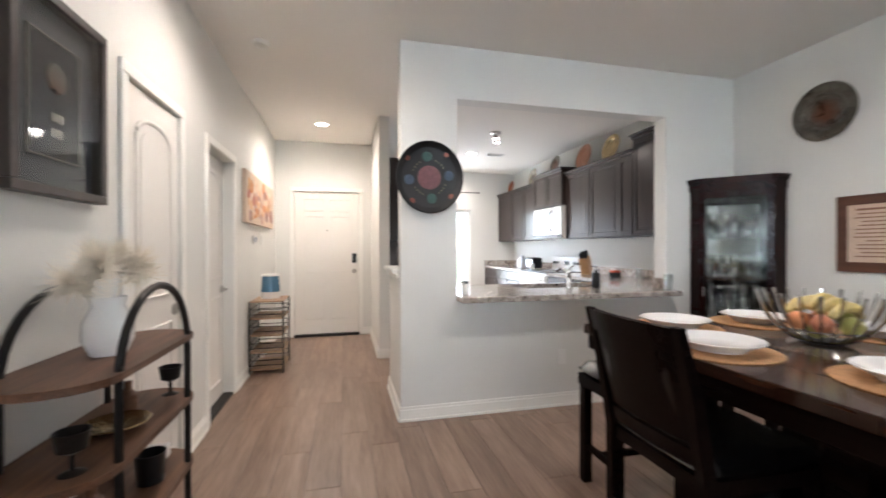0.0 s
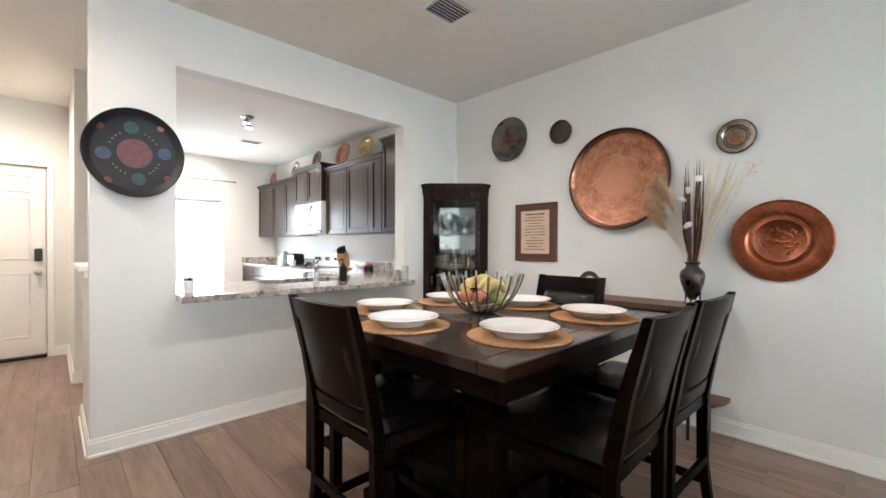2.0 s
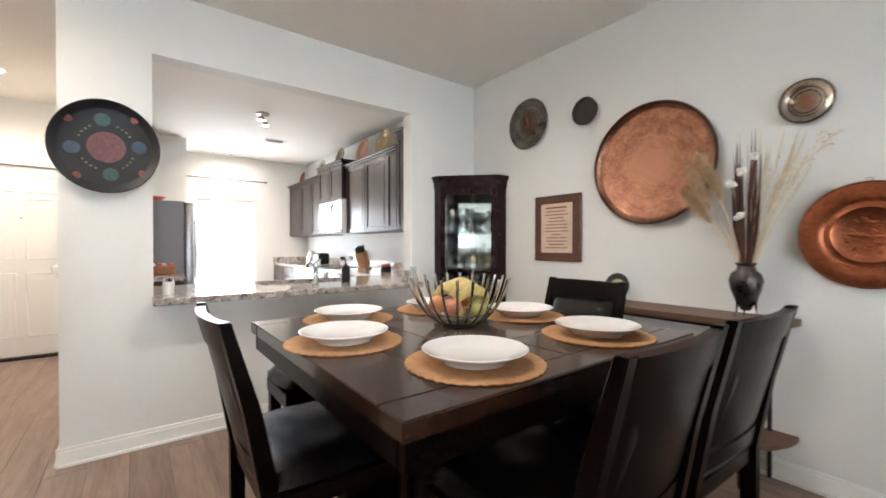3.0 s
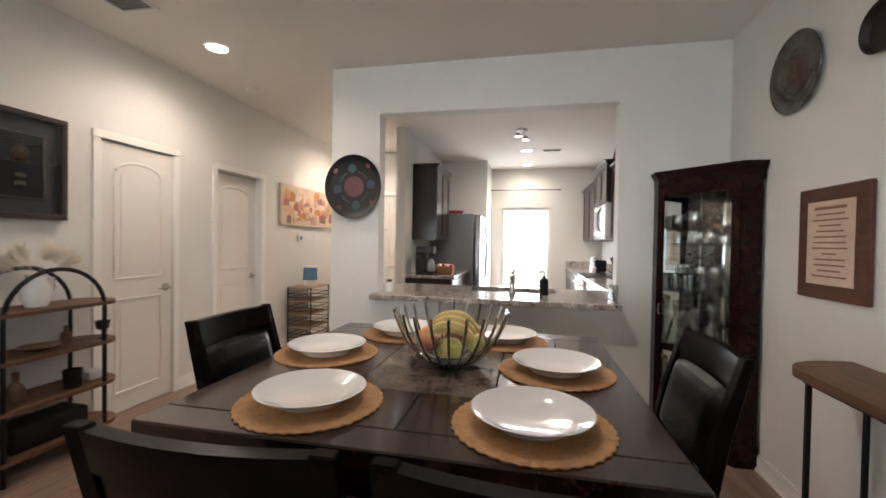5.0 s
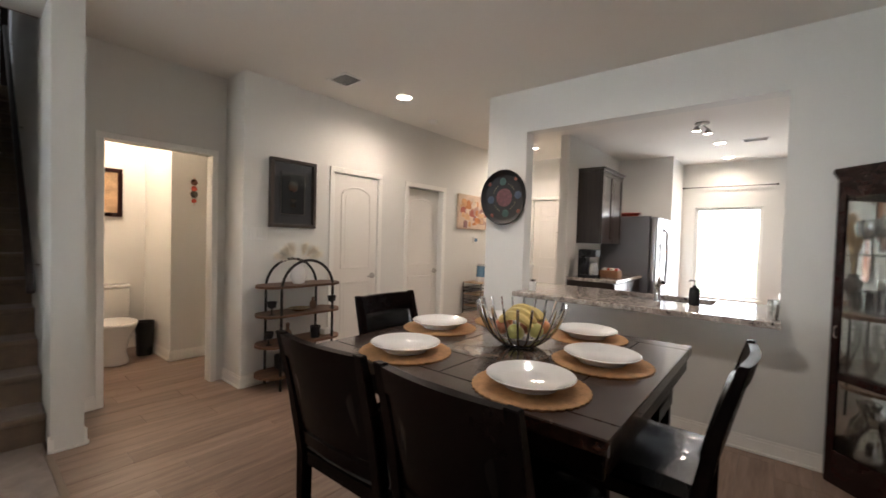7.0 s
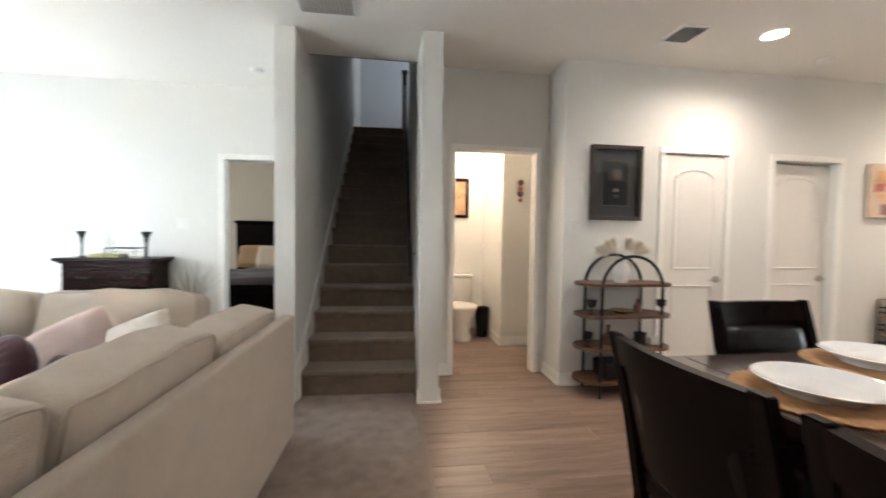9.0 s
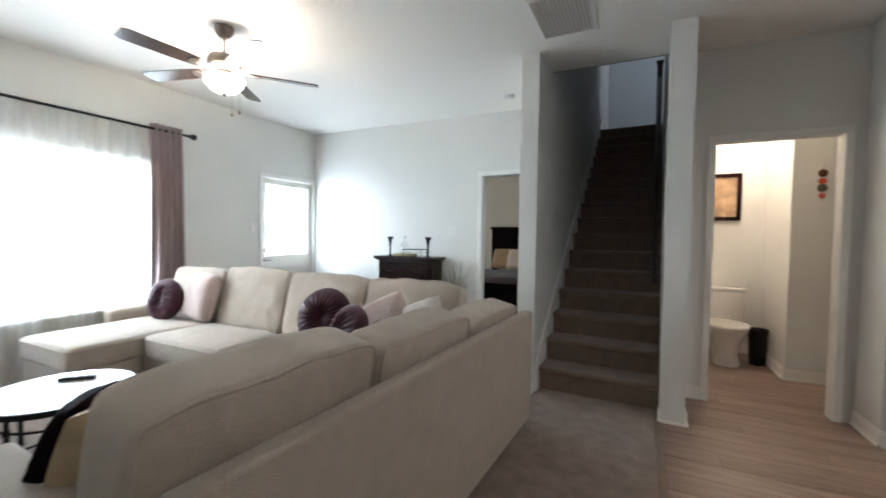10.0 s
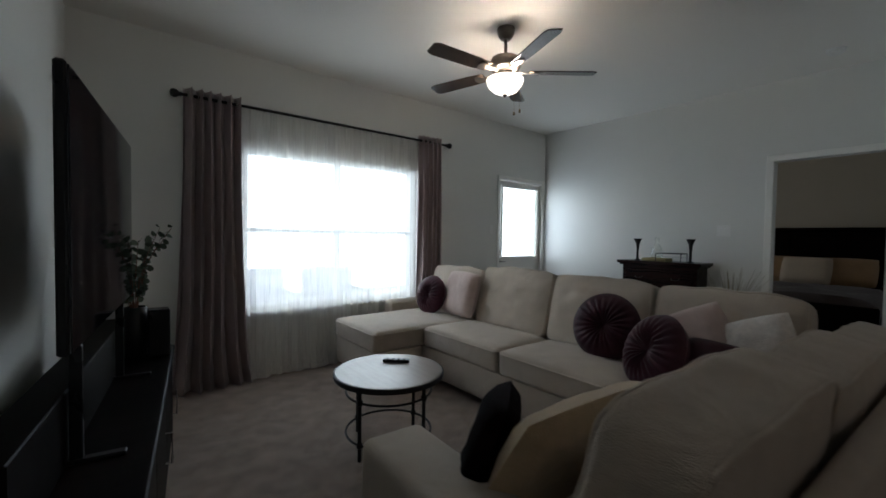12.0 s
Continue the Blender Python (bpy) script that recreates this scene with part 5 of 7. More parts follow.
def switch_plate(m, gangs, outlet=False):
    w = 0.072 + 0.046 * (gangs - 1)
    e = thing("power_outlet" if outlet else "light_switch", "white plastic power outlet on the wall" if outlet else "white plastic rocker switch plate on the wall", "outlet" if outlet else "switch", m)
    part("plate", B(((-w / 2, -0.058, 0), (w / 2, 0.058, 0.006)), bevel=0.002), WHITEPL, e)
    for k in range(gangs):
        x = 0.046 * (k - (gangs - 1) / 2)
        if outlet:
            for z in (-0.02, 0.02):
                part("socket", B(((x - 0.016, z - 0.013, 0.006), (x + 0.016, z + 0.013, 0.008)), bevel=0.001), WHITEPL, e)
        else:
            part("rocker", B(((x - 0.016, -0.033, 0.006), (x + 0.016, 0.033, 0.010)), bevel=0.002), WHITEPL, e)


TO_DINING = Matrix.Rotation(radians(90), 4, 'X')  # z to -y
FROM_W = Matrix.Rotation(radians(180), 4, 'Z') @ TO_DINING
switch_plate(Matrix.Translation((-0.673, 1.50, 1.37)) @ ON_LEFT, 3)
switch_plate(Matrix.Translation((1.96, 3.163, 0.39)) @ TO_DINING, 1, True)
switch_plate(Matrix.Translation((-0.79, -4.508, 1.36)) @ FROM_W, 1)
switch_plate(Matrix.Translation((-1.898, -2.20, 1.36)) @ ON_LEFT, 2)
switch_plate(Matrix.Translation((-0.673, 5.3, 1.37)) @ ON_LEFT, 1)

# ceiling pieces
LAMPW = glow("lamp_lens", (1.0, 0.90, 0.78), 6.0)


def recessed(x, y):
    e = thing("recessed_light", "round white recessed ceiling light, lit", "light", Matrix.Translation((x, y, CEIL)), "recessed ceiling lights")
    bm = bmesh.new()
    lathe(bm, [(0.085, -0.001), (0.088, -0.006), (0.075, -0.010), (0.070, -0.004)], seg=32)
    part("trim_ring", bm, WHITEPL, e, smooth=True)
    bm = bmesh.new()
    lathe(bm, [(0, -0.004), (0.070, -0.004), (0.071, -0.001)], seg=32)
    part("lens", bm, LAMPW, e)


for x, y in ((-0.03, 2.65), (0.0, 5.40), (1.96, 1.84), (2.27, 6.45), (2.28, 7.6)):
    recessed(x, y)


def ceiling_vent(x, y, w, d, n, rz, gap=0.14):
    e = thing("ceiling_vent", "white metal louvred ceiling air vent", "vent", Matrix.Translation((x, y, CEIL)) @ Matrix.Rotation(radians(rz), 4, 'Z'))
    f = 0.028
    part("frame", B(((-w / 2, -d / 2, -0.008), (w / 2, -d / 2 + f, 0)), ((-w / 2, d / 2 - f, -0.008), (w / 2, d / 2, 0)), ((-w / 2, -d / 2 + f, -0.008), (-w / 2 + f, d / 2 - f, 0)), ((w / 2 - f, -d / 2 + f, -0.008), (w / 2, d / 2 - f, 0)), bevel=0.002), WHITEPL, e)
    # flat sheet painted with the shade between the slats; gap sets its grey
    part("slot_shade", B(((-w / 2 + f, -d / 2 + f, -0.0025), (w / 2 - f, d / 2 - f, -0.0005))), material("vent_slot_shade", (gap, gap, gap * 1.03), 0.8), e)
    for k in range(n):
        yy = -d / 2 + f + (d - 2 * f) * (k + 0.5) / n
        bm = bmesh.new()
        obox(bm, (-w / 2 + f, -0.35 * (d - 2 * f) / n, -0.0008), (w / 2 - f, 0.35 * (d - 2 * f) / n, 0.0008), Matrix.Translation((0, yy, -0.006)) @ Matrix.Rotation(radians(28), 4, 'X'))
        part("slat", bm, WHITEPL, e)


ceiling_vent(2.39, 1.98, 0.30, 0.25, 7, 0)
ceiling_vent(-0.14, 2.02, 0.28, 0.24, 9, 0)
ceiling_vent(2.66, 6.46, 0.30, 0.16, 6, 0)
ceiling_vent(-0.04, -0.54, 0.56, 0.40, 14, 0, 0.5)


def smoke_detector(x, y):
    e = thing("smoke_detector", "round white plastic smoke detector on the ceiling", "smoke detector", Matrix.Translation((x, y, CEIL)))
    bm = bmesh.new()
    lathe(bm, [(0.062, 0), (0.062, -0.010), (0.055, -0.013), (0.052, -0.028), (0.040, -0.036), (0, -0.038)], seg=30)
    part("body", bm, WHITEPL, e, smooth=True)
    bm = bmesh.new()
    lathe(bm, [(0.012, -0.036), (0.010, -0.040), (0, -0.041)], seg=14)
    part("button", bm, WHITEPL, e)


smoke_detector(-0.325, 3.445)
smoke_detector(-1.40, -1.33)
# ---- living room ----
SOFA = material("sofa_fabric", (0.51, 0.43, 0.345), 0.95, var=0.10, scale=10, bump=0.35, bscale=320, sheen=0.3, wrinkle=0.28)
VELVET = material("plum_velvet", (0.040, 0.007, 0.015), 0.5, var=0.4, scale=14, bump=0.1, bscale=120, sheen=0.04)
BLUSH = material("blush_fabric", (0.52, 0.40, 0.36), 0.9, var=0.12, scale=20, bump=0.3, bscale=220, sheen=0.3)
TAN = material("tan_fabric", (0.55, 0.40, 0.24), 0.95, var=0.15, scale=20, bump=0.3, bscale=220, sheen=0.3)

sofa = thing("sectional_sofa", "large U-shaped beige fabric sectional sofa with loose cushions", "sofa")
RUN = Matrix.Translation((0, -0.695, 0)) @ Matrix.Rotation(radians(-2.8), 4, 'Z') @ Matrix.Translation((0, 0.74, 0))


def run(bm):
    """The dining-side run stands slightly askew."""
    bm.transform(RUN)
    return bm


part("frame", run(B(((0.0, -0.812, 0.03), (2.36, -0.74, 0.785)), bevel=0.02, seg=3)), SOFA, sofa, smooth=True)
part("frame", B(((0.0, -4.35, 0.06), (0.13, -0.82, 0.74)), bevel=0.03, seg=3), SOFA, sofa, smooth=True)
part("seat_base", run(B(((0.132, -1.69, 0.06), (2.305, -0.815, 0.30)), bevel=0.02, seg=2)), SOFA, sofa, smooth=True)
part("seat_base", B(((0.132, -4.33, 0.06), (0.97, -1.722, 0.30)), bevel=0.02, seg=2), SOFA, sofa, smooth=True)
part("chaise_base", B(((0.972, -4.33, 0.06), (1.44, -3.56, 0.30)), bevel=0.02, seg=2), SOFA, sofa, smooth=True)
part("arm", run(B(((2.31, -1.725, 0.03), (2.525, -0.74, 0.645)), bevel=0.03, seg=4)), SOFA, sofa, smooth=True)
part("arm", B(((0.262, -4.47, 0.06), (0.85, -4.335, 0.58)), bevel=0.045, seg=4), SOFA, sofa, smooth=True)


def seat_cushion(x0, y0, x1, y1, z0=0.295, h=0.175, seed=0.0):
    bm = bmesh.new()
    b2 = bmesh.new()
    box(b2, (x0 + 0.004, y0 + 0.004, z0), (x1 - 0.004, y1 - 0.004, z0 + h), 0.035, 4)
    bmesh.ops.subdivide_edges(b2, edges=[e for e in b2.edges if e.calc_length() > 0.2], cuts=7, use_grid_fill=True)
    for v in b2.verts:
        u = (v.co.x - (x0 + x1) / 2) / (x1 - x0) * 2
        w = (v.co.y - (y0 + y1) / 2) / (y1 - y0) * 2
        if v.co.z > z0 + h * 0.5:
            v.co.z += 0.022 * max(0, 1 - u ** 4) * max(0, 1 - w ** 4) + 0.006 * noise.noise((v.co.x * 4 + seed, v.co.y * 4, 0))
    join(bm, b2)
    welt = bmesh.new()
    r, zt = 0.03, z0 + h - 0.022
    tube(welt, [(x0 + 0.002 + r, y0 + 0.002, zt), (x1 - 0.002 - r, y0 + 0.002, zt), (x1 - 0.002, y0 + 0.002 + r, zt), (x1 - 0.002, y1 - 0.002 - r, zt), (x1 - 0.002 - r, y1 - 0.002, zt), (x0 + 0.002 + r, y1 - 0.002, zt), (x0 + 0.002, y1 - 0.002 - r, zt), (x0 + 0.002, y0 + 0.002 + r, zt)], 0.006, 6, True)
    if x0 >= 1.0:
        run(bm), run(welt)
    c = part("seat_cushion", bm, SOFA, sofa, smooth=True)
    part("piping", welt, SOFA, c, smooth=True)
    return c


seat_cushion(0.40, -4.33, 1.46, -3.56)
seat_cushion(0.40, -3.555, 0.99, -2.66, seed=1)
seat_cushion(0.40, -2.655, 0.99, -1.76, seed=2)
seat_cushion(0.40, -1.755, 1.0, -1.10, seed=3)
seat_cushion(1.0, -1.70, 1.66, -1.10, seed=4)
seat_cushion(1.665, -1.70, 2.305, -1.10, seed=5)


def back_cushion(cx, cy, cz, w, h, t, rz, tilt, seed):
    """A boxed back cushion: crisp welted seams, a full middle and a few slack folds."""
    m = Matrix.Translation((cx, cy, cz)) @ Matrix.Rotation(radians(rz), 4, 'Z') @ Matrix.Rotation(radians(90 - tilt), 4, 'X')
    if rz == 0:
        m = RUN @ m

    def stuffed(p):
        u, v, q = p
        r = (abs(u) ** 14 + abs(v) ** 14 + abs(q) ** 14) ** (1 / 14) or 1
        u, v, q = u / r, v / r, q / r
        full = max(0, 1 - u ** 4) * max(0, 1 - v ** 4)
        slack = 0.010 * noise.noise((u * 3 + seed, v * 3, q * 2)) + 0.006 * noise.noise((u * 8 + seed, v * 3, q * 3 + seed))
        sag = 0.014 * noise.noise((u * 2.5 + seed, seed, 0)) + 0.018 * (1 - u * u)
        return m @ Vector((u * w / 2 * (1 - 0.03 * v * v), v * h / 2 + (sag if v > 0 else 0) * abs(v), q * (t * 0.40 + t * 0.13 * full) + slack * full + slack * 0.4))

    bm = bmesh.new()
    bmesh.ops.create_cube(bm, size=2)
    bmesh.ops.subdivide_edges(bm, edges=bm.edges, cuts=19, use_grid_fill=True)
    for v in bm.verts:
        v.co = stuffed(v.co)
    c = part("back_cushion", bm, SOFA, sofa, smooth=True)
    for side in (-1, 1):
        bm = bmesh.new()
        pts = []
        for i in range(96):
            a = i * 4 / 96
            u, v = ((2 * a - 1, -1), (1, 2 * a - 3), (5 - 2 * a, 1), (-1, 7 - 2 * a))[int(a)]
            pts.append(stuffed((u, v, side * 0.985)))
        tube(bm, pts, 0.006, 6, True)
        part("piping", bm, SOFA, c, smooth=True)
    return c


# along the dining side, facing -y
back_cushion(2.0, -0.975, 0.70, 0.79, 0.50, 0.24, 0, 12, 1.0)
back_cushion(1.20, -0.975, 0.67, 0.79, 0.46, 0.24, 0, 12, 2.3)
back_cushion(0.41, -0.975, 0.64, 0.77, 0.41, 0.24, 0, 12, 3.1)
# along the far side, facing +x
back_cushion(0.24, -1.52, 0.69, 0.78, 0.52, 0.24, 90, 14, 4.2)
back_cushion(0.24, -2.31, 0.69, 0.80, 0.53, 0.25, 90, 14, 5.5)
back_cushion(0.24, -3.12, 0.69, 0.82, 0.54, 0.25, 90, 16, 6.1)
back_cushion(0.24, -3.93, 0.68, 0.78, 0.50, 0.24, 90, 14, 7.7)
for x, y in ((0.12, -0.85), (2.45, -0.82), (2.45, -1.72), (0.12, -4.28), (1.38, -4.26), (1.38, -3.64), (0.9, -2.7)):
    part("foot", B(((x - 0.03, y - 0.03, 0), (x + 0.03, y + 0.03, 0.065)), bevel=0.004), ESPRESSO, sofa)


def round_pillow(x, y, z, r, t, rz, tilt):
    """A round pleated velvet pillow with a button in its middle."""
    e = thing("round_pillow", "round pleated plum velvet pillow with a button", "pillow", Matrix.Translation((x, y, z)) @ Matrix.Rotation(radians(rz), 4, 'Z') @ Matrix.Rotation(radians(90 - tilt), 4, 'X'), "plum velvet pillows")
    bm = bmesh.new()
    n, rings = 96, 12
    for s in (1, -1):
        prev = None
        for j in range(rings + 1):
            u = j / rings
            rr = r * u
            h = s * t / 2 * max(0.0, (1 - u ** 3.0)) ** 0.55 * (0.35 + 0.65 * min(1, (u + 0.05) * 2.2))
            ring = []
            for k in range(n):
                a = 6.28319 * k / n
                fold = 0.006 * math.sin(a * 24 + 0.6 * math.sin(a * 5)) * math.sin(math.pi * min(1, u * 1.05)) * s
                ring.append(bm.verts.new((max(rr, 0.002) * math.cos(a), max(rr, 0.002) * math.sin(a), h + fold)))
            if prev:
                for k in range(n):
                    bm.faces.new((prev[k], prev[(k + 1) % n], ring[(k + 1) % n], ring[k]))
            prev = ring
    bmesh.ops.remove_doubles(bm, verts=bm.verts, dist=0.0005)
    part("cover", bm, VELVET, e, smooth=True)
    bm = bmesh.new()
    lathe(bm, [(0, t * 0.22), (0.012, t * 0.215), (0.018, t * 0.19), (0.018, t * 0.14), (0, t * 0.14)], seg=14)
    part("button", bm, VELVET, e, smooth=True)


def pillow(x, y, z, w, h, t, rz, tilt, mat, label, seed=0.0, spin=0):
    bm = bmesh.new()
    cushion(bm, (w, h, t), Matrix.Rotation(radians(spin), 4, 'Z'), 0.55, 16, 16, 0.012, seed)
    return single("throw_pillow", bm, mat, label, "pillow", Matrix.Translation((x, y, z)) @ Matrix.Rotation(radians(rz), 4, 'Z') @ Matrix.Rotation(radians(90 - tilt), 4, 'X'), True, "pillows on the sofa")


round_pillow(0.55, -4.02, 0.66, 0.20, 0.17, 95, 14)
round_pillow(0.50, -2.13, 0.675, 0.225, 0.17, 100, 18)
round_pillow(0.80, -1.68, 0.655, 0.215, 0.17, 60, 22)
pillow(0.42, -3.70, 0.70, 0.48, 0.44, 0.17, 82, 14, BLUSH, "square blush fabric throw pillow on the chaise", 1)
pillow(0.50, -1.58, 0.725, 0.34, 0.32, 0.12, 95, 22, BLUSH, "pale blush square throw pillow with a point up", 2, 28)
pillow(0.52, -1.29, 0.735, 0.32, 0.30, 0.12, 75, 22, material("pale_knit", (0.60, 0.54, 0.49), 0.95, var=0.15, scale=40, bump=0.5, bscale=140, sheen=0.3), "pale textured square throw pillow in the sofa corner", 3, 24)
pillow(0.74, -1.40, 0.62, 0.40, 0.30, 0.14, 78, 38, VELVET, "square plum velvet throw pillow lying on the seat", 6)
pillow(2.06, -1.36, 0.655, 0.56, 0.46, 0.12, -4, 30, TAN, "square tan throw pillow leaning by the arm", 4)
FUR = material("dark_fur", (0.006, 0.0022, 0.003), 0.95, var=0.4, scale=30, bump=0.7, bscale=200)
for cloth, level in ((FUR, 0.05), (VELVET, 0.25)):
    cloth.node_tree.nodes["Principled BSDF"].inputs["Specular IOR Level"].default_value = level
pillow(2.24, -1.50, 0.645, 0.26, 0.40, 0.12, 40, 20, FUR, "dark plum fluffy throw pillow by the arm", 5)
# ---- kitchen ----


def shaker(bm, x0, x1, z0, z1, y=0.0, fw=0.055):
    """A recessed-panel cabinet front facing -y."""
    box(bm, (x0, y - 0.020, z0), (x0 + fw, y, z1), 0.003)
    box(bm, (x1 - fw, y - 0.020, z0), (x1, y, z1), 0.003)
    box(bm, (x0 + fw, y - 0.020, z0), (x1 - fw, y, z0 + fw), 0.003)
    box(bm, (x0 + fw, y - 0.020, z1 - fw), (x1 - fw, y, z1), 0.003)
    box(bm, (x0 + fw, y - 0.010, z0 + fw), (x1 - fw, y, z1 - fw))
    if x1 - x0 > 0.25 and z1 - z0 > 0.3:
        box(bm, (x0 + fw + 0.03, y - 0.014, z0 + fw + 0.03), (x1 - fw - 0.03, y - 0.010, z1 - fw - 0.03), 0.003)


def cabinet(name, label, m, w, d, z0, z1, doors, drawers=0.0, crown=True, toe=False, group="kitchen cabinets"):
    """A cabinet unit: width along x, front at y 0 facing -y, body behind it."""
    c = thing(name, label, "cabinet", m, group)
    part("body", B(((0, 0.0, z0 + (0.10 if toe else 0)), (w, d, z1)), bevel=0.002), CABINETW, c)
    if toe:
        part("toe_kick", B(((0.01, 0.06, 0), (w - 0.01, d, 0.10))), BLACKPL, c)
    top = z1 - 0.012
    lo = z0 + (0.11 if toe else 0.01)
    if drawers:
        for k in range(doors):
            bm = bmesh.new()
            box(bm, (w * k / doors + 0.006, -0.02, top - drawers), (w * (k + 1) / doors - 0.006, 0, top), 0.004)
            part("drawer", bm, CABINETW, c)
        top -= drawers + 0.01
    for k in range(doors):
        bm = bmesh.new()
        shaker(bm, w * k / doors + 0.006, w * (k + 1) / doors - 0.006, lo, top)
        part("door", bm, CABINETW, c)
    if crown:
        part("crown", B(((-0.012, -0.035, z1 - 0.01), (w + 0.012, d, z1 + 0.02)), ((-0.025, -0.055, z1 + 0.02), (w + 0.025, d, z1 + 0.042)), bevel=0.006), CABINETW, c)
    return c


TO_WEST = Matrix.Rotation(radians(-90), 4, 'Z')  # fronts to -x; unit's width runs to -y
UP = "dark brown wall cabinet with recessed-panel doors"
LOW = "dark brown base cabinet with drawers under a granite top"


def on_right(name, label, xf, y_far, w, d, z0, z1, doors, **k):
    return cabinet(name, label, Matrix.Translation((xf, y_far, 0)) @ TO_WEST, w, d, z0, z1, doors, **k)


on_right("wall_cabinet", UP, 3.36, 8.04, 0.67, 0.325, 1.39, 2.30, 1)
on_right("wall_cabinet", UP, 3.36, 7.365, 1.03, 0.325, 1.39, 2.30, 2)
on_right("wall_cabinet", "dark brown short cabinet above the microwave", 3.30, 6.33, 0.89, 0.385, 1.88, 2.38, 2)
on_right("wall_cabinet", UP, 3.36, 5.435, 1.16, 0.325, 1.39, 2.30, 2)
on_right("wall_cabinet", "tall dark brown end wall cabinet", 3.34, 4.27, 0.24, 0.345, 1.39, 2.30, 1)
on_right("wall_cabinet", "tall dark brown corner wall cabinet with crown", 3.33, 4.02, 0.70, 0.355, 1.39, 2.45, 1)
on_right("base_cabinet", LOW, 3.07, 8.04, 1.72, 0.615, 0, 0.868, 3, drawers=0.14, crown=False, toe=True)
on_right("base_cabinet", LOW, 3.07, 5.43, 1.48, 0.615, 0, 0.868, 3, drawers=0.14, crown=False, toe=True)
# under the peninsula, fronts to the kitchen
cabinet("base_cabinet", LOW, Matrix.Translation((3.06, 3.90, 0)) @ Matrix.Rotation(radians(180), 4, 'Z'), 2.27, 0.595, 0, 0.868, 4, drawers=0.14, crown=False, toe=True)
# left run beside the refrigerator, fronts to +x
TO_EAST = Matrix.Rotation(radians(90), 4, 'Z')
cabinet("wall_cabinet", UP + " beside the refrigerator", Matrix.Translation((1.095, 5.25, 0)) @ TO_EAST, 0.88, 0.315, 1.36, 2.34, 2)
cabinet("base_cabinet", LOW, Matrix.Translation((1.375, 4.97, 0)) @ TO_EAST, 1.18, 0.595, 0, 0.868, 2, drawers=0.14, crown=False, toe=True)

top = thing("peninsula_worktop", "polished speckled brown and grey granite worktop with sink cutout", "worktop")
bm = bmesh.new()
for lo, hi in (((1.094, 3.0, 0.87), (2.956, 3.302, 0.91)), ((0.785, 3.302, 0.87), (1.80, 3.94, 0.91)), ((2.56, 3.302, 0.87), (3.685, 3.94, 0.91)), ((1.80, 3.302, 0.87), (2.56, 3.49, 0.91)), ((1.80, 3.88, 0.87), (2.56, 3.94, 0.91))):
    box(bm, lo, hi)
part("slab", bm, GRANITE, top)
bm = B(((1.082, 2.99, 0.868), (2.972, 3.163, 0.912)), bevel=0.008, seg=3)
part("bar_edge", bm, GRANITE, top)
part("side_splash", B(((2.935, 3.166, 0.912), (2.957, 3.30, 1.00)), bevel=0.003), GRANITE, top)
single("worktop", B(((3.04, 3.945, 0.87), (3.686, 5.44, 0.91)), bevel=0.004), GRANITE, "polished speckled granite worktop along the kitchen wall", "worktop")
single("worktop", B(((3.04, 6.31, 0.87), (3.686, 8.045, 0.91)), bevel=0.004), GRANITE, "polished speckled granite worktop along the kitchen wall", "worktop")
single("worktop", B(((0.778, 4.95, 0.87), (1.42, 6.17, 0.91)), bevel=0.004), GRANITE, "polished speckled granite worktop beside the refrigerator", "worktop")
structure("backsplash", B(((3.664, 3.945, 0.912), (3.686, 5.44, 1.01)), ((3.664, 6.31, 0.912), (3.686, 8.02, 1.01)), ((3.04, 8.022, 0.912), (3.686, 8.044, 1.01)), bevel=0.002), GRANITE, "low granite backsplash", "trim")

sink = thing("kitchen_sink", "dark undermount double kitchen sink", "sink")
part("basin", B(((1.80, 3.49, 0.66), (2.56, 3.50, 0.868)), ((1.80, 3.87, 0.66), (2.56, 3.88, 0.868)), ((1.80, 3.50, 0.66), (1.81, 3.87, 0.868)), ((2.55, 3.50, 0.66), (2.56, 3.87, 0.868)), ((2.17, 3.50, 0.66), (2.19, 3.87, 0.85)), ((1.80, 3.49, 0.65), (2.56, 3.88, 0.66))), STEEL, sink)
tap = thing("faucet", "chrome kitchen faucet with a low arched spout", "faucet", Matrix.Translation((2.19, 3.43, 0.91)))
bm = bmesh.new()
lathe(bm, [(0, 0), (0.03, 0), (0.03, 0.01), (0.022, 0.03), (0.020, 0.12), (0.024, 0.14), (0.02, 0.165), (0, 0.17)], seg=20)
part("body", bm, CHROME, tap, smooth=True)
bm = bmesh.new()
tube(bm, [(0, 0.01, 0.11), (0, 0.06, 0.16), (0, 0.14, 0.17), (0, 0.20, 0.145), (0, 0.21, 0.125)], [0.014, 0.013, 0.012, 0.013, 0.014], 10)
part("spout", bm, CHROME, tap, smooth=True)
bm = bmesh.new()
tube(bm, [(0, 0, 0.165), (0.01, -0.02, 0.19), (0.02, -0.05, 0.20)], [0.009, 0.007, 0.006], 8)
part("lever", bm, CHROME, tap, smooth=True)

soap = thing("soap_dispenser", "matt black soap bottle with a pump on the worktop", "soap dispenser", Matrix.Translation((2.45, 3.42, 0.91)))
bm = bmesh.new()
lathe(bm, [(0, 0), (0.036, 0), (0.038, 0.005), (0.036, 0.12), (0.028, 0.135), (0.014, 0.14), (0.014, 0.155), (0, 0.155)], seg=24)
part("bottle", bm, BLACKPL, soap, smooth=True)
bm = bmesh.new()
rod(bm, (0, 0, 0.155), (0, 0, 0.19), 0.004, seg=8)
tube(bm, [(0.008, 0, 0.19), (-0.03, 0.0, 0.192), (-0.04, 0.0, 0.182)], 0.005, 6)
part("pump", bm, BLACKPL, soap)


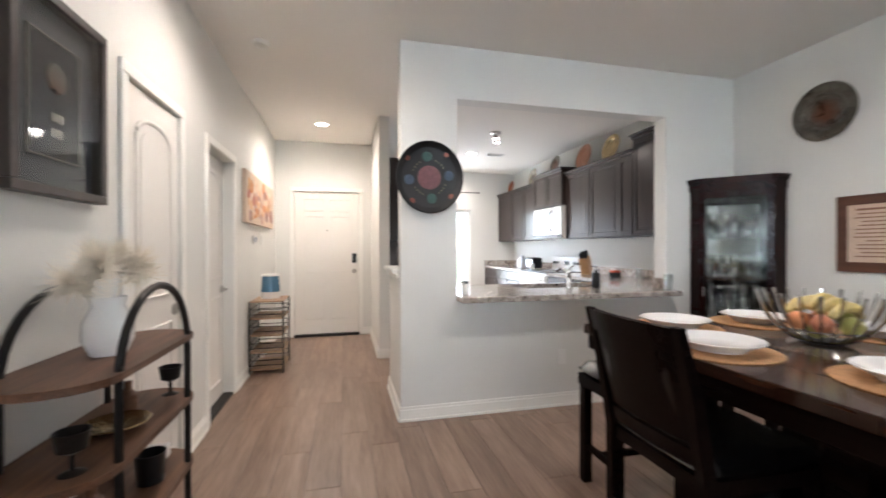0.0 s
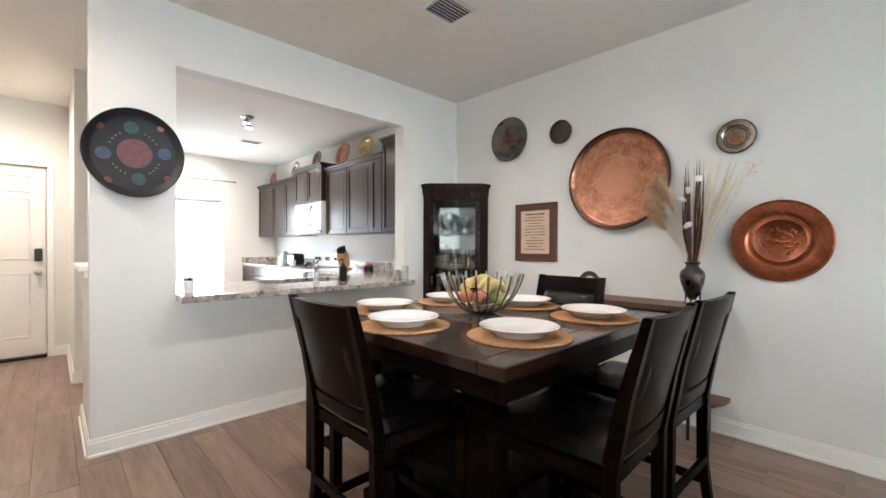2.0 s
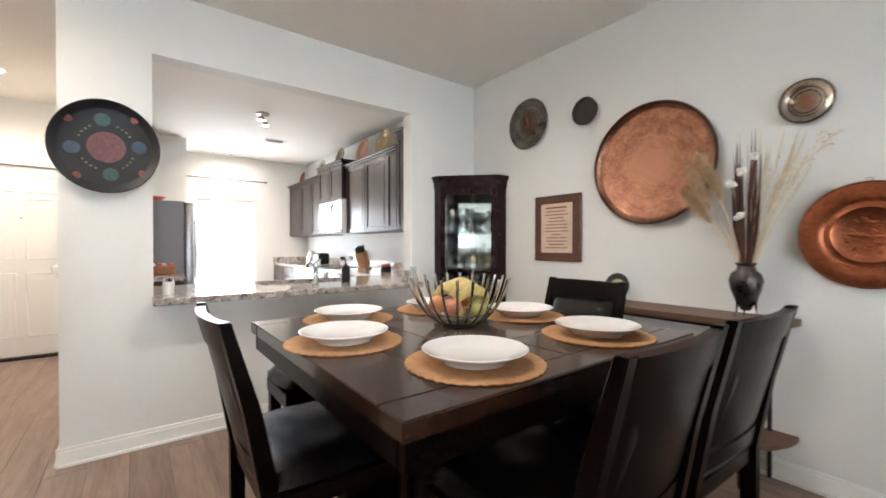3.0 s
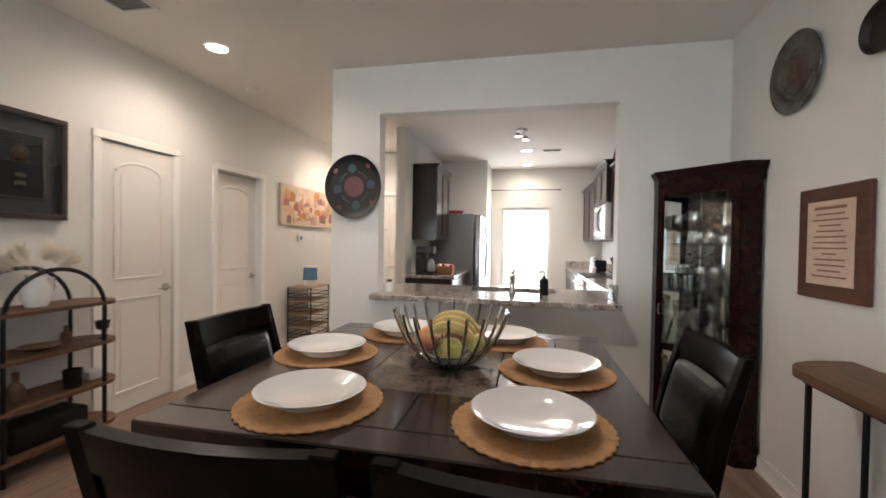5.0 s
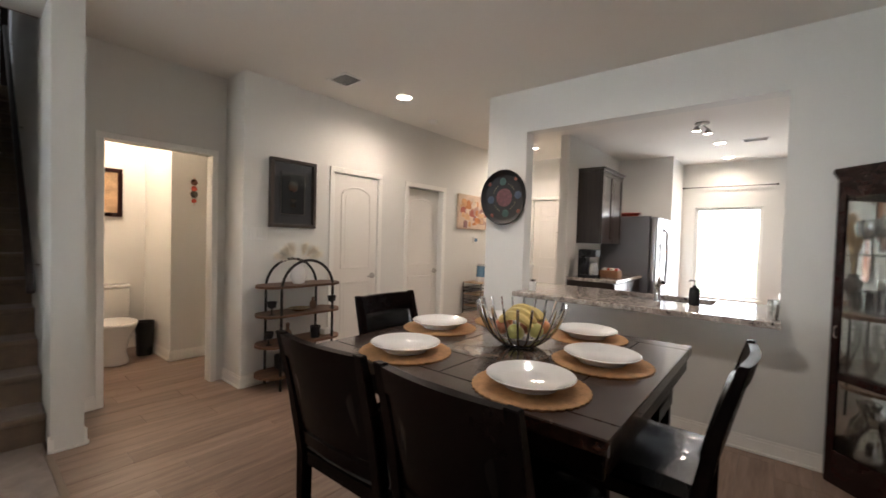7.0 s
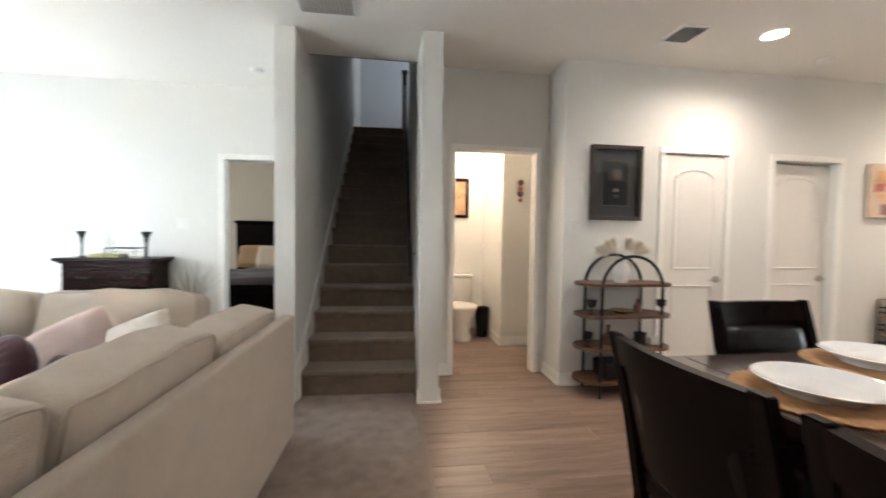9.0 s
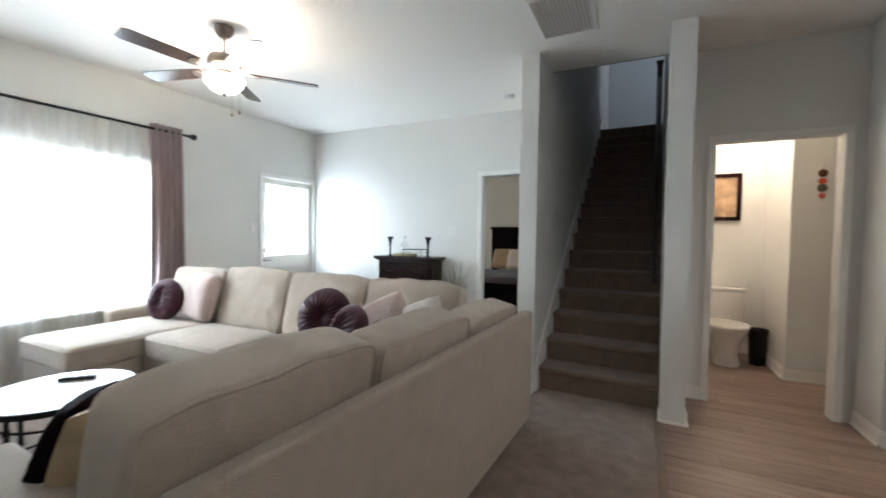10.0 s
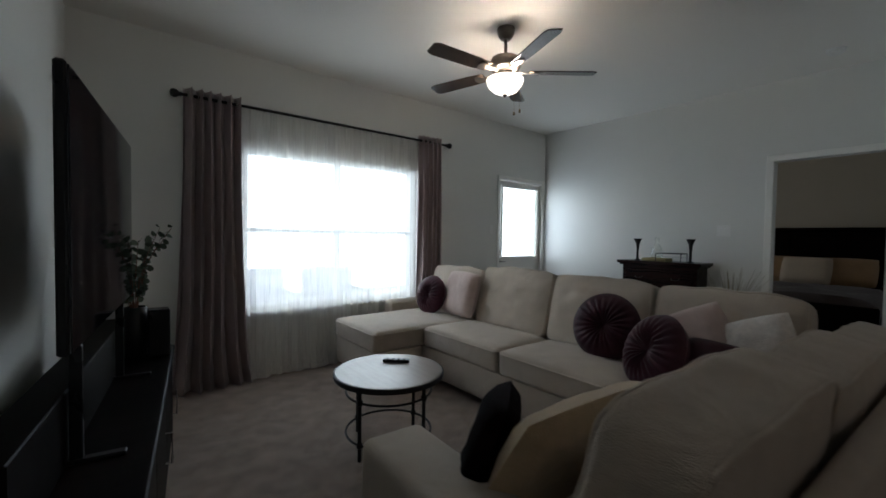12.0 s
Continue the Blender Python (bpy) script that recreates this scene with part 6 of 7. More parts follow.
def jar(name, label, cat, x, y, z, prof, mat, lid=None, lidmat=None):
    e = thing(name, label, cat, Matrix.Translation((x, y, z)))
    bm = bmesh.new()
    lathe(bm, prof, seg=24)
    part("body", bm, mat, e, smooth=True)
    if lid:
        bm = bmesh.new()
        lathe(bm, lid, seg=24)
        part("lid", bm, lidmat, e, smooth=True)
    return e


jar("spice_jar", "small white jar with silver lid on the bar", "jar", 1.17, 3.22, 0.91, [(0, 0), (0.03, 0), (0.032, 0.08), (0.02, 0.09), (0, 0.09)], WHITEPL, [(0.028, 0.08), (0.03, 0.105), (0, 0.108)], CHROME)
jar("drinking_glass", "tall clear drinking glass on the bar", "glass", 2.93, 3.10, 0.912, [(0, 0), (0.028, 0), (0.034, 0.13), (0.032, 0.13), (0.026, 0.006), (0, 0.006)], GLASSW)

# microwave, range, refrigerator
mw = thing("microwave", "white and steel over-the-range microwave oven", "microwave", Matrix.Translation((3.29, 6.29, 1.40)) @ TO_WEST)
part("body", B(((0, 0.0, 0.0), (0.86, 0.39, 0.47)), bevel=0.006), WHITEPL, mw)
part("door", B(((0.008, -0.022, 0.06), (0.62, 0.0, 0.462)), bevel=0.008, seg=2), material("microwave_front", (0.72, 0.72, 0.72), 0.25, 0.3, var=0.03, bump=0.0), mw)
part("window", B(((0.09, -0.025, 0.12), (0.52, -0.022, 0.40)), bevel=0.004), material("microwave_window", (0.28, 0.28, 0.29), 0.15, 0.2, bump=0.0), mw, "grey glass window")
part("control_panel", B(((0.628, -0.020, 0.06), (0.852, 0.0, 0.462)), bevel=0.006), material("panel_grey", (0.62, 0.62, 0.62), 0.3, 0.3, bump=0.0), mw)
bm = bmesh.new()
tube(bm, [(0.58, -0.022, 0.10), (0.60, -0.06, 0.16), (0.605, -0.065, 0.26), (0.60, -0.06, 0.36), (0.58, -0.022, 0.42)], 0.011, 8)
part("handle", bm, BLACKPL, mw, "dark curved handle", True)
part("vent_grille", B(((0.01, -0.015, 0.005), (0.85, 0.0, 0.055)), bevel=0.004), BLACKPL, mw)

stove = thing("kitchen_range", "white electric kitchen range with black glass cooktop", "stove", Matrix.Translation((3.05, 6.30, 0)) @ TO_WEST)
part("body", B(((0.0, 0.0, 0.02), (0.855, 0.62, 0.895)), bevel=0.005), WHITEPL, stove)
part("cooktop", B(((0.005, -0.01, 0.896), (0.85, 0.56, 0.916)), bevel=0.006, seg=2), BLACKPL, stove, "black glass cooktop")
part("backguard", B(((0.0, 0.56, 0.90), (0.855, 0.625, 1.13)), bevel=0.012, seg=2), WHITEPL, stove)
part("clock", B(((0.36, 0.555, 1.0), (0.50, 0.561, 1.06))), BLACKPL, stove)
part("oven_door", B(((0.01, -0.03, 0.20), (0.845, 0.0, 0.86)), bevel=0.008, seg=2), WHITEPL, stove)
bm = bmesh.new()
tube(bm, [(0.08, -0.03, 0.80), (0.08, -0.07, 0.80), (0.775, -0.07, 0.80), (0.775, -0.03, 0.80)], 0.011, 8)
part("oven_handle", bm, WHITEPL, stove)
for k in (0.08, 0.18, 0.68, 0.78):
    bm = bmesh.new()
    rod(bm, (k, 0.56, 1.03), (k, 0.535, 1.03), 0.02, seg=16)
    part("knob", bm, BLACKPL, stove)

GREYSIDE = material("fridge_side", (0.16, 0.16, 0.17), 0.4, 0.3, var=0.05, bump=0.04)
fr = thing("refrigerator", "stainless steel side-by-side refrigerator with grey sides", "refrigerator", Matrix.Translation((1.50, 6.18, 0)) @ TO_EAST)
part("body", B(((0, 0.0, 0.03), (0.90, 0.70, 1.78)), bevel=0.008), GREYSIDE, fr)
for x0, x1, hx in ((0.005, 0.41, 0.37), (0.418, 0.895, 0.455)):
    d = part("door", B(((x0, -0.10, 0.05), (x1, -0.004, 1.77)), bevel=0.02, seg=3), STEEL, fr, smooth=True)
    bm = bmesh.new()
    tube(bm, [(hx, -0.10, 0.75), (hx, -0.145, 0.80), (hx, -0.155, 1.15), (hx, -0.145, 1.55), (hx, -0.10, 1.60)], 0.012, 8)
    part("handle", bm, STEEL, d, smooth=True)
part("water_dispenser", B(((0.10, -0.103, 1.0), (0.30, -0.099, 1.38)), bevel=0.002), BLACKPL, fr, "black water dispenser")
for x in (0.06, 0.84):
    part("foot", B(((x - 0.03, 0.05, 0), (x + 0.03, 0.10, 0.035))), BLACKPL, fr)

# things on the worktops
CLAY = material("red_enamel", (0.50, 0.06, 0.03), 0.3, bump=0.0)
rd = thing("baking_dish", "red oval baking dish on the refrigerator", "dish", Matrix.Translation((1.14, 6.42, 1.78)))
bm = bmesh.new()
lathe(bm, [(0, 0), (0.10, 0), (0.13, 0.05), (0.15, 0.055), (0.15, 0.06), (0.125, 0.056), (0.095, 0.008), (0, 0.008)], seg=32, sx=1.2, sy=0.8)
part("body", bm, CLAY, rd, smooth=True)
cm = thing("coffee_maker", "black and steel drip coffee maker", "coffee maker", Matrix.Translation((1.0, 5.15, 0.91)))
part("base", B(((-0.11, -0.10, 0), (0.13, 0.10, 0.035)), bevel=0.008, seg=2), BLACKPL, cm)
part("tower", B(((-0.11, -0.10, 0.035), (-0.02, 0.10, 0.27)), bevel=0.008, seg=2), BLACKPL, cm)
part("head", B(((-0.11, -0.10, 0.27), (0.12, 0.10, 0.37)), bevel=0.015, seg=3), BLACKPL, cm)
bm = bmesh.new()
lathe(bm, [(0, 0), (0.06, 0), (0.07, 0.05), (0.055, 0.12), (0.04, 0.15), (0.05, 0.165), (0, 0.165)], (0.06, 0, 0.038), 24)
part("carafe", bm, STEEL, cm, "steel carafe", True)
bk = thing("basket", "woven brown basket with packets", "basket", Matrix.Translation((1.22, 5.36, 0.91)))
WICK = material("wicker", (0.28, 0.13, 0.06), 0.8, var=0.4, scale=40, bump=0.6, bscale=90)
part("basket_body", B(((-0.12, -0.10, 0), (0.12, 0.10, 0.015)), ((-0.12, -0.10, 0.015), (-0.105, 0.10, 0.10)), ((0.105, -0.10, 0.015), (0.12, 0.10, 0.10)), ((-0.105, -0.10, 0.015), (0.105, -0.085, 0.10)), ((-0.105, 0.085, 0.015), (0.105, 0.10, 0.10)), bevel=0.005), WICK, bk)
for k in range(4):
    bm = bmesh.new()
    obox(bm, (-0.02, -0.05, 0), (0.02, 0.05, 0.11), Matrix.Translation((-0.075 + 0.05 * k, 0, 0.016)) @ Matrix.Rotation(radians(8 * (k % 2)), 4, 'Y'), 0.004)
    part("packet", bm, CLAY if k % 2 else COTTON, bk)

kb = thing("knife_block", "light wooden knife block full of knives", "knife block", Matrix.Translation((3.42, 5.03, 0.91)) @ Matrix.Rotation(radians(35), 4, 'Z'))
BEECH = wood("beech", (0.38, 0.20, 0.09), (0.55, 0.32, 0.16), 0.45, (14, 14, 1.5), 0.03)
bm = bmesh.new()
obox(bm, (-0.055, -0.06, 0), (0.055, 0.06, 0.22), Matrix.Translation((0, 0, 0.035)) @ Matrix.Rotation(radians(-28), 4, 'Y'), 0.006)
box(bm, (-0.07, -0.06, 0.0), (0.10, 0.06, 0.02), 0.004)
part("block", bm, BEECH, kb)
for k in range(9):
    bm = bmesh.new()
    obox(bm, (-0.007, -0.011, 0.215), (0.007, 0.011, 0.31 - 0.01 * (k % 3)), Matrix.Translation((0, 0, 0.035)) @ Matrix.Rotation(radians(-28), 4, 'Y') @ Matrix.Translation((-0.035 + 0.035 * (k // 3), -0.036 + 0.036 * (k % 3), 0)), 0.003)
    part("knife_handle", bm, BLACKPL, kb)
ct = thing("candle_jar", "black jar candle with an orange lid band", "candle", Matrix.Translation((3.42, 4.46, 0.91)))
for nm, z0, z1, r, mt in (("jar", 0, 0.06, 0.065, BLACKPL), ("wax", 0.06, 0.085, 0.06, CLAY), ("glass_lid", 0.085, 0.11, 0.055, GLASSW)):
    bm = bmesh.new()
    lathe(bm, [(0, z0), (r, z0), (r, z1), (0, z1)], seg=28)
    part(nm, bm, mt, ct, smooth=True)
ts = thing("toaster", "black and steel two-slice toaster", "toaster", Matrix.Translation((3.40, 6.55, 0.91)))
part("body", B(((-0.09, -0.14, 0.01), (0.09, 0.14, 0.19)), bevel=0.03, seg=3), BLACKPL, ts, smooth=True)
part("side_plate", B(((-0.094, -0.11, 0.03), (-0.09, 0.11, 0.16)), bevel=0.002), STEEL, ts)
part("slots", B(((-0.045, -0.10, 0.188), (-0.015, 0.10, 0.192)), ((0.015, -0.10, 0.188), (0.045, 0.10, 0.192))), IRON, ts)
kt = thing("kettle", "steel electric kettle with black handle", "kettle", Matrix.Translation((3.40, 6.98, 0.91)))
bm = bmesh.new()
lathe(bm, [(0, 0), (0.075, 0), (0.078, 0.02), (0.06, 0.19), (0.045, 0.215), (0.01, 0.225), (0, 0.23)], seg=26)
part("body", bm, STEEL, kt, smooth=True)
bm = bmesh.new()
tube(bm, [(0, 0.055, 0.20), (0, 0.12, 0.20), (0, 0.125, 0.12), (0, 0.075, 0.05)], 0.010, 8)
part("handle", bm, BLACKPL, kt, smooth=True)
jar("canister", "small white ceramic canister on the worktop", "canister", 3.45, 7.25, 0.91, [(0, 0), (0.05, 0), (0.055, 0.01), (0.055, 0.11), (0.05, 0.12), (0, 0.12)], WHITE, [(0.052, 0.12), (0.05, 0.135), (0.012, 0.14), (0.014, 0.16), (0, 0.165)], WHITE)
jar("mug", "white ceramic mug on the worktop", "mug", 3.30, 6.42, 0.91, [(0, 0), (0.035, 0), (0.04, 0.09), (0.037, 0.09), (0.033, 0.006), (0, 0.006)], WHITE)
jar("drinking_glass", "clear glass on the worktop by the wall", "glass", 3.50, 4.15, 0.91, [(0, 0), (0.03, 0), (0.036, 0.12), (0.034, 0.12), (0.028, 0.006), (0, 0.006)], GLASSW)

# plates that lean on the wall above the cabinets
for y, zb, r, mt, label in ((4.62, 2.345, 0.165, BRASS, "round brass plate leaning on the wall"), (5.20, 2.345, 0.175, COPPER, "round copper plate leaning on the wall"), (5.98, 2.425, 0.14, TIN, "round tin plate leaning on the wall"), (6.75, 2.345, 0.155, SILVER, "round silver plate leaning on the wall"), (7.70, 2.345, 0.12, COPPER2, "small round copper plate leaning on the wall")):
    m = Matrix.Translation((3.50, y, zb + r * 0.97)) @ Matrix.Rotation(radians(-78), 4, 'Y')
    wall_tray(0, 0, r, mt, mt, DISH, label + " above the cabinets", m)

# ceiling fixture with two spots
cf = thing("ceiling_spot_light", "brushed nickel ceiling light with tilted spots, lit", "light", Matrix.Translation((2.21, 5.25, CEIL)))
bm = bmesh.new()
lathe(bm, [(0.075, 0), (0.075, -0.012), (0.06, -0.022), (0, -0.024)], seg=28)
part("canopy", bm, NICKEL, cf, smooth=True)
for k, (dx, dy) in enumerate(((-0.04, -0.10), (0.05, 0.09))):
    bm = bmesh.new()
    tube(bm, [(0, 0, -0.02), (dx * 0.7, dy * 0.7, -0.045), (dx, dy, -0.06)], 0.008, 8)
    part("arm", bm, NICKEL, cf)
    bm = bmesh.new()
    lathe(bm, [(0.018, 0.0), (0.03, -0.02), (0.045, -0.055), (0.042, -0.055), (0.027, -0.02), (0, -0.005)], (dx, dy, -0.058), 20)
    part("shade", bm, NICKEL, cf, smooth=True)
    bm = bmesh.new()
    lathe(bm, [(0, -0.05), (0.040, -0.052), (0.041, -0.048)], (dx, dy, -0.058), 20)
    part("bulb", bm, LAMPW, cf)
cr = thing("curtain_rod", "thin dark curtain rod over the kitchen window", "curtain rod")
bm = bmesh.new()
rod(bm, (1.62, 7.98, 2.37), (2.9, 7.98, 2.37), 0.008, seg=8)
part("rod", bm, IRON, cr)
for x in (1.62, 2.9):
    bm = bmesh.new()
    bmesh.ops.create_icosphere(bm, subdivisions=2, radius=0.018, matrix=Matrix.Translation((x, 7.98, 2.37)))
    part("finial", bm, IRON, cr, smooth=True)
    bm = bmesh.new()
    rod(bm, (x + (0.06 if x < 2 else -0.06), 7.98, 2.37), (x + (0.06 if x < 2 else -0.06), 8.05, 2.37), 0.006, seg=6)
    part("bracket", bm, IRON, cr)
# ---- hall: arched shelf, wire rack, painting ----
shelf = thing("arched_shelf", "black metal arched shelf unit with four oval wooden shelves", "shelf")
for x in (-0.36, -0.64):
    bm = bmesh.new()
    pts = [(x, 1.56, 0.0), (x, 1.56, 0.45), (x, 1.56, 0.88)]
    pts += [(x, 1.82 - 0.26 * math.cos(math.pi * k / 16), 0.88 + 0.26 * math.sin(math.pi * k / 16)) for k in range(1, 16)]
    pts += [(x, 2.08, 0.88), (x, 2.08, 0.45), (x, 2.08, 0.0)]
    tube(bm, pts, 0.0125, 8)
    part("arch", bm, IRON, shelf, smooth=True)


def oval(x0, x1, y0, y1, n=10):
    r = (x1 - x0) / 2
    cx = (x0 + x1) / 2
    p = [(cx + r * math.cos(math.pi * k / n), y1 - r * 0.9 + r * 0.9 * math.sin(math.pi * k / n)) for k in range(n + 1)]
    p += [(cx - r * math.cos(math.pi * k / n), y0 + r * 0.9 - r * 0.9 * math.sin(math.pi * k / n)) for k in range(n + 1)]
    return p


for z in (0.11, 0.375, 0.64, 0.895):
    bm = bmesh.new()
    prism(bm, oval(-0.655, -0.345, 1.41, 2.22), z, z + 0.022)
    part("shelf_board", bm, RUSTIC, shelf)
pit = thing("pitcher_vase", "white ceramic pitcher with pale dried grasses", "vase", Matrix.Translation((-0.50, 1.80, 0.917)))
bm = bmesh.new()
lathe(bm, [(0, 0), (0.05, 0), (0.072, 0.05), (0.07, 0.11), (0.045, 0.16), (0.05, 0.19), (0.047, 0.19), (0.041, 0.16), (0.06, 0.1), (0, 0.02)], seg=26)
part("body", bm, WHITE, pit, smooth=True)
bm = bmesh.new()
tube(bm, [(0.0, 0.045, 0.17), (0, 0.09, 0.16), (0, 0.095, 0.10), (0, 0.068, 0.06)], 0.008, 8)
part("handle", bm, WHITE, pit, smooth=True)
bm = bmesh.new()
for tip in ((0.05, -0.16, 0.33), (0.0, -0.20, 0.27), (0.03, 0.14, 0.33), (0.02, 0.20, 0.28), (0.0, -0.08, 0.36), (0.0, 0.07, 0.36)):
    tube(bm, [(0, 0, 0.1), (tip[0] * 0.5, tip[1] * 0.35, 0.24), tip], 0.0014, 4)
    plume(bm, (0, tip[1] * 0.25, 0.19), tip, 1, 650, rg, 0.10)
part("grass", bm, material("pale_pampas", (0.93, 0.86, 0.74), 0.95, var=0.2, bump=0.1), pit, "cream dried grass plumes")
GOB = [(0, 0), (0.032, 0), (0.006, 0.01), (0.006, 0.05), (0.034, 0.065), (0.042, 0.115), (0.039, 0.115), (0.030, 0.07), (0, 0.06)]


def small(name, label, cat, x, y, z, prof, mat, seg=20):
    bm = bmesh.new()
    lathe(bm, prof, seg=seg)
    return single(name, bm, mat, label, cat, Matrix.Translation((x, y, z)), True)


for x, y in ((-0.45, 1.52), (-0.44, 2.13)):
    small("goblet", "black metal goblet on the shelf", "goblet", x, y, 0.662, GOB, IRON)
small("shallow_bowl", "shallow brown and white bowl on the shelf", "bowl", -0.48, 1.80, 0.662, [(0, 0.0), (0.04, 0), (0.10, 0.025), (0.097, 0.028), (0.04, 0.008), (0, 0.008)], BRASS)
small("glass_bottle", "small amber glass bottle on the shelf", "bottle", -0.52, 1.97, 0.662, [(0, 0), (0.03, 0), (0.03, 0.06), (0.012, 0.08), (0.012, 0.11), (0, 0.11)], RUSTIC)
small("black_cup", "matt black cup on the shelf", "cup", -0.44, 1.95, 0.397, [(0, 0), (0.042, 0), (0.05, 0.11), (0.046, 0.11), (0.038, 0.008), (0, 0.008)], BLACKPL)
small("brown_bottle", "dark brown figurine bottle on the shelf", "bottle", -0.50, 1.70, 0.397, [(0, 0), (0.038, 0), (0.045, 0.05), (0.03, 0.09), (0.014, 0.11), (0.018, 0.16), (0, 0.17)], RUSTIC)
small("black_bowl", "black footed bowl on the shelf", "bowl", -0.46, 1.50, 0.397, GOB, IRON)
single("small_box", B(((-0.53, 2.06, 0.397), (-0.45, 2.16, 0.45)), bevel=0.004), WHITEPL, "small white box on the shelf", "box")
single("storage_basket", B(((-0.60, 1.62, 0.132), (-0.40, 2.02, 0.27)), bevel=0.02, seg=3), IRON, "black woven storage basket on the low shelf", "basket")

rack = thing("wire_rack", "narrow four-tier rack with black wire rails and wooden shelves", "rack")
SLATW = wood("pale_shelf_wood", (0.30, 0.19, 0.11), (0.48, 0.33, 0.21), 0.5, (10, 1.0, 10), 0.04)
RX0, RX1, RY0, RY1 = -0.655, -0.34, 4.60, 5.06
for x in (RX0, RX1):
    for y in (RY0, RY1):
        bm = bmesh.new()
        rod(bm, (x, y, 0), (x, y, 0.73), 0.008, seg=8)
        part("post", bm, IRON, rack)
for z in (0.04, 0.21, 0.38, 0.55, 0.72):
    part("shelf_board", B(((RX0, RY0, z), (RX1, RY1, z + 0.016)), bevel=0.003), SLATW, rack)
    for dz in ((0.05, 0.10) if z < 0.7 else ()):
        bm = bmesh.new()
        tube(bm, [(RX0, RY0, z + dz), (RX1, RY0, z + dz), (RX1, RY1, z + dz), (RX0, RY1, z + dz)], 0.0045, 6, True)
        part("wire_rail", bm, IRON, rack)
hum = thing("humidifier", "white tabletop humidifier with translucent blue water tank", "humidifier", Matrix.Translation((-0.50, 4.86, 0.736)))
bm = bmesh.new()
lathe(bm, [(0, 0), (0.088, 0), (0.098, 0.02), (0.094, 0.07), (0, 0.07)], seg=30)
part("base", bm, WHITEPL, hum, smooth=True)
bm = bmesh.new()
lathe(bm, [(0.093, 0.07), (0.083, 0.235), (0, 0.235)], seg=30)
part("tank", bm, material("blue_tank", (0.10, 0.22, 0.34), 0.15, var=0.15, bump=0.0), hum, "blue water tank", True)
bm = bmesh.new()
lathe(bm, [(0.086, 0.235), (0.086, 0.25), (0.06, 0.26), (0, 0.258)], seg=30)
part("lid", bm, WHITEPL, hum, smooth=True)
th = thing("thermostat", "white wall thermostat with blue screen", "thermostat", Matrix.Translation((-0.673, 4.88, 1.355)) @ ON_LEFT)
part("body", B(((-0.06, -0.045, 0), (0.06, 0.045, 0.022)), bevel=0.006, seg=2), WHITEPL, th)
part("screen", B(((-0.035, -0.022, 0.022), (0.035, 0.028, 0.0235))), material("screen_blue", (0.16, 0.28, 0.42), 0.2, bump=0.0), th, "blue-grey screen")

# canvas painting: patches of warm colour
canvas = thing("canvas_painting", "wide unframed canvas painting of a warm-toned village scene", "painting", Matrix.Translation((-0.673, 5.155, 1.771)) @ ON_LEFT)
CW, CH = 0.75, 0.255
part("canvas", B(((-CW, -CH, 0), (CW, CH, 0.035)), bevel=0.004), material("canvas_ground", (0.66, 0.52, 0.40), 0.85, var=0.25, scale=6, bump=0.2, bscale=140), canvas)
pr = random.Random(4)
cols = [(0.55, 0.22, 0.08), (0.62, 0.34, 0.16), (0.40, 0.12, 0.09), (0.70, 0.58, 0.46), (0.48, 0.30, 0.24), (0.30, 0.16, 0.15), (0.66, 0.42, 0.24)]
mats = [material("paint_patch", c, 0.75, var=0.3, scale=14, bump=0.15, bscale=90) for c in cols]
for k in range(70):
    x, z = pr.uniform(-CW + 0.09, CW - 0.09), pr.uniform(-CH + 0.05, CH * 0.45) + (0.10 * math.sin(k) if k % 3 == 0 else 0)
    z = max(-CH + 0.07, min(CH - 0.11, z))
    w, h = pr.uniform(0.02, 0.085), pr.uniform(0.02, 0.07)
    bm = bmesh.new()
    top = z + h if k % 2 else z + h * 0.6
    poly = [(x - w, z - h * 0.7), (x + w, z - h * 0.7), (x + w, top), (x + w * 0.1, z + h * 1.25), (x - w, top)]
    prism(bm, [(a + pr.uniform(-0.012, 0.012), b + pr.uniform(-0.012, 0.012)) for a, b in poly], 0.0352 + 0.00004 * k, 0.0356 + 0.00004 * k)
    part("brush_patch", bm, mats[k % 7], canvas)
# ---- living room: tables, curtains, fan, dresser, television ----
ct = thing("coffee_table", "round coffee table with black metal base, top paled for window reflection", "table", Matrix.Translation((1.77, -2.80, 0)))
bm = bmesh.new()
lathe(bm, [(0, 0.425), (0.322, 0.425), (0.325, 0.43), (0.325, 0.444), (0.32, 0.45), (0, 0.45)], seg=64)
# brownish top, its colour paled to carry the reflection of the window
part("tabletop", bm, material("reflection_paled_top", (0.34, 0.30, 0.27), 0.24, var=0.10, scale=5, bump=0.03, stretch=(8, 1, 8)), ct, "round top with the window reflection put into its pale colour", True)
bm = bmesh.new()
lathe(bm, [(0.327, 0.418), (0.330, 0.425), (0.330, 0.446), (0.325, 0.448), (0.325, 0.42)], seg=64)
part("rim", bm, IRON, ct, smooth=True)
for k in range(4):
    a = math.pi / 2 * k + 0.35
    c, s = math.cos(a), math.sin(a)
    bm = bmesh.new()
    rod(bm, (0.255 * c, 0.255 * s, 0.0), (0.255 * c, 0.255 * s, 0.425), 0.011, seg=10)
    for z in (0.09, 0.33):
        lathe(bm, [(0.011, -0.018), (0.017, -0.012), (0.018, 0.012), (0.011, 0.018)], (0.255 * c, 0.255 * s, z), 12)
    part("leg", bm, IRON, ct, smooth=True)
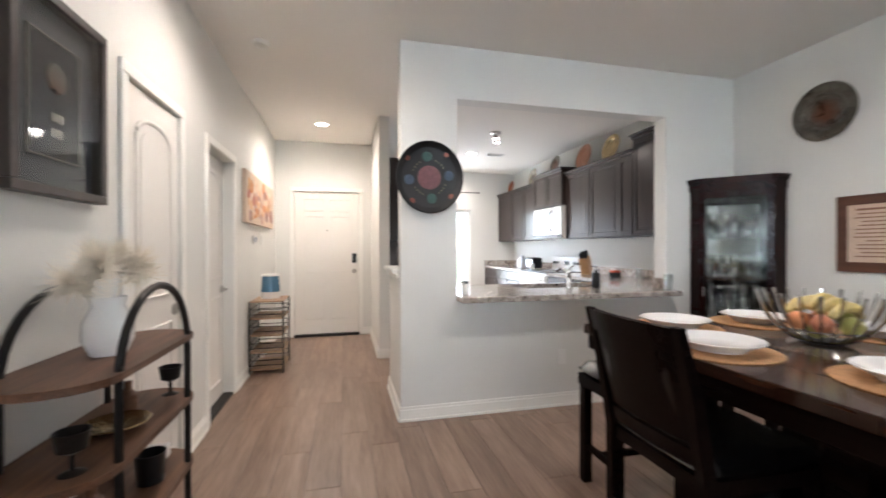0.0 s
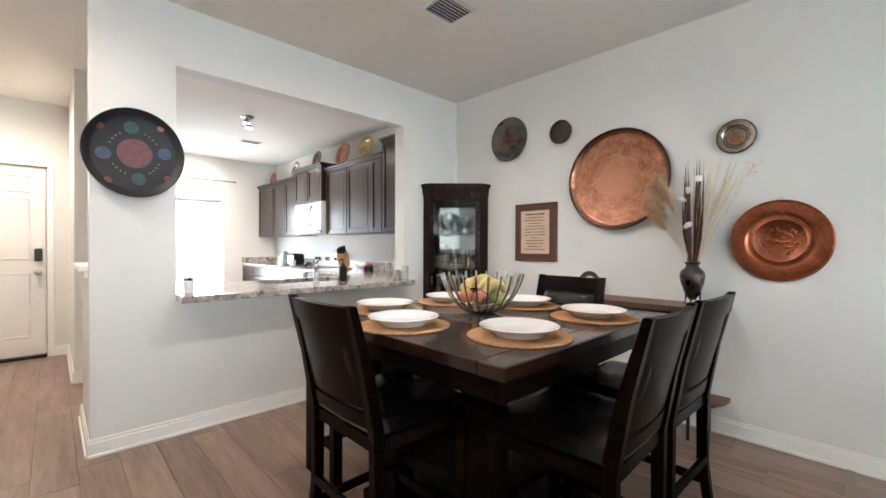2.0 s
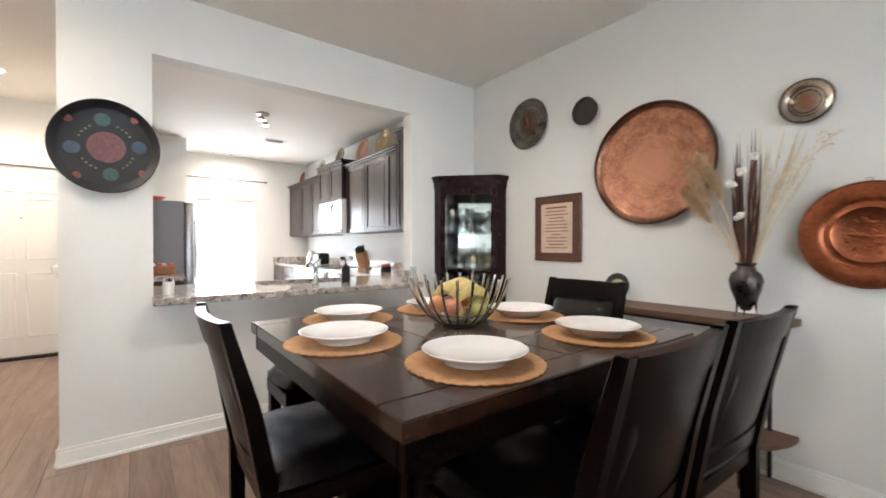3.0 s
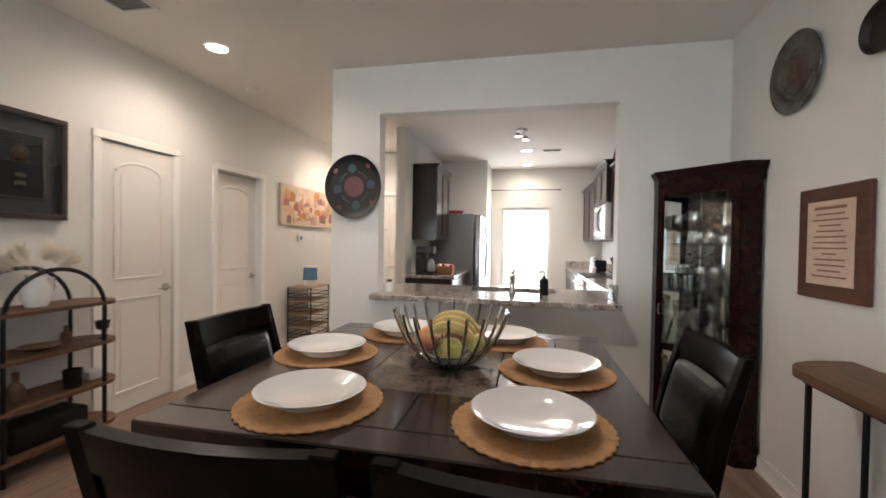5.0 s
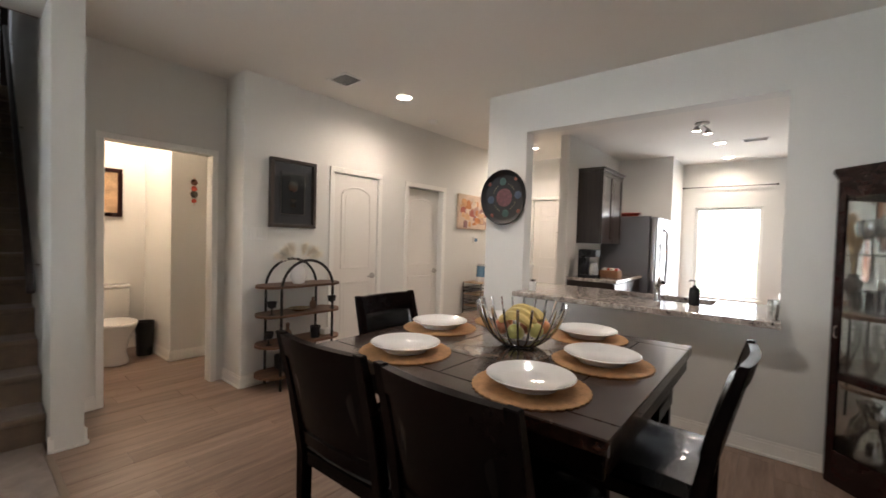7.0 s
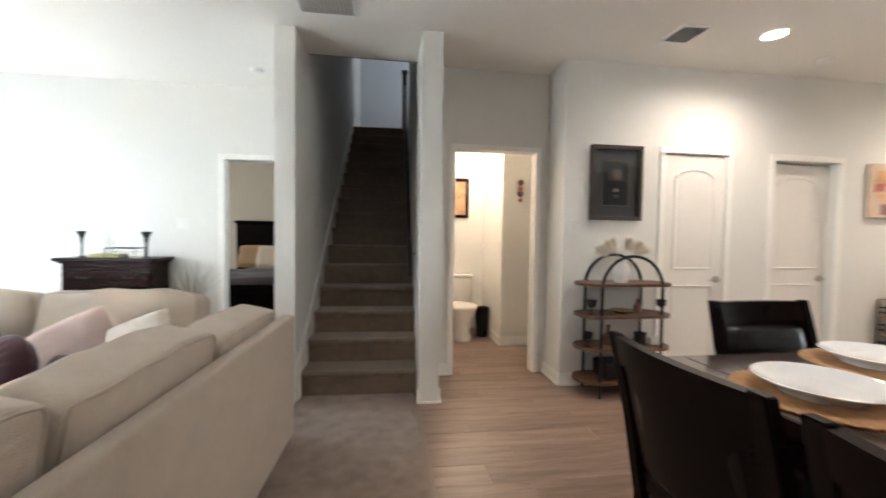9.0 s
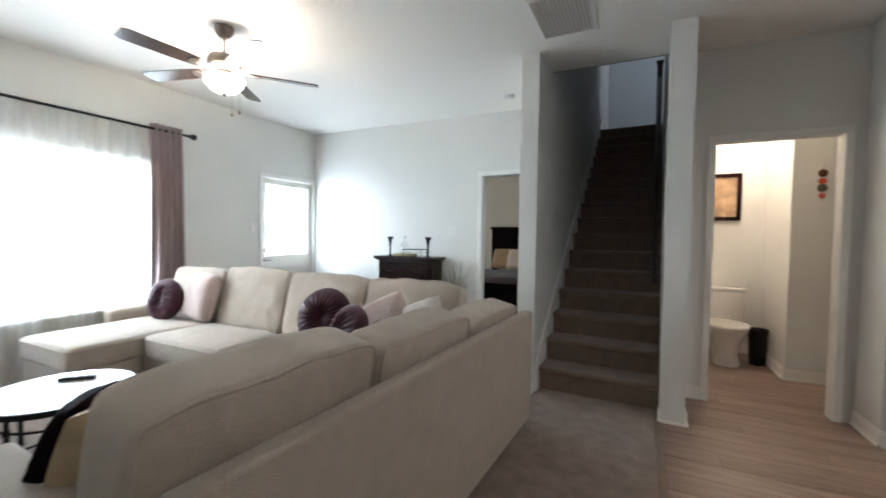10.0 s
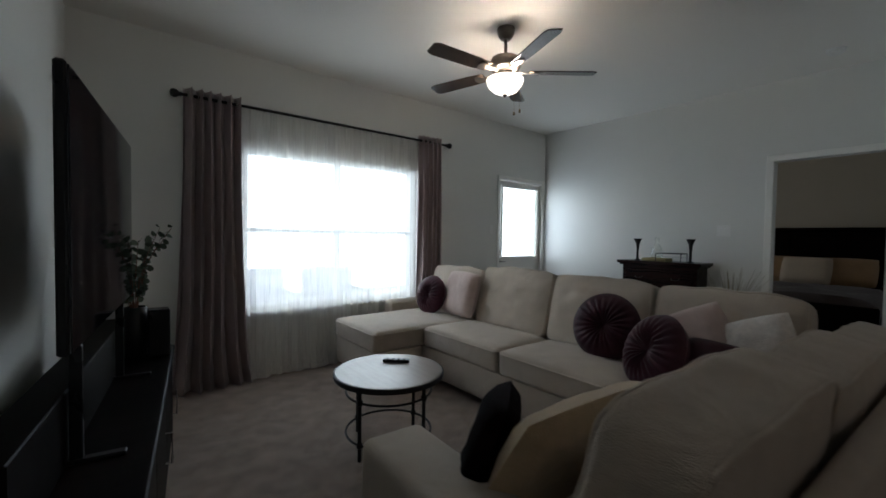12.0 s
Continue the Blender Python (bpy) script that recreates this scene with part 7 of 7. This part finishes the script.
for z in (0.09, 0.33):
    bm = bmesh.new()
    tube(bm, [(0.255 * math.cos(6.28319 * k / 48), 0.255 * math.sin(6.28319 * k / 48), z) for k in range(48)], 0.007, 8, True)
    part("ring", bm, IRON, ct, smooth=True)
rm = thing("remote_control", "black remote control on the coffee table", "remote", Matrix.Translation((1.66, -2.90, 0.451)) @ Matrix.Rotation(radians(-42), 4, 'Z'))
part("body", B(((-0.085, -0.022, 0), (0.085, 0.022, 0.018)), bevel=0.006, seg=2), BLACKPL, rm)
for k in range(8):
    part("button", B(((-0.06 + 0.035 * (k // 2), -0.012 + 0.016 * (k % 2), 0.018), (-0.045 + 0.035 * (k // 2), -0.004 + 0.016 * (k % 2), 0.020))), IRON, rm)

# curtains
crod = thing("curtain_rod", "long dark metal curtain rod with ball finials", "curtain rod")
bm = bmesh.new()
rod(bm, (0.06, -4.42, 2.32), (2.67, -4.42, 2.32), 0.0125, seg=10)
part("rod", bm, IRON, crod, smooth=True)
for x, s in ((2.67, 1), (0.06, -1)):
    bm = bmesh.new()
    b2 = bmesh.new()
    lathe(b2, [(0, 0), (0.02, 0), (0.014, 0.012), (0.028, 0.03), (0.033, 0.048), (0.026, 0.068), (0, 0.076)], seg=18)
    b2.transform(Matrix.Translation((x, -4.42, 2.32)) @ Matrix.Rotation(radians(90 * s), 4, 'Y'))
    join(bm, b2)
    part("finial", bm, IRON, crod, smooth=True)
for x in (2.60, 1.33, 0.12):
    bm = bmesh.new()
    rod(bm, (x, -4.42, 2.32), (x, -4.51, 2.32), 0.008, seg=6)
    part("bracket", bm, IRON, crod)


def drape(name, label, x0, x1, z0, z1, y, folds, amp, mat, seed, puddle=0.06, flare=0.0, thick=True, eyelets=False):
    """A hanging cloth with soft folds that spreads a little at the floor."""
    e = thing(name, label, "curtain")
    bm = bmesh.new()
    nx, nz = folds * 10, 26
    rows = []
    for j in range(nz + 1):
        v = j / nz
        z = z1 + (z0 - z1) * v
        row = []
        for i in range(nx + 1):
            u = i / nx
            ph = u * folds * 2 * math.pi + 0.5 * math.sin(u * 9 + seed) + 0.35 * noise.noise((u * 3 + seed, v * 2.0, 0)) * 6 * v
            a = amp * (0.75 + 0.35 * noise.noise((u * 5, v * 1.5, seed)))
            x = x0 + (x1 - x0) * u + (u - 0.5) * flare * v * v + 0.010 * math.sin(ph * 2) + 0.02 * v * noise.noise((u * 4, v * 3, seed + 5))
            out = puddle * max(0, (v - 0.93) / 0.07) ** 2 * (0.6 + 0.6 * noise.noise((u * 8, 0, seed)))
            row.append(bm.verts.new((x, y + a * math.sin(ph) + out, max(z, 0.004 + 0.02 * abs(noise.noise((u * 9, 1, seed)))) if v > 0.9 else z)))
        rows.append(row)
    for a, b in zip(rows, rows[1:]):
        for i in range(nx):
            bm.faces.new((a[i], a[i + 1], b[i + 1], b[i]))
    p = part("cloth", bm, mat, e, smooth=True)
    if thick:
        s = p.modifiers.new("thickness", 'SOLIDIFY')
        s.thickness = 0.003
    if eyelets:
        for k in range(folds):
            xx = x0 + (x1 - x0) * (k + 0.5) / folds
            bm = bmesh.new()
            tube(bm, [(xx, y + 0.026 * math.cos(6.28319 * q / 20), z1 - 0.045 + 0.026 * math.sin(6.28319 * q / 20)) for q in range(20)], 0.005, 6, True)
            part("eyelet", bm, NICKEL, e)
    return e


DRAPE = material("mauve_drape", (0.36, 0.275, 0.27), 0.33, var=0.16, scale=5, bump=0.12, bscale=220, sheen=0.3, stretch=(3, 3, 0.5))
SHEER = sheer_cloth("sheer_voile")
drape("curtain", "heavy mauve-grey eyelet curtain gathered beside the window", 2.25, 2.66, 0.0, 2.375, -4.42, 6, 0.075, DRAPE, 1.0, 0.10, 0.16, True, True)
drape("curtain", "heavy mauve-grey eyelet curtain gathered beside the window", 0.14, 0.44, 0.0, 2.375, -4.42, 5, 0.055, DRAPE, 4.0, 0.08, 0.05, True, True)
drape("sheer_curtain", "translucent white voile curtain hanging across the window", 1.30, 2.26, 0.0, 2.315, -4.44, 9, 0.022, SHEER, 7.0, 0.07, 0.0, False)
drape("sheer_curtain", "translucent white voile curtain hanging across the window", 0.43, 1.34, 0.0, 2.315, -4.455, 8, 0.020, SHEER, 9.0, 0.07, 0.0, False)

# ceiling fan
fan = thing("ceiling_fan", "five-blade dark wood ceiling fan with lit frosted bowl", "ceiling fan", Matrix.Translation((0.82, -2.79, CEIL)))
PEWT = material("fan_pewter", (0.20, 0.17, 0.15), 0.35, 0.9, var=0.1, bump=0.02)
bm = bmesh.new()
lathe(bm, [(0.065, 0), (0.066, -0.02), (0.055, -0.055), (0.035, -0.08), (0, -0.085)], seg=28)
part("canopy", bm, PEWT, fan, smooth=True)
bm = bmesh.new()
rod(bm, (0, 0, -0.08), (0, 0, -0.20), 0.012, seg=12)
part("downrod", bm, PEWT, fan)
bm = bmesh.new()
lathe(bm, [(0, -0.19), (0.04, -0.195), (0.10, -0.215), (0.115, -0.245), (0.115, -0.275), (0.10, -0.30), (0.06, -0.315), (0.06, -0.345), (0.085, -0.36), (0, -0.36)], seg=36)
part("motor_housing", bm, PEWT, fan, smooth=True)
BLADE = wood("fan_blade_wood", (0.030, 0.018, 0.013), (0.075, 0.045, 0.03), 0.25, (1.0, 16, 16), 0.02, 0.0, 0.4)
for k in range(5):
    a = radians(141 - 72 * k)
    m = Matrix.Rotation(a, 4, 'Z') @ Matrix.Rotation(radians(11), 4, 'X')
    b = bmesh.new()
    prism(b, [(0.17, -0.048), (0.30, -0.058), (0.62, -0.062), (0.655, -0.045), (0.66, 0.045), (0.62, 0.062), (0.30, 0.058), (0.17, 0.048)], -0.004, 0.004)
    blade = part("blade", b, BLADE, fan)
    blade.matrix_local = Matrix.Translation((0, 0, -0.315)) @ m
    b = bmesh.new()
    box(b, (0.09, -0.018, -0.010), (0.20, 0.018, -0.004), 0.003)
    lathe(b, [(0, -0.014), (0.040, -0.012), (0.042, -0.005), (0, -0.005)], (0.215, 0, 0), 16)
    part("blade_iron", b, PEWT, blade)
bm = bmesh.new()
lathe(bm, [(0.132, -0.365), (0.135, -0.375), (0.125, -0.41), (0.09, -0.45), (0.045, -0.472), (0, -0.478)], seg=40)
bowl_glass = part("light_bowl", bm, glow("frosted_bowl", (1.0, 0.88, 0.72), 2.2), fan, "lit frosted glass bowl", True)
bm = bmesh.new()
lathe(bm, [(0.018, -0.476), (0.015, -0.486), (0.006, -0.496), (0, -0.497)], seg=14)
part("bowl_finial", bm, PEWT, fan, smooth=True)
for x, L in ((0.03, 0.13), (-0.03, 0.10)):
    bm = bmesh.new()
    rod(bm, (x, 0.12, -0.36), (x, 0.12, -0.50 - L), 0.0012, seg=5)
    lathe(bm, [(0, 0), (0.006, -0.008), (0.008, -0.025), (0, -0.034)], (x, 0.12, -0.50 - L), 10)
    part("pull_chain", bm, BRASS, fan)

# dresser and what stands on it
dr = thing("dresser", "dark carved wooden chest of drawers against the wall", "dresser")
part("body", B(((-1.885, -3.12, 0.06), (-1.60, -2.33, 0.97)), bevel=0.005), CHERRY, dr)
part("top", B(((-1.89, -3.17, 0.985), (-1.55, -2.28, 1.02)), ((-1.89, -3.145, 0.965), (-1.575, -2.305, 0.985)), bevel=0.006, seg=2), CHERRY, dr)
part("plinth", B(((-1.89, -3.14, 0.0), (-1.58, -2.31, 0.075)), bevel=0.006), CHERRY, dr)
for k in range(4):
    z = 0.10 + 0.213 * k
    d = part("drawer", B(((-1.602, -3.08, z), (-1.582, -2.37, z + 0.195)), bevel=0.006), CHERRY, dr)
    for y in (-2.92, -2.53):
        bm = bmesh.new()
        tube(bm, [(-1.582, y - 0.04, z + 0.11), (-1.562, y - 0.03, z + 0.09), (-1.562, y + 0.03, z + 0.09), (-1.582, y + 0.04, z + 0.11)], 0.005, 6)
        part("handle", bm, IRON, d)
for y in (-2.98, -2.42):
    bm = bmesh.new()
    lathe(bm, [(0, 0), (0.04, 0), (0.012, 0.02), (0.012, 0.12), (0.02, 0.19), (0.045, 0.25), (0.042, 0.25), (0.015, 0.19), (0, 0.17)], seg=20)
    single("candle_holder", bm, IRON, "tall black trumpet candle holder on the dresser", "candle holder", Matrix.Translation((-1.66, y, 1.02)), True)
bm = bmesh.new()
lathe(bm, [(0, 0), (0.055, 0), (0.062, 0.02), (0.05, 0.11), (0.02, 0.15), (0.018, 0.18), (0.026, 0.20), (0.018, 0.225), (0, 0.23)], seg=24)
single("decanter", bm, GLASSW, "clear glass decanter on the dresser", "decanter", Matrix.Translation((-1.70, -2.78, 1.06)), True)
single("book", B(((-1.77, -2.90, 1.021), (-1.60, -2.64, 1.055)), bevel=0.004), material("olive_book", (0.34, 0.30, 0.13), 0.6), "olive covered book lying on the dresser", "book")
tray = thing("wire_tray", "small rectangular metal serving tray on the dresser", "tray", Matrix.Translation((-1.68, -2.62, 1.021)))
bm = bmesh.new()
tube(bm, [(-0.08, -0.13, 0.09), (0.08, -0.13, 0.09), (0.08, 0.13, 0.09), (-0.08, 0.13, 0.09)], 0.005, 6, True)
for x in (-0.08, 0.08):
    for y in (-0.13, 0.13):
        rod(bm, (x, y, 0), (x, y, 0.09), 0.004, seg=6)
part("wire_frame", bm, IRON, tray)
part("glass_base", B(((-0.08, -0.13, 0.05), (0.08, 0.13, 0.055))), PANE, tray)
reed = thing("reed_basket", "floor vase of dry olive reeds beside the dresser", "plant", Matrix.Translation((-1.72, -2.06, 0)))
bm = bmesh.new()
lathe(bm, [(0, 0), (0.09, 0), (0.11, 0.2), (0.08, 0.42), (0.06, 0.5), (0.055, 0.5), (0.07, 0.42), (0, 0.1)], seg=24)
part("vase", bm, WICK, reed, smooth=True)
bm = bmesh.new()
for k in range(60):
    t = (rg.gauss(0, 0.07), rg.gauss(0, 0.13), rg.uniform(0.78, 1.0))
    tube(bm, [(0, 0, 0.4), (t[0] * 0.4, t[1] * 0.4, 0.66), t], [0.003, 0.002, 0.0008], 4)
part("reeds", bm, material("olive_reed", (0.20, 0.17, 0.08), 0.9), reed)

# television, its stand and the plant
BLACKWOOD = wood("black_wood", (0.003, 0.0022, 0.002), (0.008, 0.005, 0.0045), 0.5, (9, 0.8, 9), 0.03, 0.0, 0.0, 0.04)
stand = thing("tv_stand", "long black wooden television stand with chrome handles", "tv stand", Matrix.Translation((2.91, -2.70, 0)) @ Matrix.Rotation(radians(263.1), 4, 'Z'))
part("body", B(((-0.90, 0.02, 0.05), (0.90, 0.29, 0.55)), bevel=0.006), BLACKWOOD, stand)
part("top", B(((-0.92, -0.01, 0.55), (0.92, 0.30, 0.585)), bevel=0.006), BLACKWOOD, stand)
part("plinth", B(((-0.88, 0.04, 0.0), (0.88, 0.28, 0.05))), BLACKWOOD, stand)
part("back_riser", B(((-0.90, 0.20, 0.585), (0.70, 0.30, 0.80)), bevel=0.004), BLACKWOOD, stand)
for k in range(3):
    x = -0.89 + 0.595 * k
    d = part("drawer", B(((x, 0.0, 0.08), (x + 0.585, 0.02, 0.53)), bevel=0.004), BLACKWOOD, stand)
    bm = bmesh.new()
    tube(bm, [(x + 0.50, 0.0, 0.34), (x + 0.50, -0.025, 0.34), (x + 0.50, -0.025, 0.20), (x + 0.50, 0.0, 0.20)], 0.006, 6)
    part("handle", bm, CHROME, d, "chrome bar handle")
tv = thing("television", "large flat black television on its stand, switched off", "television", Matrix.Translation((3.08, -2.66, 0.585)) @ Matrix.Rotation(radians(263.1), 4, 'Z'))
part("screen", B(((-0.53, -0.004, 0.355), (0.665, 0.0, 1.105))), material("tv_glass", (0.004, 0.004, 0.005), 0.06, bump=0.0), tv, "glossy black screen")
part("bezel", B(((-0.54, 0.001, 0.345), (0.675, 0.028, 1.115)), bevel=0.006), BLACKPL, tv)
for x in (-0.4, 0.4):
    part("foot", B(((x - 0.015, -0.10, 0), (x + 0.015, 0.10, 0.012)), ((x - 0.012, 0.0, 0.012), (x + 0.012, 0.03, 0.345)), bevel=0.003), BLACKPL, tv)
single("soundbar_speaker", B(((2.83, -3.45, 0.586), (2.93, -3.35, 0.84)), bevel=0.008, seg=2), BLACKPL, "small black upright loudspeaker on the stand", "speaker")
pl = thing("potted_plant", "leafy eucalyptus stems in a dark pot", "plant", Matrix.Translation((2.98, -3.50, 0.585)))
bm = bmesh.new()
lathe(bm, [(0, 0), (0.06, 0), (0.085, 0.10), (0.07, 0.22), (0.05, 0.26), (0.046, 0.26), (0.06, 0.2), (0, 0.05)], seg=24)
part("pot", bm, PBLACK, pl, smooth=True)
LEAF = material("eucalyptus_leaf", (0.075, 0.10, 0.065), 0.6, var=0.3, scale=12, bump=0.03)
bs, bl = bmesh.new(), bmesh.new()
for k in range(16):
    a, sp = rg.uniform(0, 6.28), rg.uniform(0.10, 0.30)
    tip = Vector((sp * math.cos(a) * 0.75, sp * math.sin(a) * 0.8, rg.uniform(0.48, 0.78)))
    p0, p1 = Vector((0, 0, 0.2)), Vector((tip.x * 0.3, tip.y * 0.3, 0.2 + (tip.z - 0.2) * 0.6))
    tube(bs, [p0, p1, tip], [0.003, 0.0025, 0.0012], 5)
    for q in range(16):
        u = 0.3 + 0.7 * q / 15
        c = p0.lerp(p1, u * 1.6) if u < 0.6 else p1.lerp(tip, (u - 0.6) / 0.4)
        n = Vector((rg.uniform(-1, 1), rg.uniform(-1, 1), rg.uniform(-0.3, 1))).normalized()
        s = n.orthogonal().normalized()
        t = n.cross(s)
        r = rg.uniform(0.014, 0.024)
        cc = c + s * r
        bl.faces.new([bl.verts.new(cc + r * (math.cos(g) * s + 0.8 * math.sin(g) * t) + n * 0.003 * math.cos(2 * g)) for g in (0, 0.9, 1.8, 2.7, 3.6, 4.5, 5.4)])
part("stems", bs, DRYB, pl)
part("leaves", bl, LEAF, pl, "grey-green round leaves")

# ---- bedroom seen through the doorway ----
BROWNSPREAD = material("brown_bedspread", (0.035, 0.020, 0.015), 0.8, var=0.3, scale=8, bump=0.2, sheen=0.2)
bed = thing("bed", "dark wooden bed with brown cover and gold pillows", "bed")
part("headboard", B(((-4.94, -2.70, 0.0), (-4.86, -1.12, 1.42)), ((-4.95, -2.73, 1.42), (-4.84, -1.09, 1.47)), bevel=0.01), ESPRESSO, bed)
for y in (-2.45, -1.93, -1.41):
    part("headboard_panel", B(((-4.86, y - 0.22, 0.75), (-4.85, y + 0.22, 1.36)), bevel=0.01), ESPRESSO, bed)
part("side_rail", B(((-4.86, -2.68, 0.12), (-2.75, -2.62, 0.40)), bevel=0.008), ESPRESSO, bed)
part("side_rail", B(((-4.86, -1.20, 0.12), (-2.75, -1.14, 0.40)), bevel=0.008), ESPRESSO, bed)
part("footboard", B(((-2.78, -2.70, 0.0), (-2.70, -1.12, 0.62)), bevel=0.01), ESPRESSO, bed)
part("mattress", B(((-4.84, -2.62, 0.2), (-2.80, -1.20, 0.58)), bevel=0.05, seg=3), BROWNSPREAD, bed)
bm = bmesh.new()
cushion(bm, (1.55, 1.60, 0.20), Matrix.Translation((-3.57, -1.91, 0.60)), 0.16, 16, 16, 0.05, 2)
part("bedspread", bm, BROWNSPREAD, bed, "dark brown bedspread", True)
GOLD = material("gold_satin", (0.36, 0.22, 0.10), 0.5, var=0.15, scale=8, bump=0.08, sheen=0.3)
for y, w, mt, xx in ((-2.30, 0.6, GOLD, -4.66), (-1.60, 0.62, GOLD, -4.66), (-1.98, 0.55, material("cream_satin", (0.62, 0.52, 0.38), 0.5, bump=0.08), -4.48)):
    bm = bmesh.new()
    cushion(bm, (w, 0.42, 0.17), None, 0.5)
    single("bed_pillow", bm, mt, "plump satin pillow against the headboard", "pillow", Matrix.Translation((xx, y, 0.86)) @ Matrix.Rotation(radians(90), 4, 'Z') @ Matrix.Rotation(radians(62), 4, 'X'), True, "pillows on the bed")

# ---- bathroom ----
PORC = material("porcelain", (0.78, 0.75, 0.70), 0.12, var=0.02, bump=0.0, coat=0.3)
wc = thing("toilet", "white two-piece porcelain toilet with closed lid", "toilet", Matrix.Translation((-2.32, 0.80, 0)))
bm = bmesh.new()
lathe(bm, [(0, 0), (0.12, 0), (0.125, 0.03), (0.10, 0.12), (0.13, 0.26), (0.185, 0.37), (0.19, 0.395), (0, 0.395)], (0.05, 0, 0), 32, 1.25, 0.98)
box(bm, (-0.30, -0.11, 0.0), (0.0, 0.11, 0.36), 0.02, 2)
part("bowl", bm, PORC, wc, smooth=True)
bm = bmesh.new()
lathe(bm, [(0, 0.397), (0.195, 0.397), (0.198, 0.41), (0.19, 0.425), (0, 0.432)], (0.04, 0, 0), 32, 1.22, 0.98)
part("seat_lid", bm, PORC, wc, smooth=True)
part("tank", B(((-0.52, -0.21, 0.38), (-0.32, 0.21, 0.72)), bevel=0.02, seg=3), PORC, wc, smooth=True)
part("tank_lid", B(((-0.527, -0.222, 0.722), (-0.31, 0.222, 0.755)), bevel=0.01, seg=2), PORC, wc, smooth=True)
bm = bmesh.new()
tube(bm, [(-0.318, -0.15, 0.66), (-0.29, -0.15, 0.66), (-0.285, -0.09, 0.655)], 0.007, 6)
part("flush_lever", bm, CHROME, wc)
bin_ = thing("waste_bin", "slim black bathroom waste bin", "bin", Matrix.Translation((-2.40, 1.09, 0)))
bm = bmesh.new()
lathe(bm, [(0, 0), (0.075, 0), (0.09, 0.36), (0.092, 0.37), (0.086, 0.37), (0.072, 0.01), (0, 0.01)], seg=26)
part("body", bm, BLACKPL, bin_, smooth=True)
pic = framed("framed_picture", "sepia landscape picture in a dark wooden frame", "picture", Matrix.Translation((-2.848, 0.80, 1.78)) @ ON_LEFT, 0.36, 0.54, 0.03, 0.045, CHERRY)
part("print", B(((-0.136, -0.226, 0.004), (0.136, 0.226, 0.012))), material("sepia_print", (0.42, 0.28, 0.16), 0.6, var=0.6, scale=9, bump=0.0), pic, "brown-toned print")
orn = thing("wall_ornament", "small red and grey ornament hung on a cord", "ornament", Matrix.Translation((-1.948, 1.41, 1.90)) @ ON_LEFT)
for z, r, mt in ((0.0, 0.035, TIN), (-0.07, 0.03, CLAY), (-0.13, 0.038, TIN), (-0.20, 0.025, CLAY)):
    bm = bmesh.new()
    lathe(bm, [(0, 0.0), (r, 0.004), (r * 0.8, 0.014), (0, 0.02)], (0, z, 0), 18)
    part("bead", bm, mt, orn, smooth=True)
bm = bmesh.new()
rod(bm, (0, 0.06, 0.006), (0, -0.25, 0.006), 0.002, seg=5)
part("cord", bm, CLAY, orn)
bl_ = thing("bathroom_light", "round lit bathroom ceiling light", "light", Matrix.Translation((-2.2, 0.75, CEIL)))
bm = bmesh.new()
lathe(bm, [(0.14, 0), (0.14, -0.02), (0.11, -0.07), (0, -0.09)], seg=30)
part("globe", bm, LAMPW, bl_, smooth=True)
# ---- floor planks ----
PW, PL = 0.182, 1.22
plank_mesh = {}


def plank(x, y0, y1, w):
    key = (round(y1 - y0, 2), round(w, 3))
    if key not in plank_mesh:
        bm = B(((0.0008, 0.0008, -0.006), (w - 0.0008, y1 - y0 - 0.0008, 0.0)))
        top = [e for e in bm.edges if all(v.co.z > -0.001 for v in e.verts)]
        bmesh.ops.bevel(bm, geom=top, offset=0.0015, segments=1, affect='EDGES')
        me = bpy.data.meshes.new("plank")
        bm.to_mesh(me)
        bm.free()
        me.materials.append(PLANK)
        plank_mesh[key] = me
    ob = new("plank", plank_mesh[key])
    ob.location = (x, y0, 0)
    ob.parent = floor_plate


rng = random.Random(5)
x = -2.85
while x < 3.69:
    w = min(PW, 3.69 - x)
    ya, yb = (0.27, 2.0) if x + w < -0.80 else ((0.125, 6.31) if x + w < 0.60 else (0.125, 8.05))
    y = ya
    first = rng.choice((0.3, 0.5, 0.7, 0.9, 1.1))
    while y < yb - 0.01:
        e = min(yb, y + (first if y == ya else PL))
        plank(x, y, e, w)
        y = e
    x += PW
